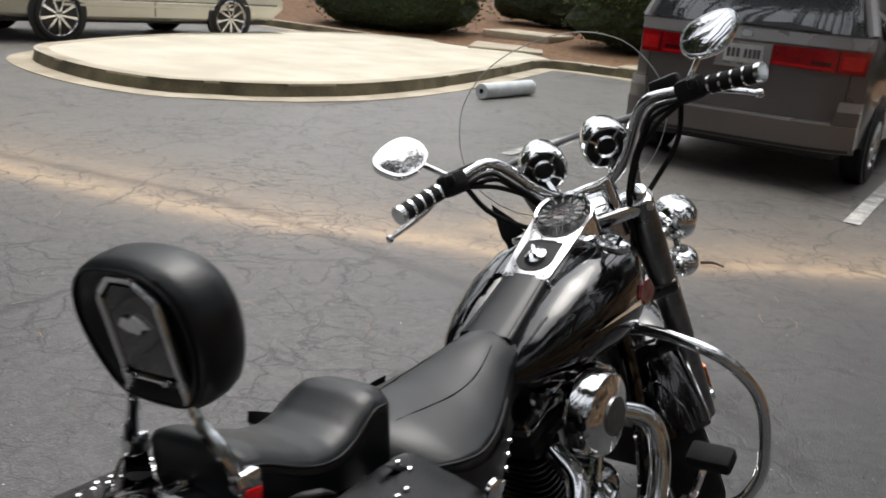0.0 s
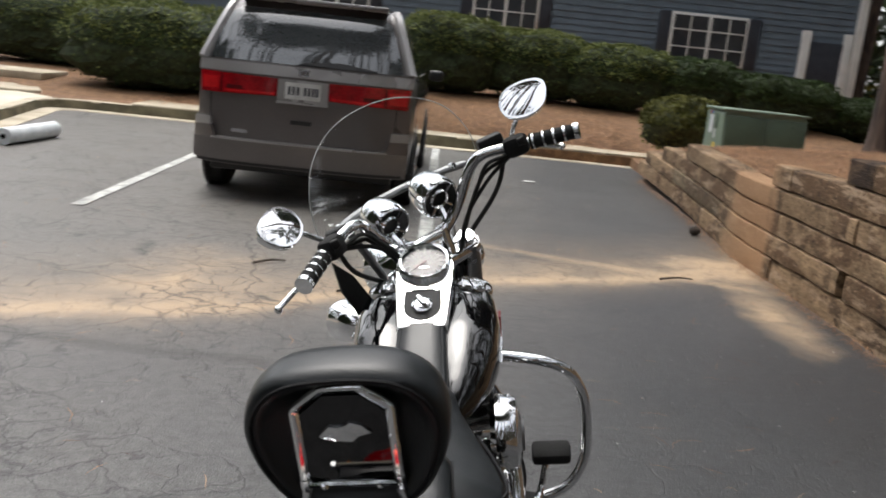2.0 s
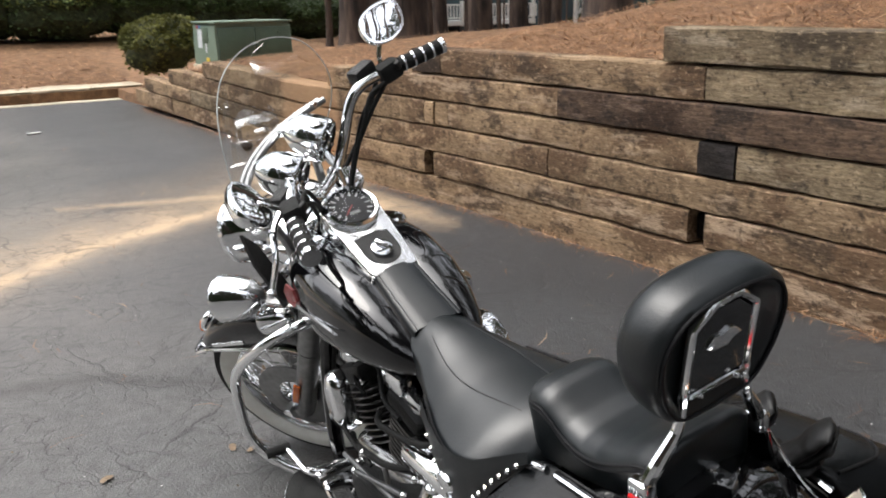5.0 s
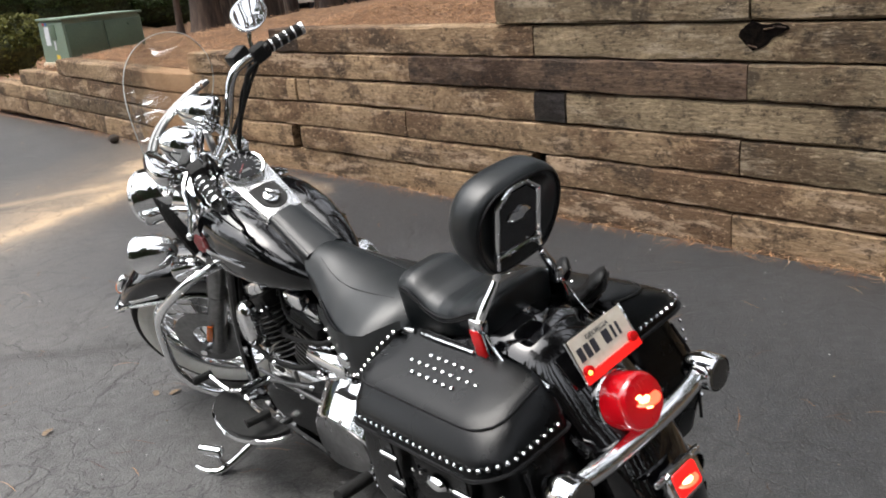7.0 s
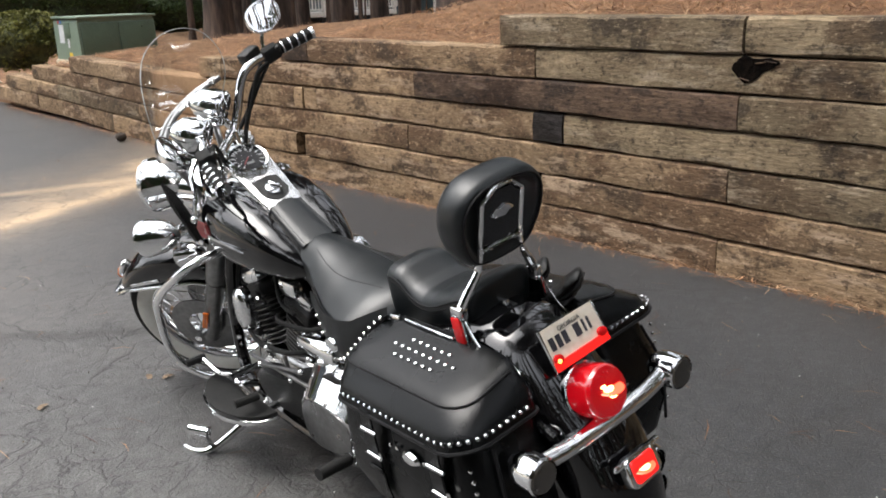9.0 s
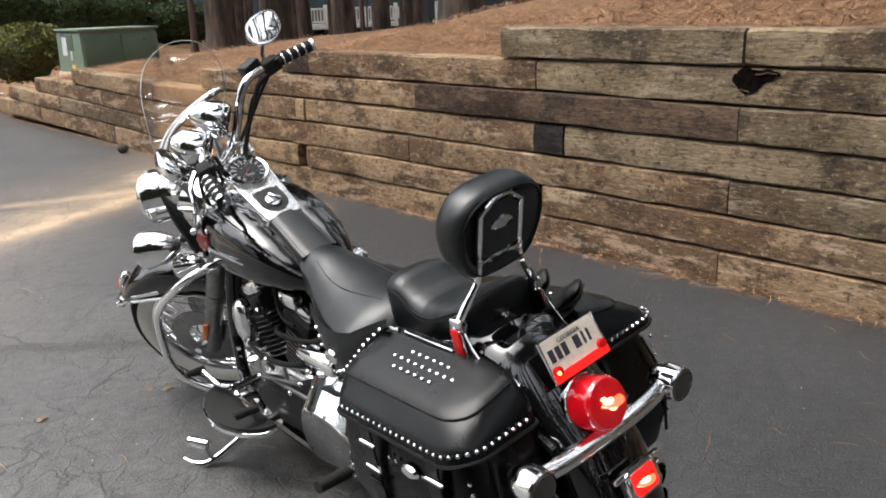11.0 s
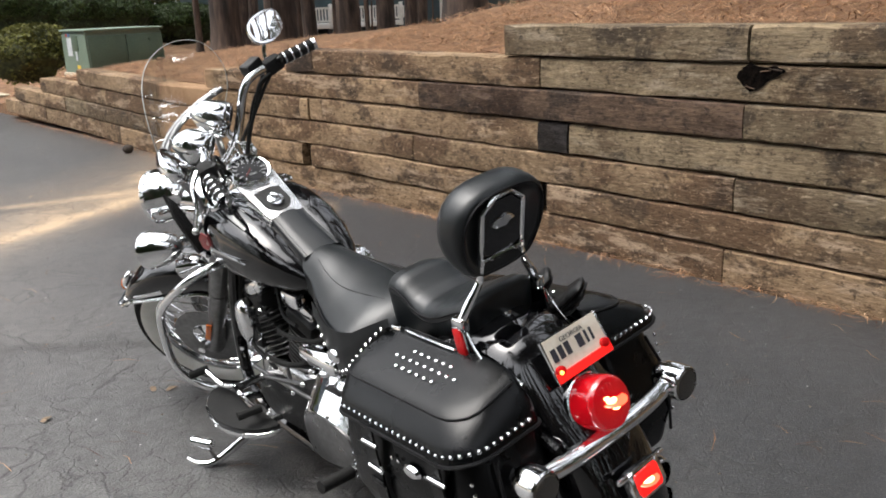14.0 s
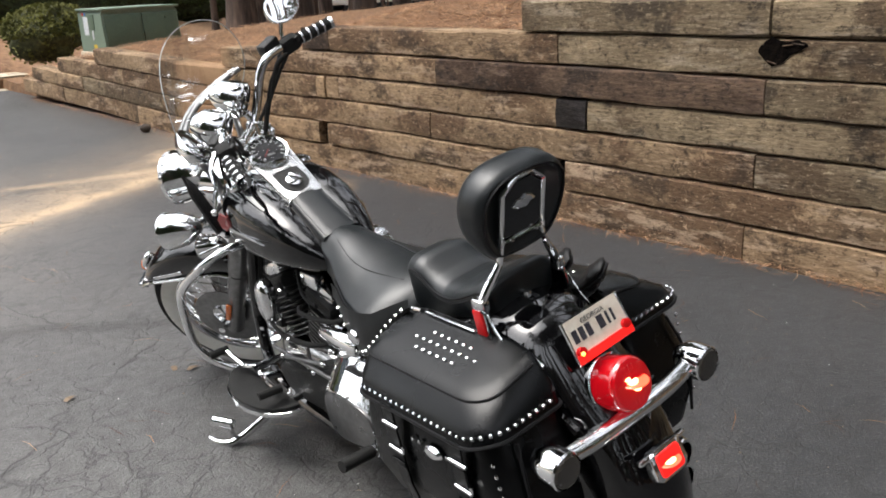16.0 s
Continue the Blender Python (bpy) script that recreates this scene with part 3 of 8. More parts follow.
# ---- timber retaining wall ----
def timber(y0, y1, z0, h, mat, parent, deep=0.21):
    """One squared timber along the wall, sawn ends, worn edges, a little warped."""
    gap = 0.004
    n = max(3, int((y1 - y0) / 0.075))
    b, rings = bmesh.new(), []
    r = random.Random(int((y0 * 31 + z0 * 977) * 100))
    push, warp = r.uniform(-0.008, 0.010), r.uniform(-0.006, 0.006)
    mid = (y0 + y1) / 2
    for k in range(n + 1):
        y = y0 + gap + (y1 - y0 - 2 * gap) * k / n
        ends = 0.008 if k in (0, n) else 0.0
        x = wall_line(y) - push + warp * math.sin(math.pi * k / n)
        z = z0 + wall_rise(y)
        nz = lambda s: 0.007 * noise.noise(Vector((y * 2.6, z0 * 11 + s, 0))) + 0.004 * noise.noise(Vector((y * 11, z0 * 17 + s, 3)))
        e = max(0.004, 0.013 + 0.012 * noise.noise(Vector((y * 3, z0 * 7, 5))) + 0.010 * noise.noise(Vector((y * 14, z0 * 7, 8))))
        ring = [(x + deep, z), (x + deep, z + h - 0.003), (x + e + 0.005, z + h - 0.004 + nz(1) * 0.7), (x + 0.003 + nz(4) * 0.5, z + h - e), (x + nz(2) - 0.002, z + h * 0.5), (x + 0.003 + nz(5) * 0.5, z + e), (x + e, z + 0.004 + abs(nz(3)))]
        cx, cz = x + deep / 2, z + h / 2
        rings.append([b.verts.new((cx + (px - cx) * (1 - ends), y - mid, cz + (pz - cz) * (1 - ends))) for px, pz in ring])
    skin(b, rings, caps=True)
    ob = part("timber", b, mat, parent, smooth=28)
    ob.location = (0, mid, 0)
    return ob


wall = thing("wall_timber", Matrix(), "stepped retaining wall of weathered squared timbers", "retaining wall", kind="structure")
CH = 0.1742
D, G, T = TIMBER_DARK, TIMBER_GREY, TIMBER
COURSES = {  # course from the ground: joints along the lot, from the far end to behind the camera, and the wood of each timber
    1: ([10.9, 9.3, 7.0, 4.72, 2.36, 0.03, -2.3, -4.7, -7.1], [T, T, T, T, T, T, G, T]),
    2: ([10.45, 8.6, 6.3, 3.62, 1.16, -1.25, -3.6, -6.0], [T, G, T, T, T, G, T]),
    3: ([9.4, 7.3, 4.70, 2.32, 0.0, -2.4, -4.8, -7.2], [T, T, T, T, G, T, G]),
    4: ([8.1, 5.9, 3.61, 3.50, 3.35, 1.225, 1.005, -1.35, -3.7, -6.1], [T, T, T, T, T, TIMBER_BLACK, G, G, T]),
    5: ([4.95, 4.6, 2.245, -0.035, -2.4, -4.8, -7.2], [T, T, D, G, D, T]),
    6: ([3.76, 3.42, 1.21, -1.2, -3.6, -6.0], [D, T, G, G, T]),
    7: ([1.47, -0.04, -2.4, -4.8, -7.2], [G, G, T, G]),
}
for c, (joints, woods) in COURSES.items():
    for far, near, wood in zip(joints, joints[1:], woods):
        z0 = (c - 1) * CH - (0.02 if c == 1 else 0)
        h = CH + (0.02 if c == 1 else 0)
        if c == 2 and near == 1.16:
            timber(near + 0.095, far - 0.11, z0, h, wood, wall)
        else:
            timber(near, far, z0, h, wood, wall)
# end grain where short tie-backs have rotted out, near-black for the shade of the gaps
for y, z in ((3.56, 0.262), (1.205, 0.262)):
    part("tie_back", box(0.16, 0.085, 0.13, (wall_line(y) + 0.13, y, z), 0.01), HOLLOW, wall, "rotted end of a tie-back timber")
# the large rotted knot hole high in the wall: a flat patch, its inner shade painted black
hollow = curve([(-0.125, 0.0, 0), (-0.112, 0.028, 0), (-0.088, 0.044, 0), (-0.068, 0.068, 0), (-0.045, 0.056, 0), (-0.018, 0.050, 0), (0.012, 0.047, 0), (0.050, 0.053, 0), (0.088, 0.044, 0), (0.104, 0.028, 0), (0.082, 0.017, 0), (0.058, 0.002, 0), (0.026, -0.014, 0), (0.004, -0.036, 0), (-0.022, -0.052, 0), (-0.056, -0.062, 0), (-0.086, -0.044, 0), (-0.108, -0.026, 0)], 3, True)
rag = lambda p: 1 + 0.10 * noise.noise(Vector((p.x * 60, p.y * 60, 2)))
b = bmesh.new()
b.faces.new([b.verts.new((WALL_X - 0.010, -0.12 - p.x * rag(p), 0.988 + p.y * rag(p))) for p in hollow])
hole = part("rotted_hollow", b, HOLLOW, wall, "rotted hollow in a timber, its inner shade painted flat black", 0)
for u, v, lng, tall, tip in ((0.060, 0.036, 0.06, 0.007, 6), (0.012, 0.030, 0.05, 0.006, -8), (-0.060, -0.046, 0.05, 0.007, 14)):
    part("splinter", box(0.006, lng, tall, (WALL_X - 0.012, -0.12 - u, 0.988 + v), 0.002, 1, turn=Matrix.Rotation(radians(tip), 4, "X")), TIMBER_DARK, hole)

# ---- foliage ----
# unlit and sunlit copies of one hedge leaf
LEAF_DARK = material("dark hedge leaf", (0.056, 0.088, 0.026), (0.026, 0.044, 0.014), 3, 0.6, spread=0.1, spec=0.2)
LEAF_SUNLIT = material("sunlit hedge leaf", (0.19, 0.215, 0.062), (0.10, 0.125, 0.034), 3, 0.6, spec=0.2)
LEAF_OLIVE = material("olive dry leaf", (0.150, 0.150, 0.036), (0.070, 0.072, 0.018), 3, 0.7, spec=0.2)
LEAF_PINE = material("pine needle tuft", (0.035, 0.055, 0.022), (0.02, 0.032, 0.014), 3, 0.55)
# dark heart colours that paint the shade inside the shrubs
OLIVE_HEART = material("shaded inner olive leaves", (0.075, 0.080, 0.026), (0.026, 0.028, 0.010), 18, 0.9, bump=1.0, bump_scale=40)
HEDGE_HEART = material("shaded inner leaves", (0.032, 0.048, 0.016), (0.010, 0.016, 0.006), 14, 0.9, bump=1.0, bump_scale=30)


def leaf_mesh(name, places, sizes, mats, rng, aspect=0.5, which=None, up=0.0):
    """Many small folded leaves, one quad pair each, at the given places."""
    n = len(places)
    d = rng.normal(size=(n, 3))
    d[:, 2] += up
    d /= np.linalg.norm(d, axis=1)[:, None]
    e = np.cross(d, rng.normal(size=(n, 3)))
    e /= np.linalg.norm(e, axis=1)[:, None]
    f = np.cross(d, e)
    L, W = sizes[:, None], sizes[:, None] * aspect
    verts = np.stack([places - d * L / 2, places + e * W / 2 + f * W * 0.15, places + d * L / 2, places - e * W / 2 + f * W * 0.15], 1).reshape(-1, 3)
    faces = (np.arange(n)[:, None] * 4 + np.array([0, 1, 2, 3])).tolist()
    me = bpy.data.meshes.new(name)
    me.from_pydata(verts.tolist(), [], faces)
    for m in mats:
        me.materials.append(m)
    if which is not None:
        me.polygons.foreach_set("material_index", which.astype(np.int32))
    return me


def hedge(at, size, label, seed, leaves, mats, category="hedge", wob=0.14, leaf=0.06, square=3.2):
    """A clipped shrub: a heart coloured dark for the shade within, and leaves over an uneven rounded outline."""
    rng = np.random.default_rng(seed)
    ob = thing(category if category != "hedge" else "hedge", Matrix.Translation(at), label, category)
    sx, sy, sz = size
    b = bmesh.new()
    bmesh.ops.create_icosphere(b, subdivisions=4, radius=1)

    def form(v):
        v = Vector(v).normalized()
        k = (abs(v.x) ** square + abs(v.y) ** square + abs(v.z) ** square) ** (-1 / square)
        p = Vector((v.x * k * sx / 2, v.y * k * sy / 2, v.z * k * sz / 2))
        r = 1 + wob * noise.noise(Vector((p.x * 1.7 + seed, p.y * 1.7, p.z * 1.7))) + wob * 0.6 * noise.noise(Vector((p.x * 5, p.y * 5 + seed, p.z * 5)))
        return p * r

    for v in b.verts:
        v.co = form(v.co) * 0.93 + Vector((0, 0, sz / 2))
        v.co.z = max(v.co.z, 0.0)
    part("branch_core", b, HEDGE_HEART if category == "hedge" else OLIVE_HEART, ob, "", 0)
    dirs = rng.normal(size=(leaves, 3))
    dirs[:, 2] = np.where(rng.random(leaves) < 0.8, np.abs(dirs[:, 2]), dirs[:, 2])
    pts = np.array([form(d) for d in dirs]) * rng.uniform(0.92, 1.05, (leaves, 1)) + (0, 0, sz / 2)
    pts[:, 2] = np.maximum(pts[:, 2], 0.03)
    # upper leaves take the sunlit copy: light from above is in the colour
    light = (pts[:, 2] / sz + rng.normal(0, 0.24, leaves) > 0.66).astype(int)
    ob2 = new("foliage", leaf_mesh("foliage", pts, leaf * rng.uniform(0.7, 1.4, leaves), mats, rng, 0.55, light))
    ob2.parent = ob
    return ob


def ground_at(x, y):
    return bank_height(x, y)


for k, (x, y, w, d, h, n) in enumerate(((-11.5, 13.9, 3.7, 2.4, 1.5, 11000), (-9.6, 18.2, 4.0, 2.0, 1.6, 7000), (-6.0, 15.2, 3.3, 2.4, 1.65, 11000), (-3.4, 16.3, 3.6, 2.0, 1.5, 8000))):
    hedge((x, y, ground_at(x, y) - 0.05), (w, d, h), "clipped green hedge in a straw bed", 40 + k, n, [LEAF_DARK, LEAF_SUNLIT])
for k in range(6):
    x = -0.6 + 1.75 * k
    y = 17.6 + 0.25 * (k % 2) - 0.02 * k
    hedge((x, y, ground_at(x, y) - 0.05), (2.3, 1.9, 1.6 - 0.14 * k), "dark green hedge along the house front", 60 + k, 7500, [LEAF_DARK, LEAF_SUNLIT] if k < 3 else [LEAF_DARK, LEAF_DARK])
hedge((3.12, 11.75, 0.34), (1.15, 1.05, 0.84), "round olive-brown shrub beside the utility box", 81, 3800, [LEAF_OLIVE, LEAF_OLIVE], "shrub", 0.25, 0.05, 2.2)

# ---- pine trees ----
def pine(at, r, h, label, seed, crown=True, lean=(0, 0), bare=0.56, wide=1.0, tufty=13):
    """A tall pine: a tapered, slightly bent trunk with root flare and bark plates, bare limbs and a high open crown."""
    rng = np.random.default_rng(seed)
    ob = thing("pine_tree", Matrix.Translation(at), label, "tree", "pines on the bank")
    rings, n = [], 16
    for t in (0, 0.006, 0.015, 0.03, 0.06, 0.12, 0.2, 0.35, 0.5, 0.7, 1.0):
        z = h * t
        rr = r * (1 - 0.78 * t) * (1 + 0.55 * math.exp(-z / 0.12))
        cx, cy = lean[0] * z + 0.05 * math.sin(z * 0.7 + seed), lean[1] * z + 0.05 * math.cos(z * 0.6 + seed)
        rings.append([(cx + rr * (1 + 0.07 * noise.noise(Vector((k * 1.3, z * 2, seed)))) * math.cos(2 * math.pi * k / n), cy + rr * (1 + 0.07 * noise.noise(Vector((k * 1.3, z * 2, seed + 9)))) * math.sin(2 * math.pi * k / n), z - 0.08) for k in range(n)])
    part("trunk", loft(rings), BARK, ob, "", 60)
    if not crown:
        return ob
    b, tufts = None, []
    for k in range(26):
        z = h * (bare + (0.98 - bare) * k / 25)
        q = k * 2.4 + seed
        out = (1.0 - 0.6 * k / 25) * rng.uniform(2.6, 5.4) * wide
        base = Vector((lean[0] * z, lean[1] * z, z))
        end = base + Vector((math.cos(q) * out, math.sin(q) * out, rng.uniform(0.1, 0.8)))
        b = tube([base, (base + end) / 2 + Vector((0, 0, 0.1)), end], [0.05, 0.03, 0.012], 5, 2, b)
        for j in range(int(tufty * wide)):
            tufts.append(base + (end - base) * rng.uniform(0.45, 1.05) + Vector(rng.normal(0, 0.34, 3).tolist()))
    part("limb", b, BARK, ob, "", 0)
    c = np.repeat(np.array([tuple(t) for t in tufts]), 15, 0) + rng.normal(0, 0.22, (len(tufts) * 15, 3))
    o = new("crown", leaf_mesh("crown", c, rng.uniform(0.30, 0.60, len(c)), [LEAF_PINE], rng, 0.26, up=0.6))
    o.parent = ob
    return ob


PINES = ((5.5, 10.3, 0.23, 17, 1), (6.50, 10.35, 0.265, 18, 2), (9.35, 12.4, 0.24, 18, 3), (11.2, 13.5, 0.21, 17, 4), (14.2, 16.2, 0.17, 16, 5), (15.7, 17.5, 0.15, 16, 6), (18.0, 18.1, 0.17, 17, 7), (7.8, 15.7, 0.07, 15, 8), (9.9, 14.6, 0.16, 16, 9), (12.2, 18.5, 0.17, 16, 10))
for x, y, r, h, sd in PINES:
    pine((x, y, ground_at(x, y)), r, h, "tall pine with furrowed brown bark on the straw bank", sd, lean=(0.004 * (sd % 3 - 1), 0.003))
# pines that close the place behind the camera and to its left, seen in the mirrors and the chrome
for k, (x, y) in enumerate(((-3.5, -9.5), (-6.5, -10.5), (0.5, -10.2), (4.5, -8.5), (6.5, -4.5), (-9.5, -9.0), (-12.5, -6.0), (8.5, -8.0), (-1.5, -13), (-14, -1.5), (3.0, -13), (7.5, 1.5), (5.2, -1.8), (4.6, -5.6), (6.0, 5.6), (-5.0, -13.5), (-8.5, -13), (-16, -7), (-15, -11), (1.5, -16), (-11.5, -12.5), (10.5, -2.5), (10.0, 5.0))):
    pine((x, y, ground_at(x, y) if x > 2.6 else -0.02), 0.21 + 0.025 * (k % 3), 28 + k % 5, "tall pine at the edge of the parking lot", 20 + k, bare=0.83, tufty=5)

for k, (x, y) in enumerate(((-13, 35), (-8.5, 37), (-4.5, 35.5), (-1.5, 38), (2.5, 36), (6.0, 37.5), (10.5, 35.5), (13.5, 31), (-17.5, 33), (-19, 22), (14.5, 25.5), (20, 14.5), (22, 6), (19, -3), (15, 1.5), (15.5, 9.0))):
    pine((x, y, ground_at(x, y) if y < 20 else 0.0), 0.24 + 0.02 * (k % 3), 25 + 2 * (k % 4), "tall pine behind the houses and the bank", 60 + k, bare=0.45)
for k in range(16):
    x, y = -8.5 + 1.15 * k + 0.7 * math.sin(k * 2.3), -7.6 - 2.6 * abs(math.sin(k * 1.7)) - (3.0 if k % 3 == 0 else 0)
    pine((x, y, -0.02 if x < 2.6 else ground_at(x, y)), 0.13 + 0.03 * (k % 4), 28 + k % 5, "slim pine at the edge of the parking lot", 90 + k, bare=0.86, tufty=5)

# unseen pines, added on the bank to block sky light and darken reflections
for k, (x, y) in enumerate(((9.8, -4.8), (11.6, -0.9), (12.5, -3.6), (10.4, -8.5), (5.6, -12.5), (14.0, 0.4))):
    pine((x, y, ground_at(x, y)), 0.17 + 0.02 * (k % 3), 11 + k % 3, "unseen broad-crowned pine added to block sky light", 120 + k, bare=0.36, wide=1.1, tufty=9)

# ---- far woods: bare trunks and undergrowth that nobody could count ----
rng = np.random.default_rng(5)
b = None
for k in range(90):
    x, y = rng.uniform(6, 60), rng.uniform(20, 46)
    if (x < 13 and y < 31) or (15 < x < 36 and y < 38):
        continue
    r, h = rng.uniform(0.07, 0.19), rng.uniform(9, 16)
    z0 = -0.1
    b = lathe([(r * 1.2, 0), (r, 0.4), (r * 0.8, h * 0.5), (r * 0.5, h)], Matrix.Translation((x, y, z0)) @ Matrix.Rotation(rng.normal(0, 0.02), 4, "X"), 7, b)
woods = tagged(finish(b, "far_woods", BARK, 60), "distant woods of slim grey-brown trunks", "woods", kind="stuff")
pts = np.stack([rng.uniform(10, 75, 16000), rng.uniform(38, 60, 16000), rng.gamma(2.0, 2.2, 16000)], 1)
tagged(new("far_foliage", leaf_mesh("far_foliage", pts, rng.uniform(0.25, 0.7, 16000), [LEAF_OLIVE, LEAF_DARK], rng, 0.6, (rng.random(16000) > 0.35).astype(int))), "hazy brown and green undergrowth of the far woods", "woods", kind="stuff")
b = None
for k in range(26):
    x, y = rng.uniform(11, 34), rng.uniform(19.5, 23.5)
    r, h = rng.uniform(0.03, 0.09), rng.uniform(6, 12)
    b = lathe([(r * 1.2, 0), (r, 0.3), (r * 0.8, h * 0.5), (r * 0.3, h)], Matrix.Translation((x, y, ground_at(x, y) - 0.1)) @ Matrix.Rotation(rng.normal(0, 0.04), 4, "X"), 6, b)
tagged(finish(b, "far_woods", BARK, 60), "thin dark saplings beyond the bank", "woods", kind="stuff")
pts = np.stack([rng.uniform(31, 46, 3200), rng.uniform(21, 27, 3200), rng.gamma(1.6, 0.8, 3200)], 1)
tagged(new("far_foliage", leaf_mesh("far_foliage", pts, rng.uniform(0.08, 0.22, 3200), [LEAF_OLIVE, LEAF_DARK], rng, 0.6, (rng.random(3200) > 0.4).astype(int))), "sparse brown-green undergrowth beyond the bank", "woods", kind="stuff")
# the tall wood that closes the lot behind and to the left
n_ = 30000
q = rng.uniform(0, 1, n_)
side = q < 0.42
px_ = np.where(side, rng.normal(-27, 2.5, n_), rng.uniform(-34, 22, n_))
py_ = np.where(side, rng.uniform(-24, 22, n_), rng.normal(-21, 2.2, n_))
top_ = 14.0 + 3.5 * np.sin(px_ * 0.9 + 1.0) * np.cos(py_ * 0.7) + 2.0 * np.sin(px_ * 0.37 + py_ * 0.41)
pz_ = np.where(rng.random(n_) < 0.5, rng.gamma(2.0, 1.9, n_), top_ * (0.45 + 0.55 * rng.uniform(0, 1, n_)))
tagged(new("far_foliage", leaf_mesh("far_foliage", np.stack([px_, py_, pz_], 1), rng.uniform(0.4, 1.0, n_), [LEAF_DARK, LEAF_PINE], rng, 0.5, (rng.random(n_) > 0.5).astype(int))), "tall green woodland round the parking lot", "woods", kind="stuff")
# the wood that stands behind the houses and beyond the bank
n_ = 26000
ang_ = rng.uniform(radians(-75), radians(118), n_)
rad_ = rng.normal(46, 4, n_)
top_ = np.where(ang_ < radians(62), 25.0, 15.0) + 4.0 * np.sin(ang_ * 17 + 1.0) + 3.0 * np.sin(ang_ * 41)
pz_ = top_ * rng.beta(1.6, 1.3, n_)
tagged(new("far_foliage", leaf_mesh("far_foliage", np.stack([rad_ * np.cos(ang_), rad_ * np.sin(ang_) + 4, pz_], 1), rng.uniform(0.7, 1.7, n_), [LEAF_DARK, LEAF_PINE], rng, 0.5, (rng.random(n_) > 0.4).astype(int))), "tall green woodland behind the houses and the bank", "woods", kind="stuff")
# an unseen nearer edge of that wood, added beyond the lot's open side to darken reflections
n_ = 26000
px_, py_ = rng.normal(-20.5, 1.3, n_), rng.uniform(-22, 4, n_)
top_ = 16.5 + 2.5 * np.sin(py_ * 0.9 + 1.0) + 1.5 * np.sin(py_ * 2.3)
pz_ = top_ * rng.beta(1.25, 1.15, n_)
tagged(new("far_foliage", leaf_mesh("far_foliage", np.stack([px_, py_, pz_], 1), rng.uniform(0.5, 1.1, n_), [LEAF_DARK, LEAF_PINE], rng, 0.5, (rng.random(n_) > 0.5).astype(int))), "unseen dense green wood edge added to darken reflections", "woods", kind="stuff")
b = None
for k in range(70):
    x, y = (rng.normal(-26, 2.5), rng.uniform(-20, 20)) if k % 5 < 2 else (rng.uniform(-30, 20), rng.normal(-19, 2.5))
    r, h = rng.uniform(0.12, 0.30), rng.uniform(11, 17)
    b = lathe([(r * 1.2, 0), (r, 0.4), (r * 0.8, h * 0.5), (r * 0.4, h)], Matrix.Translation((x, y, -0.05)) @ Matrix.Rotation(rng.normal(0, 0.02), 4, "X"), 7, b)
tagged(finish(b, "far_woods", BARK, 60), "dark trunks of the wood behind the lot", "woods", kind="stuff")

# ---- houses ----
SIDING = material("blue-grey lap siding", (0.115, 0.150, 0.185), (0.095, 0.125, 0.155), 2, 0.6, bump=0.1)
SIDING_DARK = material("dark teal siding", (0.050, 0.082, 0.092), (0.036, 0.060, 0.070), 2, 0.6, bump=0.1)
TRIM = material("white painted trim", (0.74, 0.74, 0.71), (0.64, 0.64, 0.61), 3, 0.55)
SHUTTER = material("dark blue shutter", (0.018, 0.022, 0.032), (0.03, 0.034, 0.045), 5, 0.5)
PANE = material("dark window pane", (0.03, 0.034, 0.04), (0.05, 0.055, 0.06), 1.5, 0.08, coat=0.5)
BLIND = material("pale window blind", (0.42, 0.43, 0.42), (0.36, 0.37, 0.36), 5, 0.7)
ROOF = material("grey roof shingle", (0.09, 0.085, 0.08), (0.06, 0.058, 0.055), 6, 0.9, bump=0.4)


def window(house, x, z, w, h, y, blinds=True):
    win = part("window", box(w, 0.10, h, (x, y - 0.02, z), 0.01), TRIM, house, "white framed window")
    part("pane", box(w - 0.16, 0.03, h - 0.16, (x, y - 0.075, z)), BLIND if blinds else PANE, win, "window pane with blind", 0)
    for k in range(1, 4):
        part("muntin", box(0.035 if k != 2 else 0.09, 0.03, h - 0.14, (x - w / 2 + w * k / 4, y - 0.10, z)), TRIM, win, "", 0)
    for k in range(1, 3):
        part("muntin", box(w - 0.14, 0.028, 0.035, (x, y - 0.10, z - h / 2 + h * k / 3)), TRIM, win, "", 0)
    for s in SIDES_ALL:
        part("shutter", box(0.34, 0.05, h, (x + s * (w / 2 + 0.19), y - 0.03, z), 0.008), SHUTTER, win, "dark shutter")
    return win


SIDES_ALL = (-1, 1)
hs = thing("house", Matrix(), "two-storey house with blue-grey siding and white trim", "house")
b = None
for k in range(30):
    z0 = 0.7 + 0.19 * k
    b = join(b, loft([[(x, 26.0, z0), (x, 25.965, z0), (x, 25.995, z0 + 0.192), (x, 26.3, z0 + 0.192), (x, 26.3, z0)] for x in (-16.0, 11.2)]))
part("siding", b, SIDING, hs, "horizontal blue-grey boards", 0)
part("wall", box(27.1, 7.0, 5.8, (-2.4, 29.6, 3.5)), SIDING, hs, "", 0)
part("roof", loft([[(-16.6, 25.4, 6.35), (-16.6, 29.6, 8.6), (-16.6, 33.6, 6.35)], [(11.8, 25.4, 6.35), (11.8, 29.6, 8.6), (11.8, 33.6, 6.35)]]), ROOF, hs, "grey shingle roof", 0)
for x in (11.15, -15.9):
    part("corner_board", box(0.24, 0.16, 5.7, (x, 25.93, 3.5), 0.01), TRIM, hs, "white corner board")
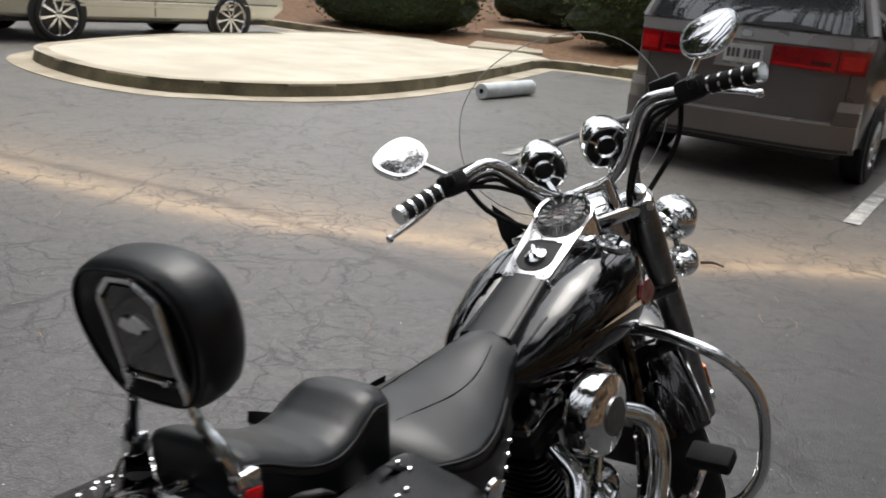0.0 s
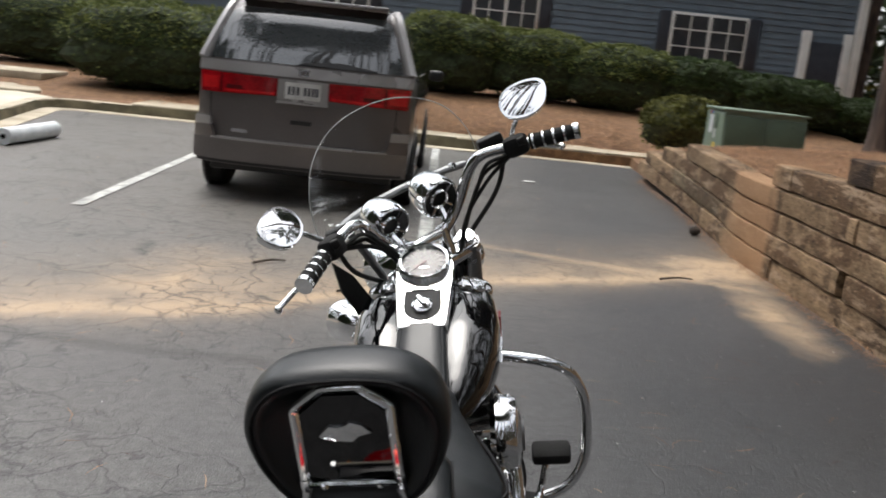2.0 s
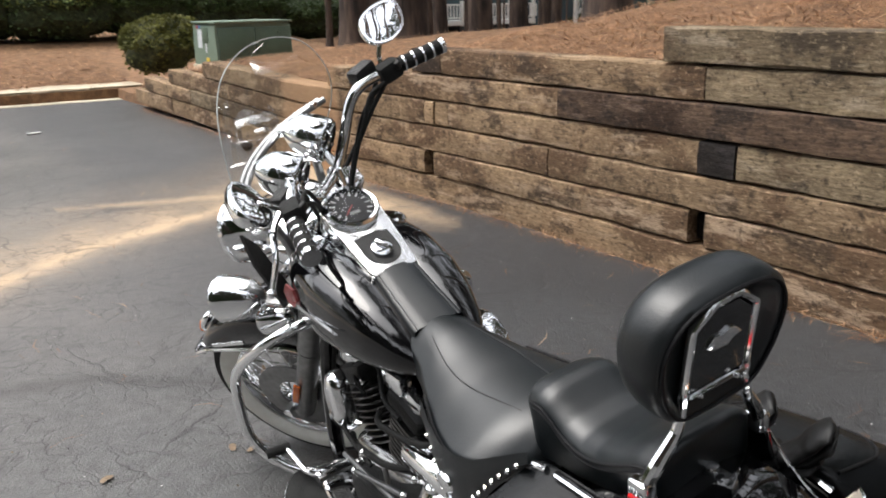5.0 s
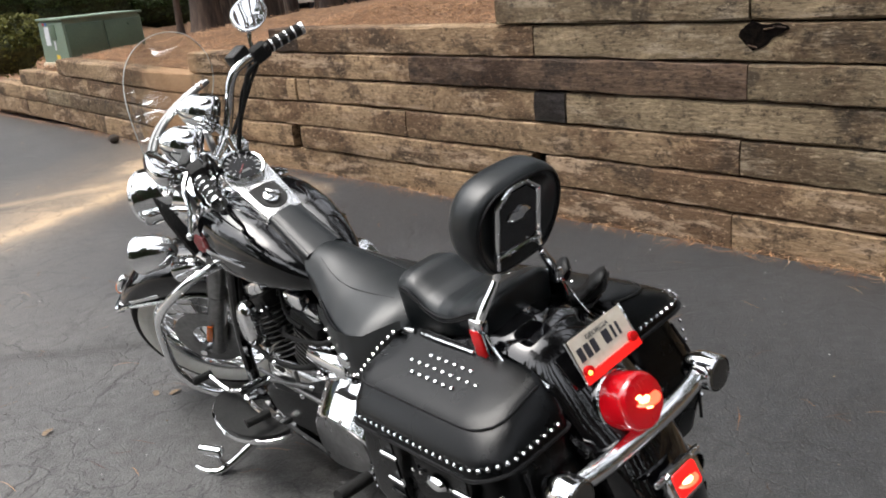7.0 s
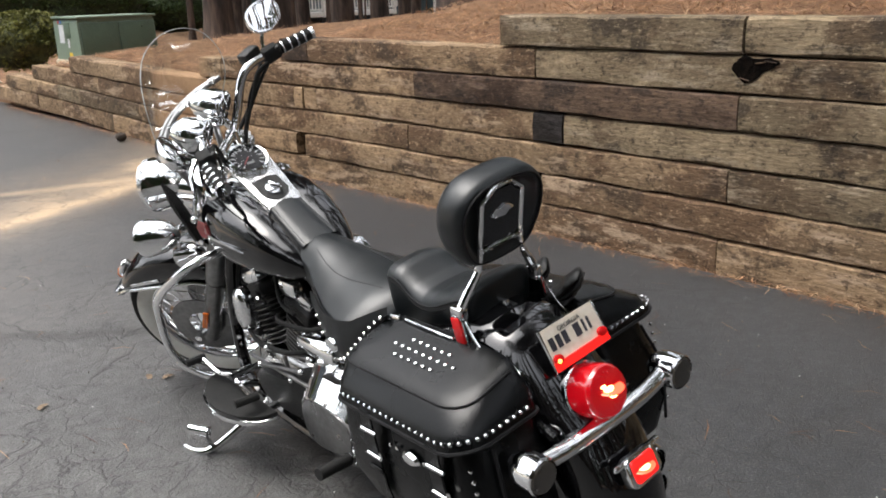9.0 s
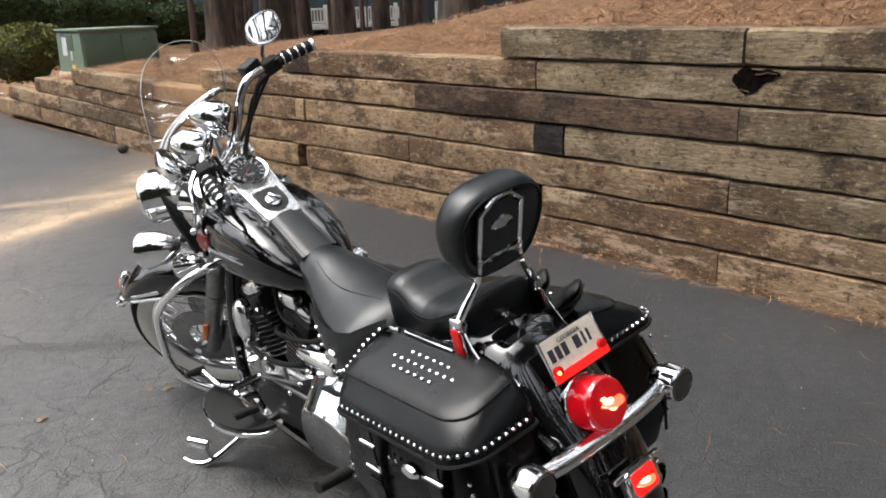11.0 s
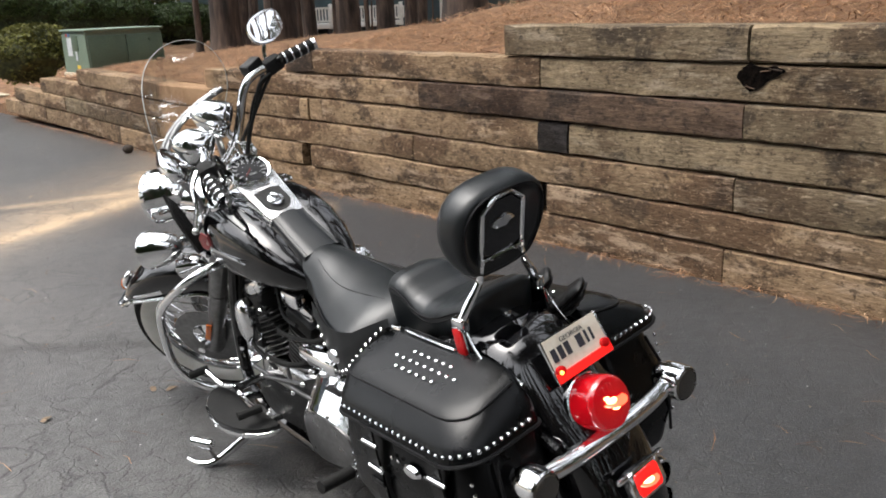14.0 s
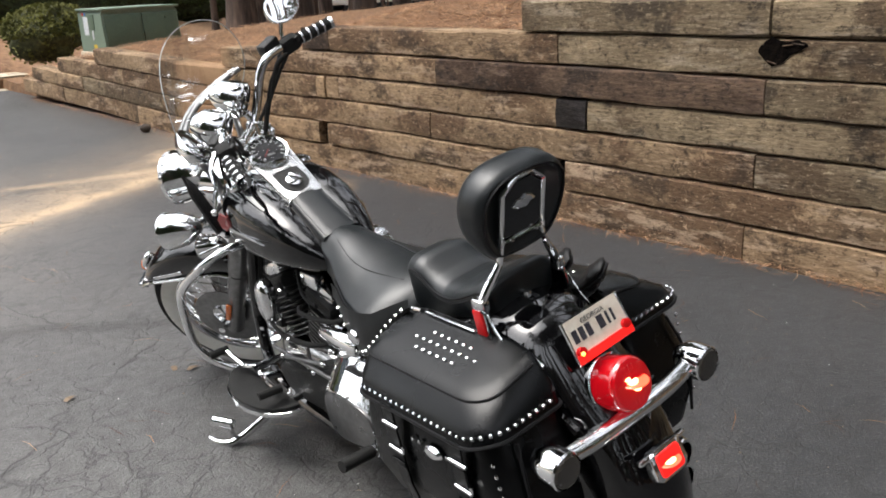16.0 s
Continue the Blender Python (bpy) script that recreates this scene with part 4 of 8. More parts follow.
for x, z, w, h in ((6.72, 2.72, 2.3, 1.5), (0.6, 3.2, 2.0, 1.5), (-4.5, 3.2, 2.0, 1.5), (-10, 3.2, 2.0, 1.5), (6.72, 5.2, 2.0, 1.3), (0.6, 5.3, 2.0, 1.2), (-4.5, 5.3, 2.0, 1.2)):
    window(hs, x, z, w, h, 25.95, False)
dr = part("door", box(0.95, 0.08, 2.2, (10.25, 25.93, 1.9), 0.01), SHUTTER, hs, "dark entrance door")
for x in (9.62, 10.86):
    part("door_frame", box(0.26, 0.14, 2.6, (x, 25.92, 2.0), 0.01), TRIM, dr, "white door trim")

h2 = thing("house", Matrix(), "blue-grey house with a white railed deck among trees", "house")
part("wall", box(16, 6, 8, (26.0, 34.0, 3.5)), SIDING_DARK, h2, "", 0)
part("roof", loft([[(17.5, 30.5, 7.5), (17.5, 34, 9.5), (17.5, 37.5, 7.5)], [(32.5, 30.5, 7.5), (32.5, 34, 9.5), (32.5, 37.5, 7.5)]]), ROOF, h2, "grey shingle roof", 0)
deck = part("deck", box(6.6, 1.6, 0.2, (21.5, 30.2, 0.40), 0.02), TRIM, h2, "white timber deck")
for k in range(6):
    part("post", box(0.13, 0.13, 1.0, (18.4 + 1.26 * k, 29.45, 0.78), 0.01), TRIM, deck, "white rail post")
    part("leg", box(0.14, 0.14, 0.5, (18.4 + 1.26 * k, 29.6, 0.1)), SHUTTER, deck, "", 0)
for z in (0.60, 1.12):
    part("rail", box(6.6, 0.08, 0.08, (21.5, 29.45, z), 0.01), TRIM, deck, "white rail")
for k in range(42):
    part("baluster", box(0.05, 0.05, 0.5, (18.5 + 0.155 * k, 29.45, 0.86)), TRIM, deck, "", 0)
for s in (0, 1):
    st = part("stair_rail", tube([(27.2, 29.5 - s, 1.15), (30.2, 29.5 - s, 3.2)], 0.055, 6, 1), TRIM, h2, "white sloping stair rail")
    part("string", box(3.7, 0.06, 0.24, (28.7, 29.5 - s, 1.50), turn=Matrix.Rotation(-0.60, 4, "Y")), TRIM, st, "white stair string")
    part("newel", box(0.14, 0.14, 1.5, (27.2, 29.5 - s, 0.55)), TRIM, st, "white newel post")
    for k in range(14):
        part("baluster", box(0.05, 0.05, 0.75, (27.4 + 0.2 * k, 29.5 - s, 0.95 + 0.137 * k)), TRIM, st, "", 0)

# ---- utility box and post ----
UGREEN = material("faded green enamel", (0.085, 0.125, 0.085), (0.065, 0.098, 0.066), 2.0, 0.5, bump=0.06)
UGREEN_LIGHT = material("faded pale green enamel", (0.16, 0.215, 0.165), (0.13, 0.18, 0.135), 2.0, 0.55)
STICKER = material("white sticker", (0.6, 0.62, 0.64), (0.5, 0.52, 0.55), 9, 0.5)
STICKER_RED = material("red sticker", (0.45, 0.03, 0.03), None, 9, 0.5)
STICKER_BLUE = material("blue sticker", (0.05, 0.16, 0.42), None, 9, 0.5)
STICKER_YELLOW = material("yellow sticker", (0.65, 0.45, 0.05), None, 9, 0.5)
ub = thing("utility_box", pose(3.30, 9.95, 0.50, 0, 0, 3), "faded green metal electrical utility cabinet on a slab", "utility box")
part("slab", box(1.14, 0.84, 0.10, (0.55, 0.41, 0.01), 0.02), KERB_TOP, ub, "concrete slab")
part("body", loft([[(0.0, y0, 0.06), (1.10, y0, 0.06), (1.10, y0 + dy, 0.56), (1.06, y0 + dy, 0.61), (0.04, y0 + dy, 0.61), (0.0, y0 + dy, 0.56)] for y0, dy in ((0.0, 0.05), (0.78, -0.0))]), UGREEN_LIGHT, ub, "pale green cabinet", 30)
for k in range(2):
    part("door", box(0.52, 0.02, 0.47, (0.29 + 0.53 * k, 0.012, 0.31), 0.006, turn=Matrix.Rotation(radians(-5), 4, "X")), UGREEN, ub, "green cabinet door")
part("lock", lathe([(0.018, 0), (0.014, 0.012), (0, 0.014)], Matrix.Translation((0.90, 0.018, 0.47)) @ Matrix.Rotation(radians(90), 4, "X"), 12), UGREEN, ub)
part("lid", box(1.14, 0.80, 0.03, (0.55, 0.41, 0.615), 0.01), UGREEN_LIGHT, ub, "overhanging lid")
for y, z, w, h, mt in ((0.55, 0.40, 0.14, 0.24, STICKER), (0.62, 0.555, 0.05, 0.04, STICKER_RED), (0.55, 0.555, 0.05, 0.04, STICKER_BLUE), (0.36, 0.28, 0.05, 0.12, STICKER), (0.33, 0.13, 0.10, 0.06, STICKER_YELLOW)):
    part("sticker", box(0.004, w, h, (-0.003, y, z)), mt, ub, "", 0)
part("meter_panel", box(0.01, 0.16, 0.20, (-0.004, 0.36, 0.45), 0.003), UGREEN, ub, "grey panel")
mp = thing("marker_post", pose(3.75, 13.2, ground_at(3.75, 13.2)), "thin pale utility marker post in straw", "post")
part("post", box(0.07, 0.03, 0.85, (0, 0, 0.42), 0.005), STICKER, mp)

# ---- parked vehicles ----
VAN_PAINT = material("grey metallic paint", (0.150, 0.134, 0.130), (0.128, 0.115, 0.112), 1.5, 0.3, metal=0.45, coat=0.9, fine=0.1)
VAN_LIGHT = material("silver metallic paint", (0.40, 0.39, 0.385), (0.35, 0.34, 0.335), 1.5, 0.28, metal=0.4, coat=0.8, fine=0.1)
CAR_GLASS = material("tinted car glass", (0.035, 0.04, 0.043), (0.05, 0.055, 0.058), 1.0, 0.03, coat=1.0, rough_vary=0.015, spec=1.0)
LAMP_RED = material("red tail lamp plastic", (0.36, 0.006, 0.012), (0.20, 0.004, 0.007), 5, 0.12, coat=0.9, fine=0.7)
LAMP_DARK = material("dark red tail lamp plastic", (0.10, 0.006, 0.008), (0.07, 0.004, 0.006), 8, 0.15, coat=0.8)
LAMP_BRIGHT = material("bright red lamp reflector", (0.62, 0.016, 0.018), (0.50, 0.010, 0.014), 8, 0.12, coat=0.9)
BLACK_TRIM = material("black plastic trim", (0.012, 0.012, 0.013), (0.02, 0.02, 0.02), 12, 0.5)
TYRE = material("car tyre rubber", (0.012, 0.012, 0.012), (0.022, 0.022, 0.022), 20, 0.8)
CREAM = material("cream white car paint", (0.74, 0.71, 0.60), (0.70, 0.67, 0.57), 1.2, 0.25, coat=0.8, fine=0.08)
VCHROME = material("car chrome", (0.72, 0.72, 0.73), None, 4, 0.1, metal=1.0)
VPLATE = material("white number plate", (0.62, 0.62, 0.60), (0.52, 0.52, 0.5), 8, 0.4)
VINK = material("grey plate ink", (0.10, 0.10, 0.11), None, 8, 0.5)


def car_wheel(parent, at, r, w, rim_mat, spokes=7, out=-1, big=False):
    m = Matrix.Translation(at) @ Matrix.Rotation(radians(90 * out), 4, "Y")
    rr = r * (0.80 if big else 0.64)
    tyre = part("wheel", lathe([(rr, -w / 2), (r * 0.93, -w / 2), (r, -w * 0.36), (r, w * 0.36), (r * 0.93, w / 2), (rr, w / 2), (rr, -w / 2)], m, 36), TYRE, parent, "black tyre on alloy wheel")
    part("rim", lathe([(rr, w * 0.48), (rr * 0.95, w * 0.52), (rr * 0.88, w * 0.40), (rr * 0.86, 0.0), (0, 0.0)], m, 36), rim_mat, tyre, "alloy rim")
    for k in range(spokes):
        q = 2 * math.pi * k / spokes
        b = loft([[m @ Vector((d * math.cos(q) - s * hw * math.sin(q), d * math.sin(q) + s * hw * math.cos(q), z)) for s, z in ((-1, w * 0.30), (1, w * 0.30), (0.7, w * 0.45), (-0.7, w * 0.45))] for d, hw in ((r * 0.08, 0.020), (rr * 0.5, 0.022), (rr * 0.92, 0.032))])
        part("spoke", b, rim_mat, tyre)
    part("hub_cap", lathe([(r * 0.16, w * 0.42), (r * 0.13, w * 0.5), (0, w * 0.52)], m, 16), rim_mat, tyre)


def section(hw_low, hw_belt, hw_roof, z_low, z_belt, z_roof, y, n=7):
    """One closed outline across a car body at y."""
    right = [(hw_low * 0.86, z_low), (hw_low, z_low + 0.06), (hw_belt, z_low + (z_belt - z_low) * 0.45), (hw_belt * 0.99, z_belt - 0.03), (hw_belt * 0.965, z_belt)]
    for k in range(1, n):
        t = k / (n - 1)
        right.append((hw_belt * 0.965 + (hw_roof - hw_belt * 0.965) * t ** 1.1, z_belt + (z_roof - 0.05 - z_belt) * t))
    right += [(hw_roof * 0.93, z_roof - 0.012), (hw_roof * 0.6, z_roof + 0.012), (0, z_roof + 0.02)]
    return [(x, y, z) for x, z in right] + [(-x, y, z) for x, z in reversed(right[:-1])]


van = thing("minivan", pose(-1.415, 5.66, 0, 0, 0, 1.6), "grey metallic minivan parked nose-in at the kerb", "minivan")
V = [  # y, low, belt, roof half widths; low, belt, roof heights
    (0.10, 0.86, 0.925, 0.86, 0.34, 1.14, 1.17), (0.17, 0.90, 0.945, 0.80, 0.30, 1.17, 1.34), (0.30, 0.92, 0.955, 0.75, 0.28, 1.17, 1.58), (0.44, 0.93, 0.96, 0.71, 0.26, 1.17, 1.72), (0.9, 0.94, 0.96, 0.71, 0.24, 1.16, 1.75), (2.2, 0.95, 0.96, 0.71, 0.24, 1.12, 1.755), (3.1, 0.95, 0.96, 0.68, 0.24, 1.08, 1.70), (3.6, 0.95, 0.96, 0.62, 0.24, 1.06, 1.50), (4.2, 0.94, 0.95, 0.74, 0.25, 1.0, 1.12), (4.8, 0.90, 0.90, 0.70, 0.28, 0.86, 0.93), (5.02, 0.80, 0.80, 0.60, 0.34, 0.72, 0.76)]
vb = loft([section(*v[1:], v[0]) for v in V])
for v in vb.verts:  # the tail bows round towards the flanks
    if v.co.y < 1.0:
        v.co.y += (0.03 + 0.16 * min(1.0, abs(v.co.x) / 0.93) ** 4) * (1 - v.co.y)
for f in [f for f in vb.faces if len(f.verts) > 12 and f.calc_center_median().y < 1]:
    vb.faces.remove(f)
part("body", vb, VAN_PAINT, van, "grey metallic body", 40)


def across(pts, depth, name, mat, parent, label="", bev=0.006):
    """A panel on the tail: outline in x and z, following the tail's slope."""
    tail = lambda z: float(np.interp(z, [0.3, 0.5, 0.72, 1.15, 1.34, 1.58, 1.72], [0.10, 0.08, 0.085, 0.10, 0.17, 0.30, 0.44]))
    bow = lambda x: 0.16 * (abs(x) / 0.93) ** 4
    xs_ = [p[0] for p in pts]
    x0, x1 = min(xs_), max(xs_)

    def span(x):
        hit = []
        for (ax, az), (bx, bz) in zip(pts, pts[1:] + pts[:1]):
            if min(ax, bx) - 1e-9 <= x <= max(ax, bx) + 1e-9:
                hit += [az, bz] if abs(ax - bx) < 1e-9 else [az + (bz - az) * (x - ax) / (bx - ax)]
        return min(hit), max(hit)

    cols = sorted(set([round(v, 6) for v in np.linspace(x0, x1, max(2, int((x1 - x0) / 0.05) + 1))] + [round(v, 6) for v in xs_]))
    cols[0], cols[-1] = x0, x1
    tall = max(p[1] for p in pts) - min(p[1] for p in pts)
    m = max(1, int(tall / 0.07))
    rings = []
    for x in cols:
        z0, z1 = span(x)
        zs = [z0 + (z1 - z0) * k / m for k in range(m + 1)]
        rings.append([(x, tail(z) + bow(x) - depth, z) for z in zs] + [(x, tail(z) + bow(x) + 0.02, z) for z in reversed(zs)])
    return part(name, loft(rings), mat, parent, label, 30)


def band(x0, x1, z0, z1, n=12, top=None, bot=None):
    xs = np.linspace(x0, x1, n)
    return [(float(x), z0 + (bot(x) if bot else 0)) for x in xs] + [(float(x), z1 + (top(x) if top else 0)) for x in reversed(xs)]


across(band(-0.925, 0.925, 0.30, 1.20, 30), 0.0, "tail_panel", VAN_PAINT, van, "grey rear quarter")
hatch = across(band(-0.80, 0.80, 0.53, 1.10), 0.006, "tailgate", VAN_PAINT, van, "grey tailgate")
across(band(-0.93, 0.93, 1.095, 1.185), 0.012, "tail_strip", VAN_LIGHT, van, "silver strip under the rear window")
across([(-0.83, 1.20), (0.83, 1.20), (0.80, 1.32), (0.70, 1.60), (0.62, 1.655), (-0.62, 1.655), (-0.70, 1.60), (-0.80, 1.32)], 0.008, "rear_window", CAR_GLASS, van, "large tinted rear window")
for s in SIDES_ALL:
    lamp = across([(s * x, z) for x, z in ((0.22, 0.925), (0.90, 0.905), (0.915, 1.085), (0.22, 1.075))], 0.022, "tail_lamp", LAMP_RED, van, "wide red tail lamp")
    across([(s * x, z) for x, z in ((0.70, 0.92), (0.715, 0.92), (0.715, 1.08), (0.70, 1.08))], 0.026, "lamp_joint", LAMP_DARK, lamp)
    across([(s * x, z) for x, z in ((0.52, 0.955), (0.66, 0.953), (0.66, 0.985), (0.52, 0.987))], 0.025, "reverse_lens", LAMP_DARK, lamp)
    across([(s * x, z) for x, z in ((0.735, 0.945), (0.885, 0.94), (0.89, 1.045), (0.735, 1.045))], 0.026, "reflector", LAMP_BRIGHT, lamp, "bright red outer reflector")
    across([(s * x, z) for x, z in ((0.24, 0.935), (0.68, 0.925), (0.68, 0.945), (0.24, 0.955))], 0.025, "lens_band", LAMP_BRIGHT, lamp)
    part("pillar", tube([(s * 0.90, 0.26, 1.19), (s * 0.84, 0.33, 1.36), (s * 0.755, 0.44, 1.58), (s * 0.70, 0.56, 1.71)], 0.05, 8), VAN_LIGHT, van, "silver rear pillar")
    sidewin = part("side_window", loft([[(s * (0.948 - 0.005), y, 1.19), (s * (0.948 - 0.215 * t - 0.005), y, 1.19 + 0.42 * t)] for y, t in ((0.55, 0.6), (0.75, 1.0), (1.6, 1.0), (2.9, 0.92))], closed=False, caps=False), CAR_GLASS, van, "tinted side windows")
    part("door_mirror", box(0.17, 0.10, 0.13, (s * 1.05, 3.25, 1.17), 0.04, 3), BLACK_TRIM, van, "dark door mirror")
rec = across([(-0.215, 0.885), (0.215, 0.885), (0.215, 1.075), (-0.215, 1.075)], 0.015, "plate_recess", VAN_LIGHT, van, "silver plate surround")
vp = across([(-0.152, 0.915), (0.152, 0.915), (0.152, 1.055), (-0.152, 1.055)], 0.022, "number_plate", VPLATE, van, "white number plate")
for k, x in enumerate((-0.115, -0.078, -0.041, 0.02, 0.055, 0.09, 0.122)):
    across([(x - 0.013, 0.95), (x + 0.013, 0.95), (x + 0.013, 1.02), (x - 0.013, 1.02)], 0.025, "character_bar", VINK, vp)
across(band(-0.22, 0.22, 0.872, 0.892), 0.028, "plate_trim", VAN_LIGHT, van, "bright trim below the plate")
across(band(-0.09, 0.09, 0.70, 0.735), 0.012, "handle", BLACK_TRIM, van, "dark tailgate handle")
across(band(-0.60, -0.46, 0.585, 0.615), 0.012, "badge", VCHROME, van, "small chrome badge")
across(band(-0.045, 0.045, 1.115, 1.165), 0.018, "emblem", VCHROME, van, "small chrome emblem")
across([(-0.06, 1.212), (0.58, 1.200), (0.62, 1.214), (0.30, 1.252), (0.06, 1.238)], 0.03, "wiper", BLACK_TRIM, van, "black rear wiper")
across(band(-0.93, 0.93, 0.345, 0.525, 40), 0.10, "bumper", VAN_PAINT, van, "grey rear bumper")
across(band(-0.90, 0.90, 0.318, 0.345, 30), 0.085, "bumper_lip", BLACK_TRIM, van, "black lower lip of the bumper")
across(band(-0.76, 0.76, 0.525, 0.540, 30), 0.104, "bumper_trim", VAN_LIGHT, van, "bright bumper edge")
across(band(-0.78, 0.78, 0.540, 0.556, 30), 0.004, "tailgate_gap", BLACK_TRIM, van, "dark gap under the tailgate")
for s in SIDES_ALL:
    across([(s * 0.735, 0.525), (s * 0.93, 0.525), (s * 0.93, 0.632), (s * 0.775, 0.632)], 0.082, "bumper_end", VAN_PAINT, van, "grey upturned end of the bumper")
    across([(s * 0.772, 0.632), (s * 0.93, 0.632), (s * 0.93, 0.705), (s * 0.782, 0.705)], 0.076, "bumper_corner", VAN_LIGHT, van, "silver bumper corner")
    across([(s * x, z) for x, z in ((0.795, 0.556), (0.805, 0.556), (0.815, 1.09), (0.805, 1.09))], 0.010, "tailgate_seam", BLACK_TRIM, van, "dark tailgate seam")
part("spoiler", box(1.30, 0.22, 0.05, (0, 0.42, 1.735), 0.02), VAN_PAINT, van, "roof spoiler")
part("underside", box(1.6, 4.4, 0.12, (0, 2.4, 0.30), 0.02), BLACK_TRIM, van, "dark underside")
for s in SIDES_ALL:
    for y in (0.92, 3.85):
        part("wheel_arch", lathe([(0.38, -0.01), (0.38, 0.02), (0.0, 0.02)], Matrix.Translation((s * 0.945, y, 0.36)) @ Matrix.Rotation(radians(90 * s), 4, "Y"), 28), BLACK_TRIM, van, "dark wheel arch")
        car_wheel(van, (s * 0.88, y, 0.325), 0.325, 0.20, VCHROME, 7, s)

# long cream saloon on large chrome wheels, beyond the apron
car = thing("sedan_car", pose(-11.95, 7.5, 0, 0, 0, -4), "long cream white saloon car on large chrome wheels", "car")
C = [(-2.75, 0.70, 0.80, 0.62, 0.42, 0.72, 0.78), (-2.55, 0.88, 0.92, 0.74, 0.34, 0.88, 0.96), (-1.6, 0.95, 0.98, 0.76, 0.30, 0.92, 1.00), (-1.2, 0.96, 0.98, 0.66, 0.30, 0.93, 1.20), (-0.75, 0.96, 0.98, 0.60, 0.30, 0.93, 1.42), (0.5, 0.96, 0.98, 0.60, 0.30, 0.92, 1.44), (0.95, 0.96, 0.98, 0.64, 0.30, 0.91, 1.22), (1.35, 0.95, 0.98, 0.76, 0.30, 0.90, 0.99), (2.4, 0.90, 0.94, 0.76, 0.34, 0.85, 0.92), (2.68, 0.74, 0.82, 0.64, 0.42, 0.70, 0.76)]
part("body", loft([section(*v[1:], v[0]) for v in C]), CREAM, car, "cream white body", 40)
for s in SIDES_ALL:
    part("side_window", loft([[(s * 0.955, y, 0.96), (s * (0.955 - 0.30 * t), y, 0.96 + 0.38 * t)] for y, t in ((-1.15, 0.1), (-0.75, 1.0), (0.5, 1.0), (0.92, 0.2))], closed=False, caps=False), CAR_GLASS, car, "tinted side windows")
    for z in (0.52, 0.60):
        part("side_moulding", box(0.012, 3.0 if z < 0.55 else 4.9, 0.035, (s * 0.985, 0.0 if z < 0.55 else -0.05, z), 0.005), CREAM if z < 0.55 else VCHROME, car, "side moulding")
    for y in (-1.55, 1.42):
        part("wheel_arch", lathe([(0.43, -0.03), (0.43, 0.012), (0.0, 0.012)], Matrix.Translation((s * 0.965, y, 0.39)) @ Matrix.Rotation(radians(90 * s), 4, "Y"), 30), BLACK_TRIM, car, "dark wheel arch")
        car_wheel(car, (s * 0.90, y, 0.37), 0.37, 0.22, VCHROME, 9, s, True)
    part("door_seam", box(0.006, 0.012, 0.55, (s * 0.982, 0.0, 0.65)), BLACK_TRIM, car)
part("underside", box(1.6, 4.6, 0.16, (0, 0, 0.34), 0.02), BLACK_TRIM, car, "dark underside")

# ---- motorcycle materials ----
GLOSS = material("black gloss paint", (0.0025, 0.0025, 0.003), (0.004, 0.004, 0.0045), 3, 0.03, coat=1.0, rough_vary=0.01, fine=0.1, spec=0.08)
GLOSS.node_tree.nodes["Principled BSDF"].inputs["Coat IOR"].default_value = 1.60
CONSOLE = material("bright satin console plate", (0.90, 0.90, 0.90), (0.84, 0.84, 0.84), 4, 0.24, metal=1.0, rough_vary=0.04, fine=0.05)
CHROME = material("chrome", (0.92, 0.93, 0.94), (0.86, 0.87, 0.88), 4, 0.07, metal=1.0, rough_vary=0.04, fine=0.05)
STEEL = material("brushed steel", (0.26, 0.26, 0.26), (0.19, 0.19, 0.19), 12, 0.3, metal=1.0, bump=0.05)
LEATHER = material("black leather", (0.0044, 0.0066, 0.0078), (0.0030, 0.0046, 0.0056), 7, 0.38, bump=0.08, bump_scale=300, fine=0.3, spec=0.52, rough_vary=0.09)
LEATHER_WORN = material("supple black leather", (0.0018, 0.0023, 0.0027), (0.0010, 0.0013, 0.0016), 5, 0.27, bump=0.07, bump_scale=260, fine=0.5, spec=0.26, rough_vary=0.07)
RUBBER = material("black rubber", (0.009, 0.009, 0.009), (0.016, 0.016, 0.0155), 20, 0.75, bump=0.2, bump_scale=200, spec=0.25)
ENGINE = material("black wrinkle paint", (0.006, 0.006, 0.006), (0.014, 0.014, 0.014), 14, 0.45, bump=0.3, bump_scale=300, spec=0.3)
ALLOY = material("polished engine alloy", (0.50, 0.50, 0.49), (0.30, 0.30, 0.30), 9, 0.22, metal=1.0)
WHITEWALL = material("whitewall rubber", (0.86, 0.85, 0.79), (0.76, 0.75, 0.69), 9, 0.6, bump=0.1)
PLATE_WHITE = material("licence plate", (0.66, 0.60, 0.50), (0.58, 0.53, 0.45), 6, 0.4)
PLATE_INK = material("dark plate ink", (0.03, 0.03, 0.04), None, 5, 0.5)
PIPING = material("leather piping", (0.005, 0.005, 0.006), None, 9, 0.55, spec=0.25)
RED_FILM = material("red reflector", (0.62, 0.008, 0.010), (0.50, 0.006, 0.008), 30, 0.16, coat=0.25, spec=0.3)
AMBER = material("amber reflector", (0.75, 0.17, 0.01), (0.55, 0.10, 0.01), 30, 0.12, coat=0.6)
SMOKE = material("smoked lens", (0.05, 0.042, 0.032), (0.03, 0.026, 0.02), 30, 0.12, coat=0.8)
TAIL_RED = glow("lit red lens", (1.0, 0.02, 0.015), 0.9, (0.6, 0.01, 0.01))
LENS_RED = glow("red tail lamp lens", (1.0, 0.008, 0.020), 0.22, (0.28, 0.002, 0.005))
LENS_RED.node_tree.nodes["Principled BSDF"].inputs["Roughness"].default_value = 0.08
LENS_RED.node_tree.nodes["Principled BSDF"].inputs["Coat Weight"].default_value = 1.0
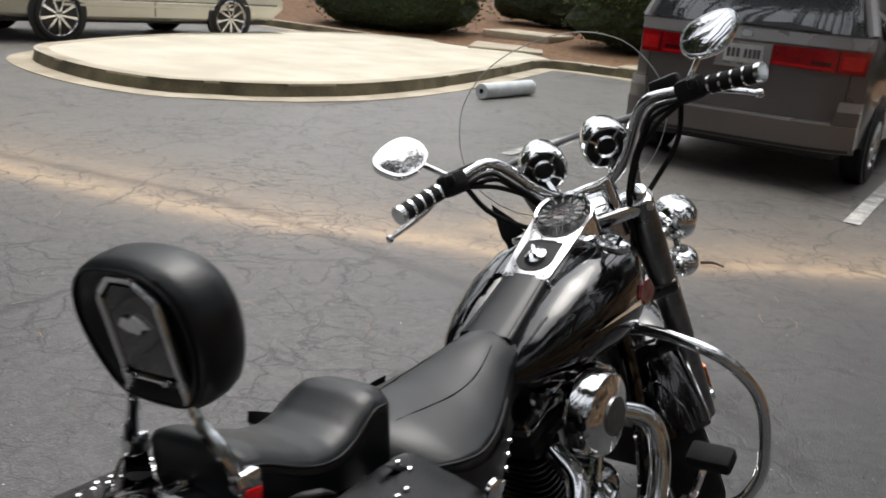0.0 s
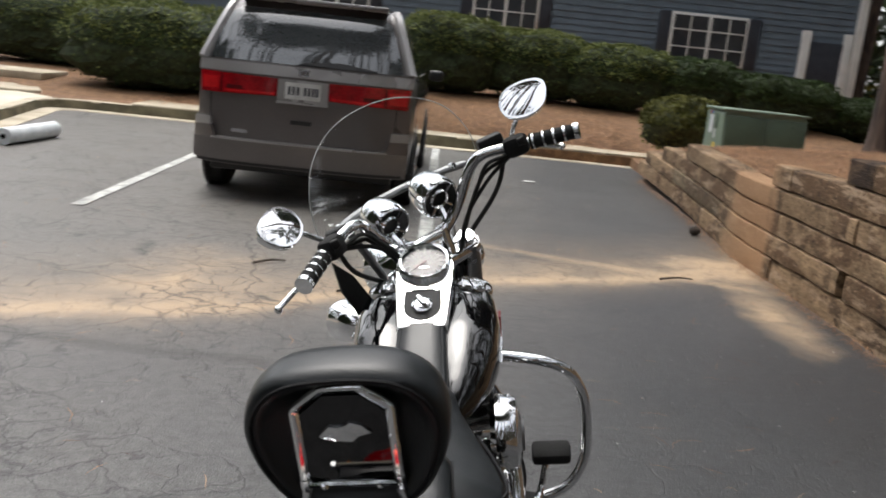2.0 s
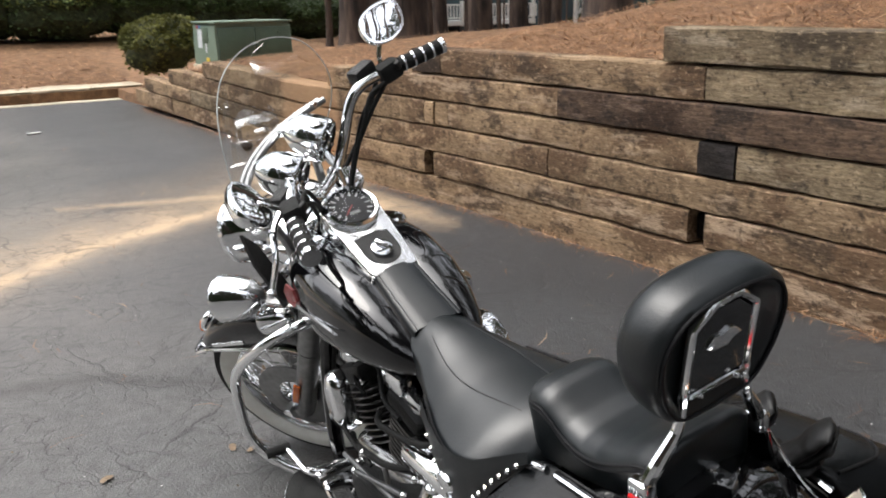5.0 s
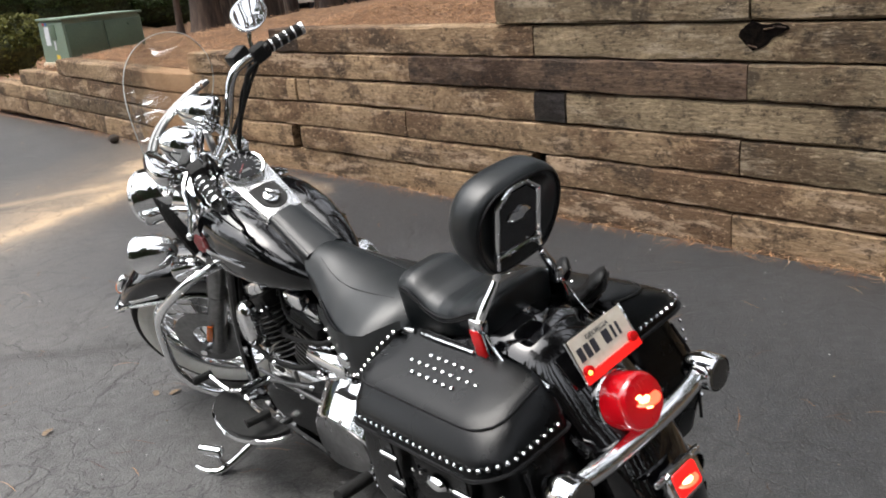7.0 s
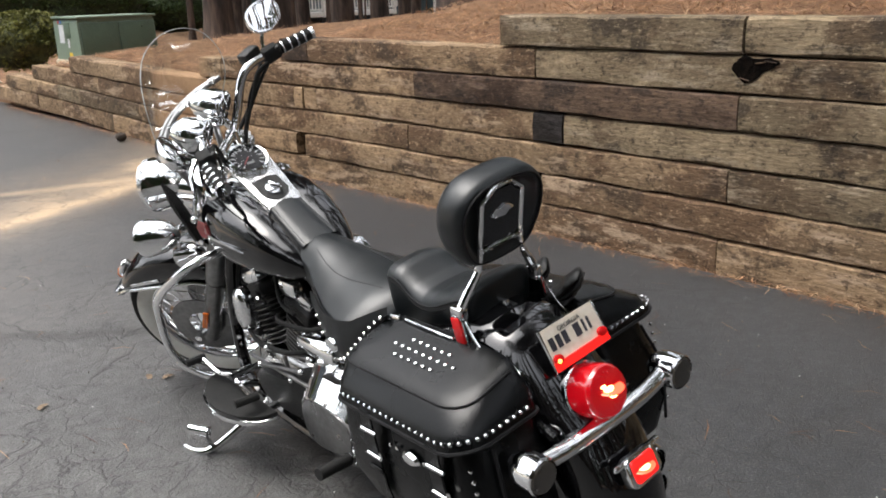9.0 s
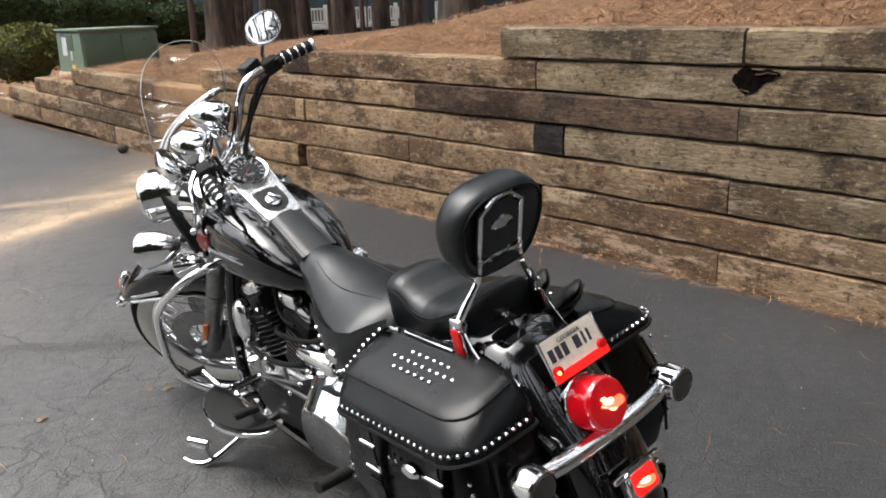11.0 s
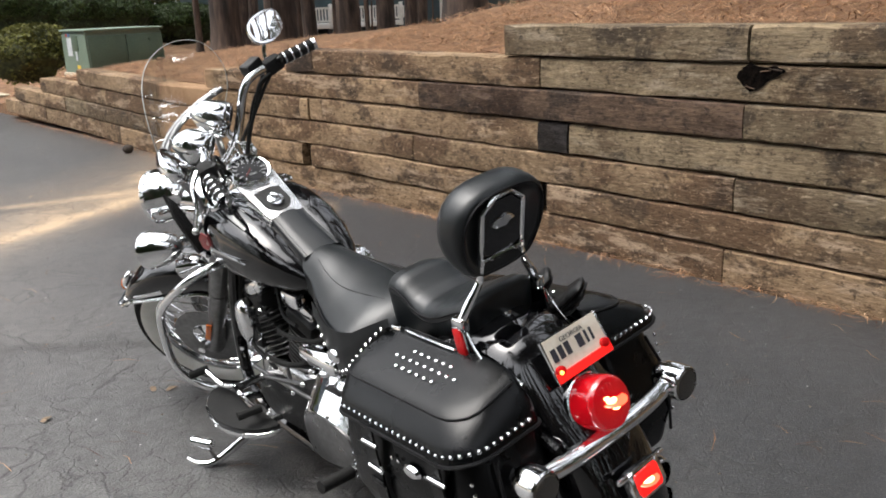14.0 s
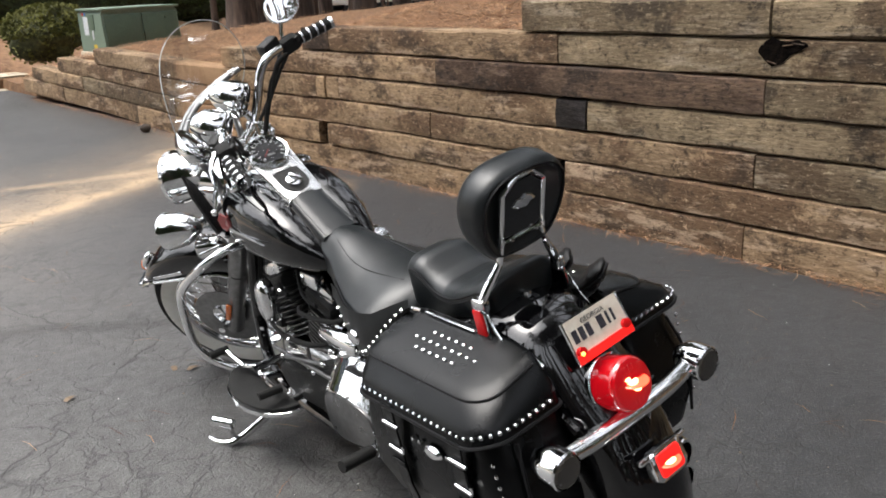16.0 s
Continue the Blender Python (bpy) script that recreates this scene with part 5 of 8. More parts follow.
LENS_LIT = glow("lit part of the red lens", (1.0, 0.12, 0.05), 2.2, (0.6, 0.02, 0.01))
BULB_HOT = glow("lit bulb", (1.0, 0.58, 0.24), 6.0, (0.9, 0.3, 0.1))
TAIL_HOT = glow("tail lamp bulb", (1.0, 0.36, 0.06), 5.0, (0.9, 0.3, 0.1))
DIAL = material("dark instrument dial", (0.012, 0.012, 0.014), None, 5, 0.25)
DIAL_INK = material("white dial print", (0.6, 0.6, 0.6), None, 5, 0.5)
RED_BADGE = material("dark red tank badge", (0.34, 0.08, 0.08), (0.20, 0.04, 0.04), 9, 0.25)
CLEAR = glass("clear acrylic", (0.93, 0.95, 0.95))
DIAL_GLASS = glass("dial glass", (0.95, 0.95, 0.95), sheen=0.5)
RIM_CLEAR = material("acrylic edge", (0.46, 0.49, 0.48), None, 9, 0.15)
MIRROR = material("mirror glass", (0.92, 0.92, 0.92), (0.9, 0.9, 0.9), 3, 0.02, metal=1.0, rough_vary=0.0, fine=0.0)

LEAN_POSE = pose(0.1496, 0, 0, 0, -10, -1.4)
bike = thing("motorcycle", LEAN_POSE, "black touring motorcycle with studded leather bags on its side stand", "motorcycle")

# the front end is turned to the left round the raked steering head
HEAD = Vector((0, 0.29, 0.85))
RAKE = Vector((0, -math.sin(radians(32)), math.cos(radians(32))))
STEER = Matrix.Translation(HEAD) @ Matrix.Rotation(radians(38), 4, RAKE) @ Matrix.Translation(-HEAD)


def fpart(name, bm, mat, parent=None, label="", smooth=35):
    """A part of the turned front end."""
    bm.transform(STEER)
    return part(name, bm, mat, parent or bike, label, smooth)


SIDES = (-1, 1)

# ---- wheels ----
def wheel(centre, r, w, turned):
    c = Vector(centre)
    put = fpart if turned else part
    lay = Matrix.Translation(c) @ Matrix.Rotation(radians(90), 4, "Y")
    tyre = put("tyre", lathe([(r - 0.085, -w * 0.40), (r - 0.05, -w * 0.5), (r - 0.02, -w * 0.46), (r - 0.004, -w * 0.28), (r, 0), (r - 0.004, w * 0.28), (r - 0.02, w * 0.46), (r - 0.05, w * 0.5), (r - 0.085, w * 0.40), (r - 0.085, -w * 0.40)], lay, 56), RUBBER, bike, "black tyre with a whitewall band")
    for s in SIDES:
        put("whitewall", lathe([(r - 0.090, s * w * 0.40), (r - 0.075, s * (w * 0.47 + 0.003)), (r - 0.055, s * (w * 0.5 + 0.003)), (r - 0.042, s * (w * 0.495 + 0.003))], lay, 56), WHITEWALL, tyre, "cream white sidewall ring")
    rim = put("rim", lathe([(r - 0.08, -w * 0.36), (r - 0.07, -w * 0.40), (r - 0.095, -w * 0.38), (r - 0.105, -w * 0.2), (r - 0.11, 0), (r - 0.105, w * 0.2), (r - 0.095, w * 0.38), (r - 0.07, w * 0.40), (r - 0.08, w * 0.36)], lay, 56), CHROME, bike, "chrome wire-spoke rim")
    hub = put("hub", lathe([(0, -0.06), (0.02, -0.06), (0.045, -0.05), (0.045, -0.042), (0.025, -0.035), (0.025, 0.035), (0.045, 0.042), (0.045, 0.05), (0.02, 0.06), (0, 0.06)], lay, 24), CHROME, rim, "chrome hub")
    for k in range(40):
        q = 2 * math.pi * k / 40
        s = -1 if k % 2 else 1
        q2 = q + (0.35 if k % 4 < 2 else -0.35)
        a = c + Vector((s * 0.045, 0.042 * math.cos(q2), 0.042 * math.sin(q2)))
        e = c + Vector((s * 0.012, (r - 0.105) * math.cos(q), (r - 0.105) * math.sin(q)))
        put("spoke", rod(a, e, 0.0022, 5), CHROME, rim)
    for s in SIDES:
        put("brake_disc", lathe([(0.06, s * 0.068), (0.125, s * 0.068), (0.125, s * 0.073), (0.06, s * 0.073), (0.06, s * 0.068)], lay, 36), STEEL, rim, "dark steel brake disc")


FRONT, REAR = (0, 0.65, 0.297), (0, -0.90, 0.297)
wheel(FRONT, 0.297, 0.125, True)
wheel(REAR, 0.297, 0.135, False)


def fender(centre, radius, half, a0, a1, skirt, n=26):
    """A mudguard round a wheel, from a0 to a1 degrees (0 ahead, 90 up), with sides that reach skirt metres inwards."""
    rings = []
    for k in range(n + 1):
        t = k / n
        a = radians(a0 + (a1 - a0) * t)
        d, r = skirt(t), radius(t)
        ring = []
        prof = [(-half * 0.97, -d), (-half, -d * 0.55), (-half * 0.97, -0.028), (-half * 0.78, -0.010), (-half * 0.4, 0.002), (0, 0.006), (half * 0.4, 0.002), (half * 0.78, -0.010), (half * 0.97, -0.028), (half, -d * 0.55), (half * 0.97, -d)]
        inner = [(x * 0.96, o - 0.004) for x, o in reversed(prof)]
        for x, o in prof + inner:
            ring.append((centre[0] + x, centre[1] + (r + o) * math.cos(a), centre[2] + (r + o) * math.sin(a)))
        rings.append(ring)
    return loft(rings)


def front_skirt(t):
    """Straight lower lip ahead of the fork, an even skirt behind it."""
    a = 40 + 134 * t
    return max(0.012, 0.326 - 0.213 / math.sin(radians(a))) if a < 112 else 0.096 - 0.03 * (a - 112) / 62


ff = fpart("front_fender", fender(FRONT, lambda t: 0.326, 0.084, 40, 174, front_skirt, 34), GLOSS, bike, "valanced gloss black front mudguard", 45)
for s in SIDES:
    pts = []
    for k in range(21):
        a = radians(40 + 134 * k / 20)
        d = front_skirt(k / 20)
        pts.append((s * 0.084, FRONT[1] + (0.326 - d) * math.cos(a), FRONT[2] + (0.326 - d) * math.sin(a)))
    fpart("trim", tube(pts, 0.0065, 6, 2), CHROME, ff, "chrome fender trim")
    fpart("script", box(0.003, 0.12, 0.014, (s * 0.0845, 0.755, 0.533), 0.001, turn=Matrix.Rotation(radians(-4), 4, "X")), CHROME, ff, "chrome script on the mudguard")
fpart("fender_tip_lamp", blob(0.020, 0.034, 0.018, (0, 0.896, 0.532), turn=Matrix.Rotation(radians(-50), 4, "X")), AMBER, ff, "small amber and chrome fender lamp")
fpart("lamp_housing", blob(0.026, 0.044, 0.018, (0, 0.880, 0.545), turn=Matrix.Rotation(radians(-48), 4, "X")), CHROME, ff, "chrome lamp housing")
fpart("trim", tube([(x, FRONT[1] + 0.250 - 0.006 * (x / 0.084) ** 2, FRONT[2] + 0.210) for x in np.linspace(-0.084, 0.084, 9)], 0.007, 6, 2), CHROME, ff, "chrome lip of the mudguard")

# ---- fork, lamps, bars ----
for s in SIDES:
    low, mid, top = Vector((s * 0.098, 0.625, 0.27)), Vector((s * 0.098, 0.47, 0.518)), Vector((s * 0.098, 0.225, 0.91))
    fork = fpart("fork_leg", rod(low, mid, 0.030, 16), STEEL, bike, "satin metal lower fork leg")
    fpart("fork_cover", rod(mid + (top - mid) * 0.02, top, 0.033, 18), STEEL, fork, "satin metal fork cover")
    fpart("fork_cap", rod(top, top + RAKE * 0.02, 0.022, 12), CHROME, fork, "chrome cap")
    fpart("side_reflector", box(0.008, 0.020, 0.082, (s * 0.133, 0.578, 0.375), 0.003, turn=Matrix.Rotation(radians(32), 4, "X")), AMBER, fork, "amber side reflector")
    fpart("axle_nut", rod((s * 0.05, 0.65, 0.297), (s * 0.14, 0.65, 0.297), 0.013, 8), CHROME, fork)
fpart("fork_clamp", box(0.25, 0.07, 0.035, (0, 0.235, 0.90), 0.012, turn=Matrix.Rotation(radians(32), 4, "X")), CHROME, bike, "chrome upper fork clamp")
fpart("fork_clamp", box(0.25, 0.08, 0.04, (0, 0.365, 0.69), 0.012, turn=Matrix.Rotation(radians(32), 4, "X")), GLOSS, bike, "black lower fork clamp")

face = Matrix.Rotation(radians(-90), 4, "X")


def bullet(r, length, at):
    """A lamp shell with its lens to the front."""
    m = Matrix.Translation(at) @ Matrix.Rotation(radians(-90), 4, "X")
    return lathe([(0, -length), (r * 0.35, -length * 0.95), (r * 0.72, -length * 0.72), (r * 0.93, -length * 0.4), (r, 0), (r * 1.04, 0.004), (r * 1.04, 0.016), (r * 0.95, 0.018)], m, 28), lathe([(r * 0.95, 0.014), (r * 0.7, 0.022), (0, 0.028)], m, 28)


shell, lens = bullet(0.083, 0.15, (0, 0.525, 0.865))
hl = fpart("headlight", shell, CHROME, bike, "large chrome headlight")
fpart("lens", lens, CLEAR, hl, "clear headlight glass")
fpart("reflector", lathe([(0.078, 0.0), (0.05, -0.03), (0, -0.05)], Matrix.Translation((0, 0.525, 0.865)) @ face, 24), CHROME, hl)
fpart("nacelle", loft([[(x * 1.0, 0.33, 0.80 + z) for x, z in rounded(0.17, 0.16, 0.06)], [(x * 0.8, 0.42, 0.83 + z * 0.9) for x, z in rounded(0.17, 0.16, 0.07)]]), CHROME, hl, "chrome headlight nacelle")
bar = fpart("lamp_bar", tube([(-0.19, 0.45, 0.80), (-0.1, 0.42, 0.775), (0, 0.41, 0.77), (0.1, 0.42, 0.775), (0.19, 0.45, 0.80)], 0.014, 10), CHROME, bike, "chrome passing lamp bar")
for s in SIDES:
    shell, lens = bullet(0.056, 0.105, (s * 0.19, 0.50, 0.805))
    pl = fpart("passing_lamp", shell, CHROME, bike, "chrome bullet passing lamp")
    fpart("lens", lens, CLEAR, pl, "clear lamp glass")
    shell, lens = bullet(0.038, 0.07, (s * 0.165, 0.445, 0.705))
    ts = fpart("turn_signal", shell, CHROME, bike, "chrome front turn signal")
    fpart("lens", lens, AMBER, ts, "amber lens")
    fpart("bracket", rod((s * 0.165, 0.44, 0.72), (s * 0.17, 0.45, 0.79), 0.009, 8), CHROME, ts)

bars = [(0.0, 0.215, 0.965), (0.055, 0.213, 0.968), (0.105, 0.195, 1.01), (0.15, 0.165, 1.075), (0.185, 0.14, 1.10), (0.24, 0.115, 1.093), (0.30, 0.075, 1.082), (0.372, 0.012, 1.07)]
hb = fpart("handlebar", tube([(-x, y, z) for x, y, z in reversed(bars[1:])] + bars, 0.0135, 12, 4), CHROME, bike, "tall chrome handlebar turned to the left")
for s in SIDES:
    fpart("riser", rod((s * 0.045, 0.225, 0.905), (s * 0.045, 0.213, 0.975), 0.018, 12), CHROME, hb, "chrome handlebar riser")
    a, e = Vector((s * 0.292, 0.082, 1.083)), Vector((s * 0.378, 0.006, 1.068))
    grip = fpart("grip", rod(a, e, 0.0185, 16), RUBBER, hb, "black rubber grip with chrome bands")
    for k in range(5):
        p = a + (e - a) * (0.06 + 0.22 * k)
        fpart("band", rod(p, p + (e - a) * (0.045 if k < 4 else 0.10), 0.0200, 16), CHROME, grip, "chrome band")
    fpart("switch_housing", box(0.062, 0.046, 0.05, (s * 0.262, 0.098, 1.088), 0.014, turn=Matrix.Rotation(radians(-s * 38), 4, "Z")), RUBBER, hb, "black switch housing")
    fpart("switch", box(0.02, 0.012, 0.02, (s * 0.262, 0.068, 1.098), 0.004), ENGINE, hb)
    lever = fpart("lever", tube([(s * 0.255, 0.135, 1.088), (s * 0.30, 0.135, 1.075), (s * 0.35, 0.115, 1.05), (s * (0.425 if s < 0 else 0.385), 0.095 + (0 if s < 0 else 0.015), 1.03)], [0.008, 0.007, 0.006, 0.006], 8), CHROME, hb, "chrome hand lever")
    fpart("lever_ball", blob(0.0095, 0.0095, 0.0095, (s * (0.43 if s < 0 else 0.389), 0.094 + (0 if s < 0 else 0.015), 1.028)), CHROME, lever)
    fpart("cable", tube([(s * 0.245, 0.13, 1.08), (s * 0.21, 0.19, 0.99), (s * 0.10, 0.28, 0.88), (s * 0.05, 0.31, 0.78)], 0.006, 8), RUBBER, hb, "black control cable")
    fpart("cable", tube([(s * 0.235, 0.105, 1.07), (s * 0.17, 0.13, 1.04), (s * 0.10, 0.18, 0.97), (s * 0.06, 0.24, 0.86)], 0.005, 8), RUBBER, hb, "black control cable")
    for k_ in range(2):
        fpart("cable", tube([(s * 0.238, 0.100 + 0.010 * k_, 1.076 - 0.006 * k_), (s * 0.180, 0.118 + 0.008 * k_, 1.078 - 0.014 * k_), (s * (0.143 + 0.008 * k_), 0.140 + 0.012 * k_, 1.035), (s * (0.108 + 0.010 * k_), 0.168 + 0.010 * k_, 0.985), (s * (0.075 + 0.010 * k_), 0.205 + 0.010 * k_, 0.915), (s * 0.06, 0.25 + 0.01 * k_, 0.82)], 0.0048, 8), RUBBER, hb, "black control cable along the bar")
    # mirror: a teardrop head on a bent stem
    stem = fpart("mirror_stem", tube([(s * 0.262, 0.115, 1.10), (s * 0.285, 0.118, 1.125), (s * 0.310, 0.112, 1.15)], 0.006, 8), CHROME, hb, "chrome mirror stem")
    outline = curve([(0.064, 0.016, 0), (0.050, 0.042, 0), (0.0, 0.048, 0), (-0.044, 0.034, 0), (-0.060, 0.000, 0), (-0.046, -0.034, 0), (0.0, -0.046, 0), (0.046, -0.028, 0)], 5, True)
    o2 = [(s * p.x, p.y) for p in outline]
    lay = Matrix.Translation((s * (0.330 if s > 0 else 0.342), 0.103, 1.178)) @ pose(0, 0, 0, 58 if s > 0 else 62, 0, -30 if s > 0 else 32) @ Matrix.Rotation(radians(-5 if s > 0 else 20), 4, "Z")
    head = fpart("mirror", loft([[lay @ Vector((x * k, y * k, -h)) for x, y in o2] for k, h in ((0.4, 0.034), (0.8, 0.026), (0.98, 0.012), (1.0, 0.0), (0.97, -0.004), (0.93, -0.004))]), CHROME, hb, "chrome teardrop mirror")
    fpart("mirror_glass", loft([[lay @ Vector((x * k, y * k, 0.0030 + 0.0040 * (1 - k * k))) for x, y in o2] for k in (0.93, 0.8, 0.6, 0.4, 0.2, 0.05)]), MIRROR, head, "slightly domed mirror glass", 80)
fpart("brake_reservoir", box(0.065, 0.042, 0.036, (0.225, 0.145, 1.115), 0.008, turn=Matrix.Rotation(radians(-20), 4, "Z")), ENGINE, hb, "black brake fluid reservoir")
fpart("clutch_bracket", box(0.05, 0.035, 0.03, (-0.225, 0.14, 1.10), 0.008), ENGINE, hb, "black clutch perch")
# chrome loudspeaker pods on the bar, facing the rider
for s in SIDES:
    m = Matrix.Translation((s * 0.073, 0.235, 1.05)) @ Matrix.Rotation(radians(120), 4, "X")
    pod = fpart("speaker_pod", lathe([(0, -0.075), (0.026, -0.07), (0.046, -0.045), (0.054, -0.01), (0.054, 0.022), (0.05, 0.028), (0.046, 0.028)], m, 28), CHROME, bike, "chrome bullet speaker pod")
    fpart("speaker_grille", lathe([(0.046, 0.026), (0.03, 0.020), (0, 0.016)], m, 24), ENGINE, pod, "black speaker grille")
    fpart("speaker_ring", lathe([(0.020, 0.022), (0.024, 0.027), (0.028, 0.022)], m, 20), CHROME, pod, "chrome ring")
    for k in range(4):
        fpart("speaker_spoke", rod(m @ Vector((0.024 * math.cos(k * 1.57 + 0.78), 0.024 * math.sin(k * 1.57 + 0.78), 0.026)), m @ Vector((0.047 * math.cos(k * 1.57 + 0.78), 0.047 * math.sin(k * 1.57 + 0.78), 0.028)), 0.004, 6), CHROME, pod)
    fpart("speaker_clamp", rod((s * 0.073, 0.235, 1.01), (s * 0.065, 0.215, 0.972), 0.012, 8), CHROME, pod)


# ---- windshield ----
def shield_point(x, z):
    return (x, 0.345 - 1.5 * x * x - 0.30 * (z - 1.05), z)


half = [(0.0, 0.935), (0.075, 0.93), (0.145, 0.955), (0.195, 1.0), (0.228, 1.06), (0.235, 1.12), (0.222, 1.18), (0.19, 1.24), (0.135, 1.285), (0.07, 1.31), (0.0, 1.317)]
b, rings = bmesh.new(), []
for x, z in half:
    rings.append([b.verts.new(shield_point(x * k / 8, z)) for k in range(-8, 9)])
skin(b, rings, closed=False)
ws = fpart("windshield", b, CLEAR, bike, "clear acrylic windshield with chrome brace")
ws.visible_shadow = False
edge = [shield_point(x, z) for x, z in half] + [shield_point(-x, z) for x, z in reversed(half[1:-1])]
fpart("edge", tube(edge, 0.0013, 6, 3, loop=True), RIM_CLEAR, ws, "polished acrylic edge")
for dy in (-0.008, 0.008):
    fpart("brace", tube([(x, shield_point(x, 1.085 - 0.25 * x * x)[1] + dy, 1.085 - 0.25 * x * x) for x in np.linspace(-0.205, 0.205, 9)], 0.0085, 8, 2), STEEL, ws, "flat metal brace across the windshield")
for s in SIDES:
    fpart("bracket", tube([(s * 0.15, 0.315, 1.085), (s * 0.13, 0.31, 1.0), (s * 0.105, 0.32, 0.88), (s * 0.10, 0.36, 0.74)], 0.011, 8), STEEL, ws, "windshield upright")
    for k in (0.06, 0.17):
        fpart("screw", rod((s * k, shield_point(k, 1.085)[1] - 0.022, 1.085), (s * k, shield_point(k, 1.085)[1] - 0.01, 1.085), 0.008, 8), CHROME, ws)
low = [(-0.110, 0.385, 0.73), (-0.185, 0.360, 0.76), (-0.222, 0.325, 0.93), (-0.215, 0.315, 1.01), (-0.175, 0.335, 0.95)]
fpart("lower_panel", loft([[(x, y + d, z) for x, y, z in low] for d in (0.005, -0.005)]), ENGINE, ws, "dark lower wind deflector")

# ---- tank and console ----
TANK = [  # y, half width, top, bottom
    (0.275, 0.050, 0.800, 0.735), (0.255, 0.095, 0.842, 0.700), (0.21, 0.138, 0.872, 0.668), (0.14, 0.160, 0.882, 0.648), (0.05, 0.166, 0.866, 0.640), (-0.04, 0.158, 0.834, 0.640), (-0.12, 0.138, 0.790, 0.642), (-0.19, 0.108, 0.745, 0.648), (-0.245, 0.065, 0.700, 0.655)]


def tank_ring(w, top, bot, y, n=32):
    out = []
    for k in range(n):
        q = 2 * math.pi * k / n
        c, s = math.cos(q), math.sin(q)
        px = w * math.copysign(abs(c) ** 0.72, c)
        mid = bot + (top - bot) * 0.42
        pz = mid + (top - mid) * max(0, s) ** 0.5 if s > 0 else mid - (mid - bot) * abs(s) ** 0.8
        if s > 0:
            pz -= 0.032 * math.exp(-(px / 0.052) ** 2)
        out.append((px, y, pz))
    return out


ty = [t[0] for t in TANK]
fine_y = np.linspace(0.275, -0.245, 27)
rings = []
for y in fine_y:
    w, top, bot = (float(np.interp(-y, [-v for v in ty], [t[i] for t in TANK])) for i in (1, 2, 3))
    rings.append(tank_ring(w + 0.004, top, bot, float(y)))
tank = part("fuel_tank", loft(rings), GLOSS, bike, "gloss black teardrop fuel tank", 60)
for s in SIDES:
    m = Matrix.Translation((s * 0.104, 0.130, 0.866)) @ Matrix.Rotation(radians(s * 14), 4, "Y") @ Matrix.Rotation(radians(6), 4, "X")
    cap = part("fuel_cap", lathe([(0.036, -0.006), (0.036, 0.006), (0.031, 0.011), (0.012, 0.013), (0, 0.013)], m, 24), CHROME, tank, "chrome fuel cap")
    badge = [(s * 0.1755, y, z) for y, z in ((0.195, 0.765), (0.17, 0.79), (0.13, 0.785), (0.12, 0.76), (0.145, 0.74), (0.18, 0.742))]
    bm_ = bmesh.new()
    ring_a = [bm_.verts.new((x - s * 0.012, y, z)) for x, y, z in badge]
    ring_b = [bm_.verts.new((x - s * (0.005 + 0.05 * abs(y - 0.14)), y, z)) for x, y, z in badge]
    skin(bm_, [ring_a, ring_b], caps=True)
    part("tank_badge", bm_, RED_BADGE, tank, "dark red emblem with silver flash")
    part("tank_stripe", loft([[(s * (0.1655 + 0.006 * j), 0.12 - 0.19 * k, 0.752 - 0.012 * k + dz * (1 - k)) for k in (0, 0.5, 1)] for j in (0, 1) for dz in ((-0.006, 0.006) if j == 0 else (0.006, -0.006))], closed=False, caps=False), CHROME, tank, "thin silver flash beside the emblem")
# console: a chrome plate that rises towards the speedometer
SLOPE = math.atan(0.105 / 0.165)
CON = Matrix.Translation((0, 0.0, 0.853)) @ Matrix.Rotation(SLOPE * 0.94, 4, "X")
out_ = [(-0.052, -0.066), (0.052, -0.066), (0.056, -0.05), (0.066, 0.11)] + [(0.067 * math.cos(q), 0.132 + 0.067 * math.sin(q)) for q in np.linspace(0.0, math.pi, 15)] + [(-0.066, 0.11), (-0.056, -0.05)]
con = part("console", plate(out_, 0.016, CON, 0.004), CONSOLE, bike, "chrome tank console")
part("console_skirt", loft([[CON @ Vector((x, y, -0.006)) for x, y in out_], [CON @ Vector((x * 1.02, y * 0.98, -0.045)) for x, y in out_]], caps=False), CHROME, con, "chrome side of the console")
sp = CON @ Matrix.Translation((0, 0.13, 0.008))
dial = part("speedometer", lathe([(0.062, 0), (0.063, 0.012), (0.058, 0.018), (0.053, 0.016), (0.052, 0.008)], sp, 40), CHROME, con, "round speedometer with chrome bezel")
part("dial_face", lathe([(0.052, 0.008), (0, 0.008)], sp, 32), DIAL, dial, "dark dial", 0)
for k in range(13):
    q = radians(225 - 270 * k / 12)
    part("tick", box(0.012, 0.0025, 0.0008, (0.042, 0, 0.0092)), DIAL_INK, dial).matrix_local = sp @ Matrix.Rotation(q, 4, "Z")
part("needle", box(0.036, 0.0022, 0.001, (0.012, 0, 0.0105)), RED_BADGE, dial, "needle").matrix_local = sp @ Matrix.Rotation(radians(222), 4, "Z")
part("odometer", box(0.024, 0.008, 0.0008, (0, -0.018, 0.0092)), STEEL, dial, "small counter window").matrix_local = sp
part("dial_glass", lathe([(0.053, 0.015), (0.03, 0.017), (0, 0.018)], sp, 32), DIAL_GLASS, dial, "dial glass")
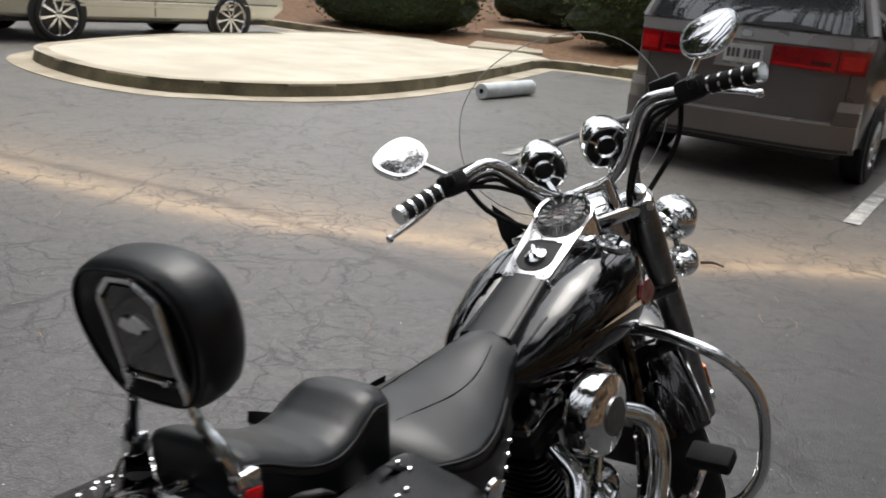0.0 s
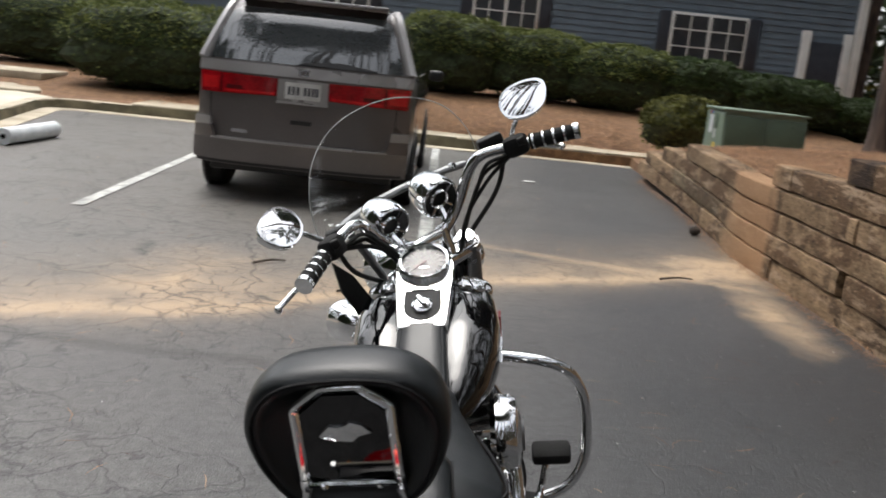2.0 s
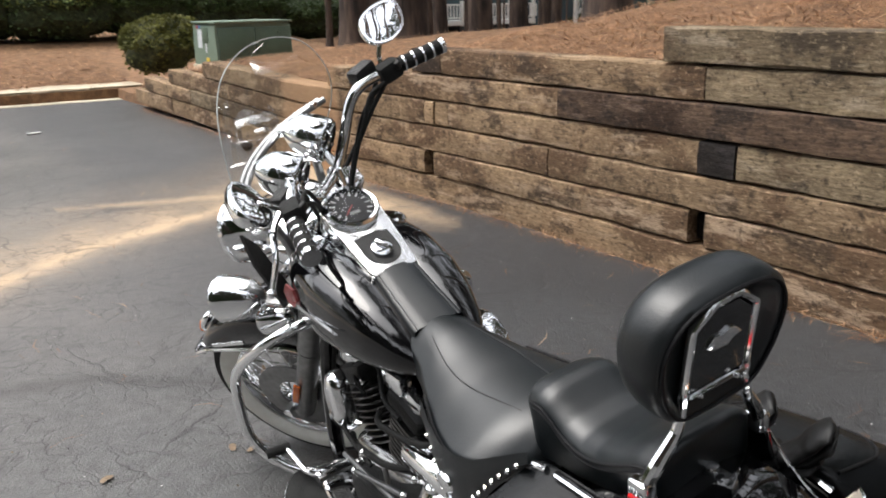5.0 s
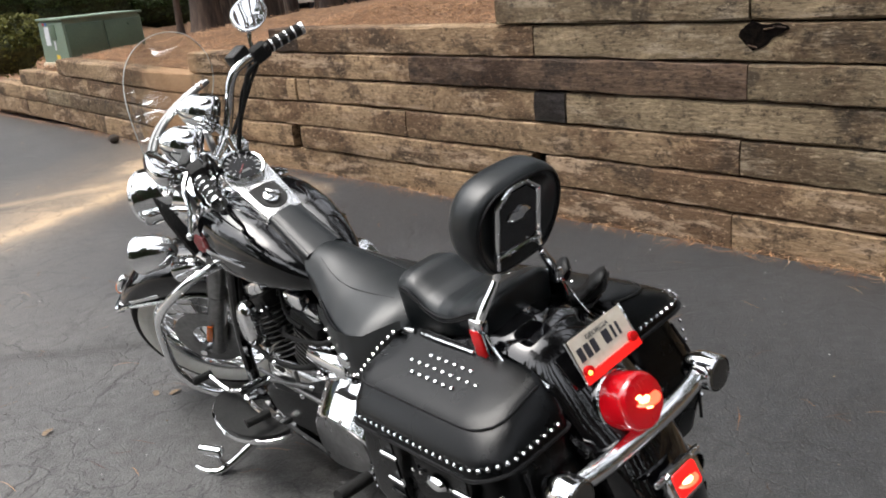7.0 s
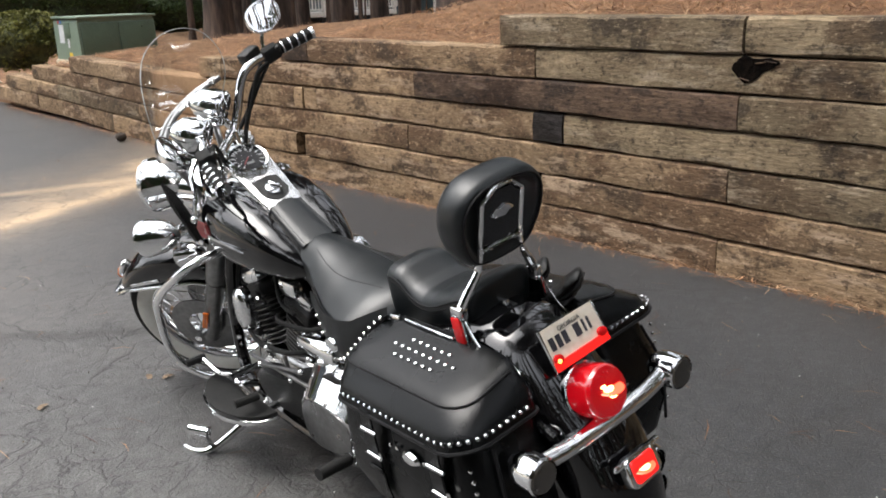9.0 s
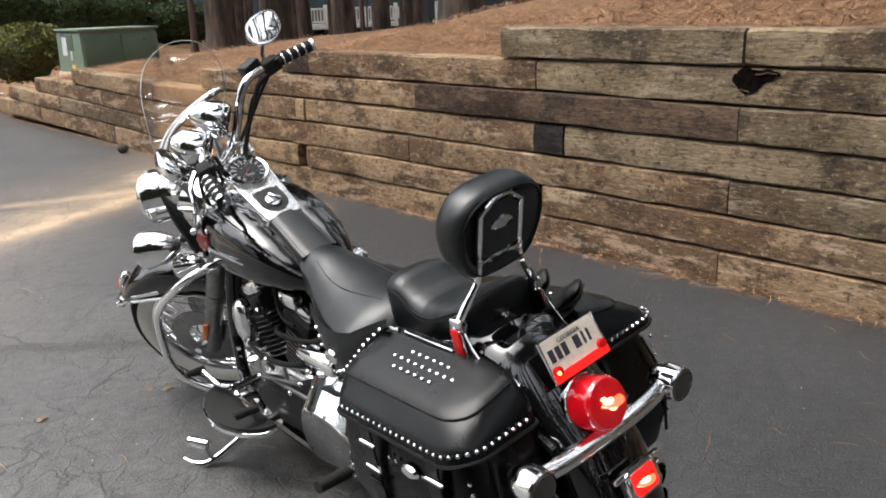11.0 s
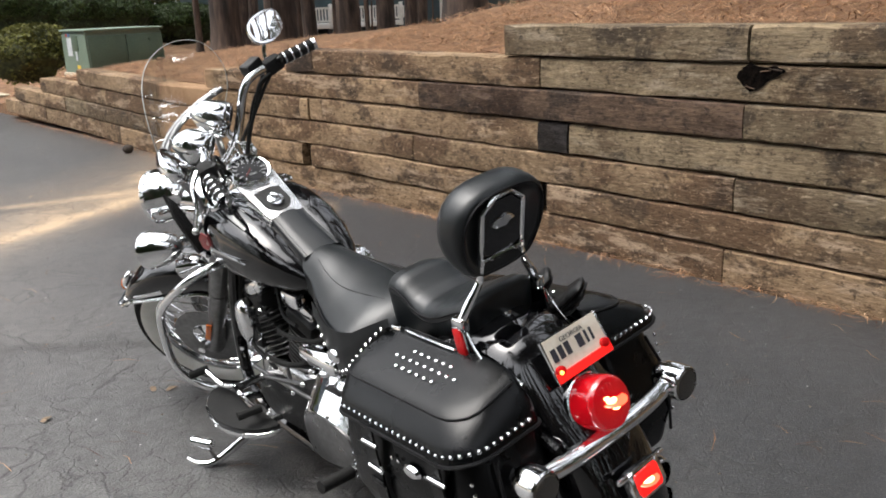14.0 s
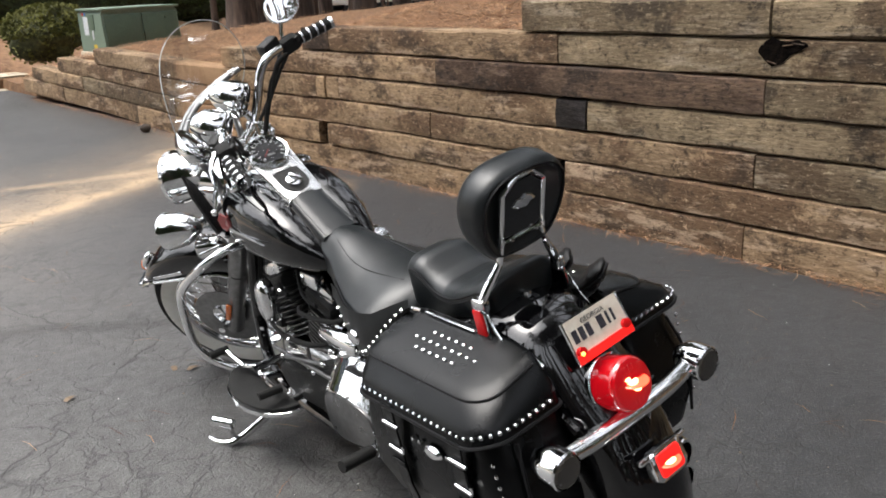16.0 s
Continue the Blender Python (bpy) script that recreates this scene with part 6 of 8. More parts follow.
part("inset", plate([(-0.041, 0.044), (-0.042, -0.004)] + [(0.042 * math.cos(q), -0.006 + 0.040 * math.sin(q)) for q in np.linspace(math.pi, 2 * math.pi, 11)] + [(0.042, -0.004), (0.041, 0.044)], 0.002, CON @ Matrix.Translation((0, 0.0, 0.009))), ENGINE, con, "black inset round the switch", 0)
part("ignition_switch", lathe([(0.024, 0.008), (0.023, 0.016), (0.016, 0.020), (0.010, 0.021), (0, 0.021)], CON @ Matrix.Translation((0, -0.004, 0)), 24), CHROME, con, "chrome ignition switch")
part("switch_lever", box(0.010, 0.034, 0.012, (0, 0, 0), 0.003), CHROME, con).matrix_local = CON @ Matrix.Translation((0, -0.004, 0.026)) @ Matrix.Rotation(0.6, 4, "Z")
part("warning_lamp", box(0.05, 0.005, 0.003, (0, 0.045, 0.0095)), ENGINE, con).matrix_local = CON
part("console_end", box(0.110, 0.012, 0.028, (0, -0.062, -0.010), 0.004), CHROME, con, "chrome end cap").matrix_local = CON
# leather strap over the tank behind the console
rows_ = []
for k in range(9):
    t = k / 8
    y = -0.052 - 0.15 * t
    z = float(np.interp(-y, [0.052, 0.12, 0.21], [0.822, 0.783, 0.735]))
    rows_.append([(x * (0.052 + 0.008 * t) / 0.052, y, z + 0.006 - 1.6 * x * x + h) for x, h in ((-0.052, -0.014), (-0.0515, 0.000), (-0.048, 0.0035), (-0.044, 0.0045), (-0.0425, 0.003), (-0.041, 0.0045), (-0.02, 0.005), (0.0, 0.005), (0.02, 0.005), (0.041, 0.0045), (0.0425, 0.003), (0.044, 0.0045), (0.048, 0.0035), (0.0515, 0.000), (0.052, -0.014))])
part("tank_strap", loft(rows_, closed=False, caps=False), LEATHER, bike, "black leather tank strap", 50)

# ---- seats ----
def seat_body(stations, n=26, flare=0.90):
    """Lofts (y, half width, crown height, edge height, bottom) into a padded seat."""
    ys = [s[0] for s in stations]
    fine_ = np.linspace(ys[0], ys[-1], 401)
    table = []
    for i in (1, 2, 3, 4):
        v = np.interp(-fine_, [-y for y in ys], [s[i] for s in stations])
        reach = max(2, int(0.011 / abs(fine_[1] - fine_[0])))
        kern = np.hanning(2 * reach + 3)[1:-1]
        pad_ = len(kern) // 2
        table.append(np.convolve(np.pad(v, pad_, mode="reflect", reflect_type="odd"), kern / kern.sum(), "valid"))
    rings = []
    for y in np.linspace(ys[0], ys[-1], n):
        w, top, edge, bot = (float(np.interp(-y, -fine_, v)) for v in table)
        pts = []
        for k in range(19):
            u = math.sin(math.pi / 2 * (-1 + k / 9)) * 0.97
            z = edge + (top - edge) * (1 - abs(u) ** 2.2)
            pts.append((w * u, float(y), z))
        low = edge - bot
        side = [(1.0, edge - 0.004), (1.02, edge - 0.012), (1.03, edge - 0.026), (1.03 + 0.12 * max(0, flare - 1), edge * 0.4 + bot * 0.6), (flare, bot)]
        pts += [(w * m_, float(y), z) for m_, z in side] + [(-w * m_, float(y), z) for m_, z in reversed(side)]
        rings.append(pts)
    return loft(rings)


rider = part("rider_seat", seat_body([(-0.125, 0.045, 0.738, 0.722, 0.68), (-0.145, 0.062, 0.752, 0.726, 0.66), (-0.20, 0.074, 0.754, 0.722, 0.64), (-0.25, 0.086, 0.748, 0.704, 0.62), (-0.32, 0.120, 0.728, 0.676, 0.605), (-0.40, 0.154, 0.712, 0.657, 0.60), (-0.47, 0.172, 0.707, 0.650, 0.60), (-0.52, 0.168, 0.706, 0.652, 0.605), (-0.56, 0.140, 0.700, 0.650, 0.61), (-0.60, 0.090, 0.680, 0.640, 0.61)], 34), LEATHER, bike, "broad black leather rider seat", 60)
RIDER_Y = [0.20, 0.25, 0.32, 0.40, 0.47, 0.52, 0.56]


def rider_z(x, y):
    """Height of the rider seat's skin at (x, y)."""
    w, top, edge = (float(np.interp(-y, RIDER_Y, v)) for v in ([0.074, 0.086, 0.120, 0.154, 0.172, 0.168, 0.140], [0.754, 0.748, 0.728, 0.712, 0.707, 0.706, 0.700], [0.722, 0.704, 0.676, 0.657, 0.650, 0.652, 0.650]))
    return edge + (top - edge) * (1 - min(1.0, abs(x) / w) ** 2.2)


SKIRT_Y = [0.34, 0.40, 0.45, 0.50, 0.55, 0.60, 0.665]
skirt_x = lambda y: float(np.interp(-y, SKIRT_Y, [0.140, 0.163, 0.176, 0.179, 0.173, 0.162, 0.140]))
skirt_top = lambda y: float(np.interp(-y, SKIRT_Y, [0.672, 0.655, 0.648, 0.650, 0.660, 0.685, 0.715]))
skirt_low = lambda y: float(np.interp(-y, SKIRT_Y, [0.630, 0.575, 0.527, 0.542, 0.590, 0.642, 0.700]))
for s in SIDES:
    part("piping", tube([(s * 0.122, -0.32, 0.678), (s * 0.156, -0.40, 0.659), (s * 0.174, -0.47, 0.652), (s * 0.170, -0.52, 0.654), (s * 0.142, -0.56, 0.652)], 0.0030, 6, 4), PIPING, rider, "stitched piping")
    part("seam", tube([(s * 0.040, -0.24, rider_z(0.040, -0.24)), (s * 0.058, -0.30, rider_z(0.058, -0.30)), (s * 0.068, -0.36, rider_z(0.068, -0.36)), (s * 0.066, -0.42, rider_z(0.066, -0.42)), (s * 0.058, -0.48, rider_z(0.058, -0.48)), (s * 0.050, -0.53, rider_z(0.050, -0.53))], 0.0013, 5, 4), PIPING, rider)
    # valance below the seat with a line of studs
    lift_ = 0.012 if s < 0 else -0.014
    ys_ = np.linspace(-0.335, -0.668, 24)
    sk = part("seat_skirt", loft([[(s * (skirt_x(y) + k * 0.006 - 0.012 * (k > 0.9)), float(y), skirt_top(y) + lift_ + (skirt_low(y) - skirt_top(y) - lift_) * k) for y in ys_] for k in (0, 0.3, 0.7, 0.92, 1.0)], closed=False, caps=False), LEATHER, bike, "studded leather seat valance", 50)
    for k in range(17):
        y = -0.362 - 0.0178 * k
        part("stud", lathe([(0.0050, 0), (0.0042, 0.003), (0, 0.0042)], Matrix.Translation((s * (skirt_x(y) + 0.004), y, skirt_low(y) + 0.014)) @ Matrix.Rotation(radians(s * 90), 4, "Y"), 8), CHROME, sk)
    part("concho", lathe([(0.026, 0), (0.022, 0.006), (0, 0.010)], Matrix.Translation((s * 0.180, -0.455, 0.583)) @ Matrix.Rotation(radians(s * 90), 4, "Y") @ Matrix.Diagonal((0.75, 1, 1, 1)), 20), CHROME, sk, "oval chrome concho")
PIL_Y = [0.600, 0.615, 0.635, 0.655, 0.68, 0.715, 0.755, 0.80, 0.85, 0.90]
pil_top = lambda y: float(np.interp(-y, PIL_Y, [0.779, 0.782, 0.777, 0.764, 0.750, 0.742, 0.747, 0.764, 0.788, 0.800]))
pil_w = lambda y: float(np.interp(-y, PIL_Y, [0.078, 0.079, 0.080, 0.081, 0.083, 0.086, 0.090, 0.094, 0.094, 0.090]))
pil_low = lambda y: float(np.interp(-y, [0.56, 0.70, 0.82, 0.90], [0.642, 0.660, 0.690, 0.705]))
rings = []
for y, grow in [(-0.566 - 0.034 * (1 - math.cos(a)), math.sin(a) ** 0.7) for a in [0.5 * math.pi * k / 9 for k in range(1, 9)]] + [(float(y), 1.0) for y in np.linspace(-0.602, -0.875, 44)] + [(-0.875 - 0.020 * math.sin(a), math.cos(a) ** 0.5) for a in (0.4, 0.8, 1.1, 1.35)]:
    yy = min(-0.600, y)
    w, top, bot = pil_w(yy), pil_top(yy), pil_low(yy) + 0.002
    up_ = 0.030
    cz = top - up_
    ring = []
    for k in range(37):
        u = math.cos(math.pi * k / 36)
        ring.append((0.003 + w * u * (1.16 if u > 0 else 1.0) * grow, y, cz + (up_ * (1 - abs(u) ** 4.5) ** 0.55 + 0.003 * (1 - u * u)) * grow))
    for f, m_ in ((0.12, 0.985), (0.3, 0.975), (0.75, 0.95), (1.0, 0.88), (1.0, 0.4)):
        ring.append((0.003 - w * m_ * grow, y, cz + (bot - cz) * f * (0.4 + 0.6 * grow)))
    for f, m_ in ((1.0, 0.4), (1.0, 0.88), (0.75, 0.95), (0.3, 0.975), (0.12, 0.985)):
        ring.append((0.003 + w * 1.16 * m_ * grow, y, cz + (bot - cz) * f * (0.4 + 0.6 * grow)))
    rings.append(ring)
pillion = part("pillion_seat", loft(rings), LEATHER, bike, "black leather pillion seat with raised front roll and scooped top", 60)
for s in SIDES:
    for drop, r_ in ((0.020, 0.0024), (0.031, 0.0016)):
        part("piping", tube([(0.003 + s * (pil_w(y) * (1.16 if s > 0 else 1.0) * (1.0 if drop < 0.025 else 0.99) + 0.0006), y, pil_top(y) - drop) for y in (-0.603, -0.625, -0.650, -0.680, -0.715, -0.755, -0.80, -0.85, -0.873)], r_, 6, 4), PIPING, pillion, "stitched piping")

# ---- backrest ----
TILT_BACK = Matrix.Translation((0, -0.885, 0.955)) @ Matrix.Rotation(radians(13), 4, "X")
shape = curve([(-0.050, 0.097, 0), (0.050, 0.097, 0), (0.104, 0.071, 0), (0.125, 0.022, 0), (0.113, -0.040, 0), (0.079, -0.090, 0), (0.03, -0.100, 0), (-0.03, -0.100, 0), (-0.079, -0.090, 0), (-0.113, -0.040, 0), (-0.125, 0.022, 0), (-0.104, 0.071, 0)], 4, True)
rings = []
for k, d in ((0.3, -0.040), (0.74, -0.041), (0.80, -0.051), (0.90, -0.056), (0.97, -0.050), (1.0, -0.034), (1.0, -0.006), (0.965, 0.012), (0.88, 0.024), (0.66, 0.033), (0.3, 0.037)):
    rings.append([TILT_BACK @ Vector((p.x * k, d, p.y * k)) for p in shape])
pad = part("backrest", loft(rings), LEATHER, bike, "padded black leather backrest", 60)
part("piping", tube([TILT_BACK @ Vector((p.x * 0.90, -0.0565, p.y * 0.90)) for p in shape[::2]], 0.0028, 6, 2, loop=True), PIPING, pad)
insert = TILT_BACK @ Matrix.Translation((0, -0.0485, 0))
frame_pts = [(-0.058, 0, -0.075), (-0.058, 0, 0.045), (-0.0565, 0, 0.050), (-0.024, 0, 0.0745), (-0.019, 0, 0.0765), (0.019, 0, 0.0765), (0.024, 0, 0.0745), (0.0565, 0, 0.050), (0.058, 0, 0.045), (0.058, 0, -0.075)]
ins = part("sissy_bar_frame", tube([insert @ Vector(p) for p in frame_pts], 0.0066, 10, 1), CHROME, bike, "chrome sissy bar insert")
part("panel", plate([(-0.053, -0.044)] + [(0.053 * x, -0.044 - 0.012 * math.sqrt(max(0, 1 - x * x))) for x in np.linspace(-0.9, 0.9, 9)] + [(0.053, -0.044), (0.053, 0.040), (0.022, 0.066), (-0.022, 0.066), (-0.053, 0.040)], 0.004, insert @ Matrix.Rotation(radians(90), 4, "X")), GLOSS, ins, "gloss black insert panel", 20)
wing = [(-0.032, -0.002), (-0.018, 0.012), (-0.004, 0.008), (0.006, 0.016), (0.020, 0.012), (0.033, 0.000), (0.016, -0.002), (0.008, -0.012), (-0.004, -0.008), (-0.016, -0.010)]
part("emblem", plate(wing, 0.004, insert @ Matrix.Translation((0, -0.004, 0.014)) @ Matrix.Rotation(radians(90), 4, "X"), 0.001), CHROME, ins, "small chrome emblem")
part("crossbar", tube([insert @ Vector((-0.058, -0.002, -0.060)), insert @ Vector((0.058, -0.002, -0.060))], 0.0052, 8, 1), CHROME, ins)
for s in SIDES:
    part("clamp", tube([insert @ Vector((s * 0.058, 0, -0.068)), insert @ Vector((s * 0.058, 0, -0.052))], 0.0080, 10, 1), CHROME, ins, "chrome clamp")
    part("bolt", blob(0.005, 0.005, 0.005, insert @ Vector((s * 0.034, -0.008, -0.060)), sub=1), CHROME, ins)
    up = part("sissy_bar_upright", tube([insert @ Vector((s * 0.058, 0, -0.070)), (s * 0.061, -0.916, 0.862), (s * 0.068, -0.912, 0.838), (s * 0.094, -0.902, 0.800), (s * 0.112, -0.893, 0.768)], [0.0066, 0.0068, 0.008, 0.0105, 0.0105], 10, 4), CHROME, bike, "chrome sissy bar upright")
    part("socket", box(0.024, 0.034, 0.030, (s * 0.113, -0.888, 0.762), 0.005), CHROME, up, "chrome docking bracket")
    part("side_plate", loft([[(s * x, -0.872, 0.748), (s * x, -0.905, 0.748), (s * (x + 0.002), -0.93, 0.66), (s * (x + 0.002), -0.862, 0.62)] for x in (0.109, 0.116)]), GLOSS, up, "black side plate")
    part("plate_edge", tube([(s * 0.117, -0.908, 0.748), (s * 0.119, -0.930, 0.715), (s * 0.119, -0.958, 0.686), (s * 0.119, -0.985, 0.668)], 0.0028, 6, 4), CHROME, up, "bright edge of the side plate")
    part("side_reflector", box(0.008, 0.028, 0.066, (s * 0.123, -0.890, 0.722), 0.003, turn=Matrix.Rotation(radians(-9), 4, "X")), RED_FILM, up, "red side reflector")
    part("reflector_frame", box(0.006, 0.034, 0.074, (s * 0.119, -0.890, 0.722), 0.003, turn=Matrix.Rotation(radians(-9), 4, "X")), CHROME, up, "chrome reflector frame")

# ---- rear fender, plate, lamps ----
rf = part("rear_fender", fender((0, -0.90, 0.297), lambda t: float(np.interp(t, [0, 0.20, 0.29, 0.38, 0.46, 0.62, 1.0], [0.400, 0.437, 0.430, 0.390, 0.362, 0.345, 0.338])), 0.104, 60, 206, lambda t: 0.19 - 0.08 * t, 36), GLOSS, bike, "gloss black rear mudguard", 45)
for s in SIDES:
    part("fender_strut", tube([(s * 0.112, -0.62, 0.585), (s * 0.114, -0.80, 0.622), (s * 0.114, -1.0, 0.60), (s * 0.112, -1.12, 0.545)], 0.012, 8), GLOSS, rf, "black mudguard strut")
part("seat_bolt", lathe([(0.011, 0), (0.010, 0.006), (0, 0.008)], Matrix.Translation((0.006, -0.900, 0.738)), 12), CHROME, rf, "chrome seat bolt")
part("seat_strap", box(0.026, 0.05, 0.004, (0.004, -0.903, 0.7365), 0.001, turn=Matrix.Rotation(radians(5), 4, "X")), LEATHER, rf, "black mounting tab")
PLATE = Matrix.Translation((0.012, -1.083, 0.712)) @ pose(0, 0, 0, 62, 0, 0) @ Matrix.Diagonal((0.92, 0.80, 0.9, 1))
lic = part("licence_plate", plate(rounded(0.168, 0.094, 0.008), 0.003, PLATE), PLATE_WHITE, bike, "cream licence plate with dark characters", 20)
for x, w in ((-0.066, 0.015), (-0.045, 0.015), (-0.024, 0.015), (0.015, 0.019), (0.037, 0.007), (0.053, 0.007)):
    part("character_bar", plate([(x - w / 2, -0.016), (x + w / 2, -0.016), (x + w / 2, 0.017), (x - w / 2, 0.017)], 0.001, PLATE @ Matrix.Translation((0, 0.003, 0.0022))), PLATE_INK, lic, "", 0)
tc = bpy.data.curves.new("state_name", "FONT")
tc.body, tc.size, tc.align_x, tc.extrude = "GEORGIA", 0.017, "CENTER", 0.0004
tmp = new("state_name", tc)
me = bpy.data.meshes.new_from_object(tmp.evaluated_get(bpy.context.evaluated_depsgraph_get()))
bpy.data.objects.remove(tmp)
me.materials.append(PLATE_INK)
word = new("state_name", me)
word.parent = lic
word.matrix_local = PLATE @ Matrix.Translation((0, 0.025, 0.0024))
part("plate_frame", tube([PLATE @ Vector((x, y, 0)) for x, y in ((-0.086, 0.049), (-0.088, -0.06), (0.088, -0.06), (0.086, 0.049))], 0.004, 6, 1), CHROME, lic, "chrome plate frame")
part("red_strip", plate([(-0.086, -0.062), (0.086, -0.062), (0.086, -0.040), (-0.086, -0.040)], 0.008, PLATE @ Matrix.Translation((0, 0, 0.003))), TAIL_RED, lic, "lit red light strip under the plate", 20)
for s, mt in ((-1, TAIL_HOT), (1, RED_FILM)):
    part("plate_lamp", lathe([(0.013, 0), (0.012, 0.008), (0, 0.012)], PLATE @ Matrix.Translation((s * 0.072, -0.034, 0.003)), 14), RED_FILM, lic, "small round red plate lamp")
part("plate_bulb", lathe([(0.006, 0), (0, 0.006)], PLATE @ Matrix.Translation((-0.076, -0.038, 0.013)), 8), TAIL_HOT, lic, "glowing bulb")
part("plate_bracket", box(0.12, 0.02, 0.09, (0, -1.075, 0.70), 0.004, turn=Matrix.Rotation(radians(-28), 4, "X")), GLOSS, lic)
# tail lamp: a ribbed red drum in a chrome ring
TL = Matrix.Translation((0, -1.128, 0.600)) @ Matrix.Rotation(radians(72), 4, "X")
tl = part("tail_lamp", lathe([(0.050, -0.055), (0.060, -0.03), (0.061, -0.014), (0.058, -0.012)], TL, 32), CHROME, bike, "round tail lamp in chrome housing")
part("lens", lathe([(0.0560, -0.013), (0.0560, 0.034), (0.0548, 0.042), (0.050, 0.048), (0.044, 0.0495), (0.022, 0.0515), (0, 0.052)], TL, 36), LENS_RED, tl, "glossy red tail lamp lens")
for k in range(7):
    part("lens_flute", box(0.003, 0.085 - 0.008 * abs(k - 3), 0.002, (0, 0, 0), 0.0008, 1), LENS_RED, tl).matrix_local = TL @ Matrix.Translation((-0.033 + 0.011 * k, 0, 0.0505 - 0.0006 * (k - 3) ** 2))
part("glow_spot", blob(0.030, 0.026, 0.003, TL @ Vector((0.004, 0.004, 0.0505)), sub=3), LENS_LIT, tl, "brightly lit middle of the lens")
for x, y, r in ((-0.004, 0.008, 0.0115), (0.014, 0.002, 0.0100), (0.003, -0.010, 0.0080), (0.024, -0.008, 0.0055), (-0.014, 0.016, 0.0060)):
    part("bulb", blob(r * 1.3, r, 0.0025, TL @ Vector((x, y, 0.0525)), turn=Matrix.Rotation(0.5, 4, "Z")), BULB_HOT, tl, "glowing filament spot")
# rear signal bar
sb = part("rear_lamp_bar", tube([(-0.215, -1.150, 0.548), (-0.10, -1.165, 0.545), (0.10, -1.165, 0.545), (0.215, -1.150, 0.548)], 0.019, 14, 4), CHROME, bike, "chrome rear turn signal bar")
for s in SIDES:
    m = Matrix.Translation((s * 0.218, -1.155, 0.548)) @ Matrix.Rotation(radians(90), 4, "X")
    cup = part("turn_signal", lathe([(0, -0.045), (0.024, -0.04), (0.036, -0.02), (0.039, 0.0), (0.039, 0.030), (0.036, 0.034)], m, 28), CHROME, sb, "chrome turn signal cup")
    part("lens", lathe([(0.036, 0.031), (0.031, 0.036), (0, 0.039)], m, 24), SMOKE, cup, "smoked turn signal lens")
    part("screw", blob(0.003, 0.002, 0.003, m @ Vector((s * 0.026, -0.01, 0.038)), sub=1), STEEL, cup)
LR = Matrix.Translation((0, -1.235, 0.462)) @ pose(0, 0, 0, 68, 0, 0)
fl = part("fender_tip_lamp", plate(rounded(0.092, 0.062, 0.012), 0.022, LR, 0.004), CHROME, bike, "small lit red lamp at the mudguard tip")
part("lens", plate(rounded(0.066, 0.048, 0.006), 0.010, LR @ Matrix.Translation((0, 0, 0.010)), 0.002), TAIL_RED, fl, "lit red lens")
part("bulb", blob(0.017, 0.012, 0.003, LR @ Vector((-0.004, 0.000, 0.015))), BULB_HOT, fl, "glowing bulb")
part("glow_spot", blob(0.027, 0.019, 0.002, LR @ Vector((-0.003, 0.000, 0.0145)), sub=3), LENS_LIT, fl, "brightly lit middle of the small lens")
part("wing", box(0.14, 0.012, 0.012, (0, 0, 0), 0.004), CHROME, fl, "chrome mount").matrix_local = LR @ Matrix.Translation((0, 0.026, 0.002))


# ---- saddlebags ----
STUD_ME = None


def stud(p, normal, parent):
    """A domed chrome stud; all of them share one mesh."""
    global STUD_ME
    if STUD_ME is None:
        o = finish(lathe([(0.0049, -0.001), (0.0045, 0.0022), (0.0028, 0.0036), (0, 0.0042)], None, 10), "stud", CHROME)
        STUD_ME = o.data
        bpy.data.objects.remove(o)
    ob = new("stud", STUD_ME)
    ob.parent = parent
    ob.matrix_local = Matrix.Translation(p) @ Vector(normal).to_track_quat("Z", "Y").to_matrix().to_4x4()
    return ob


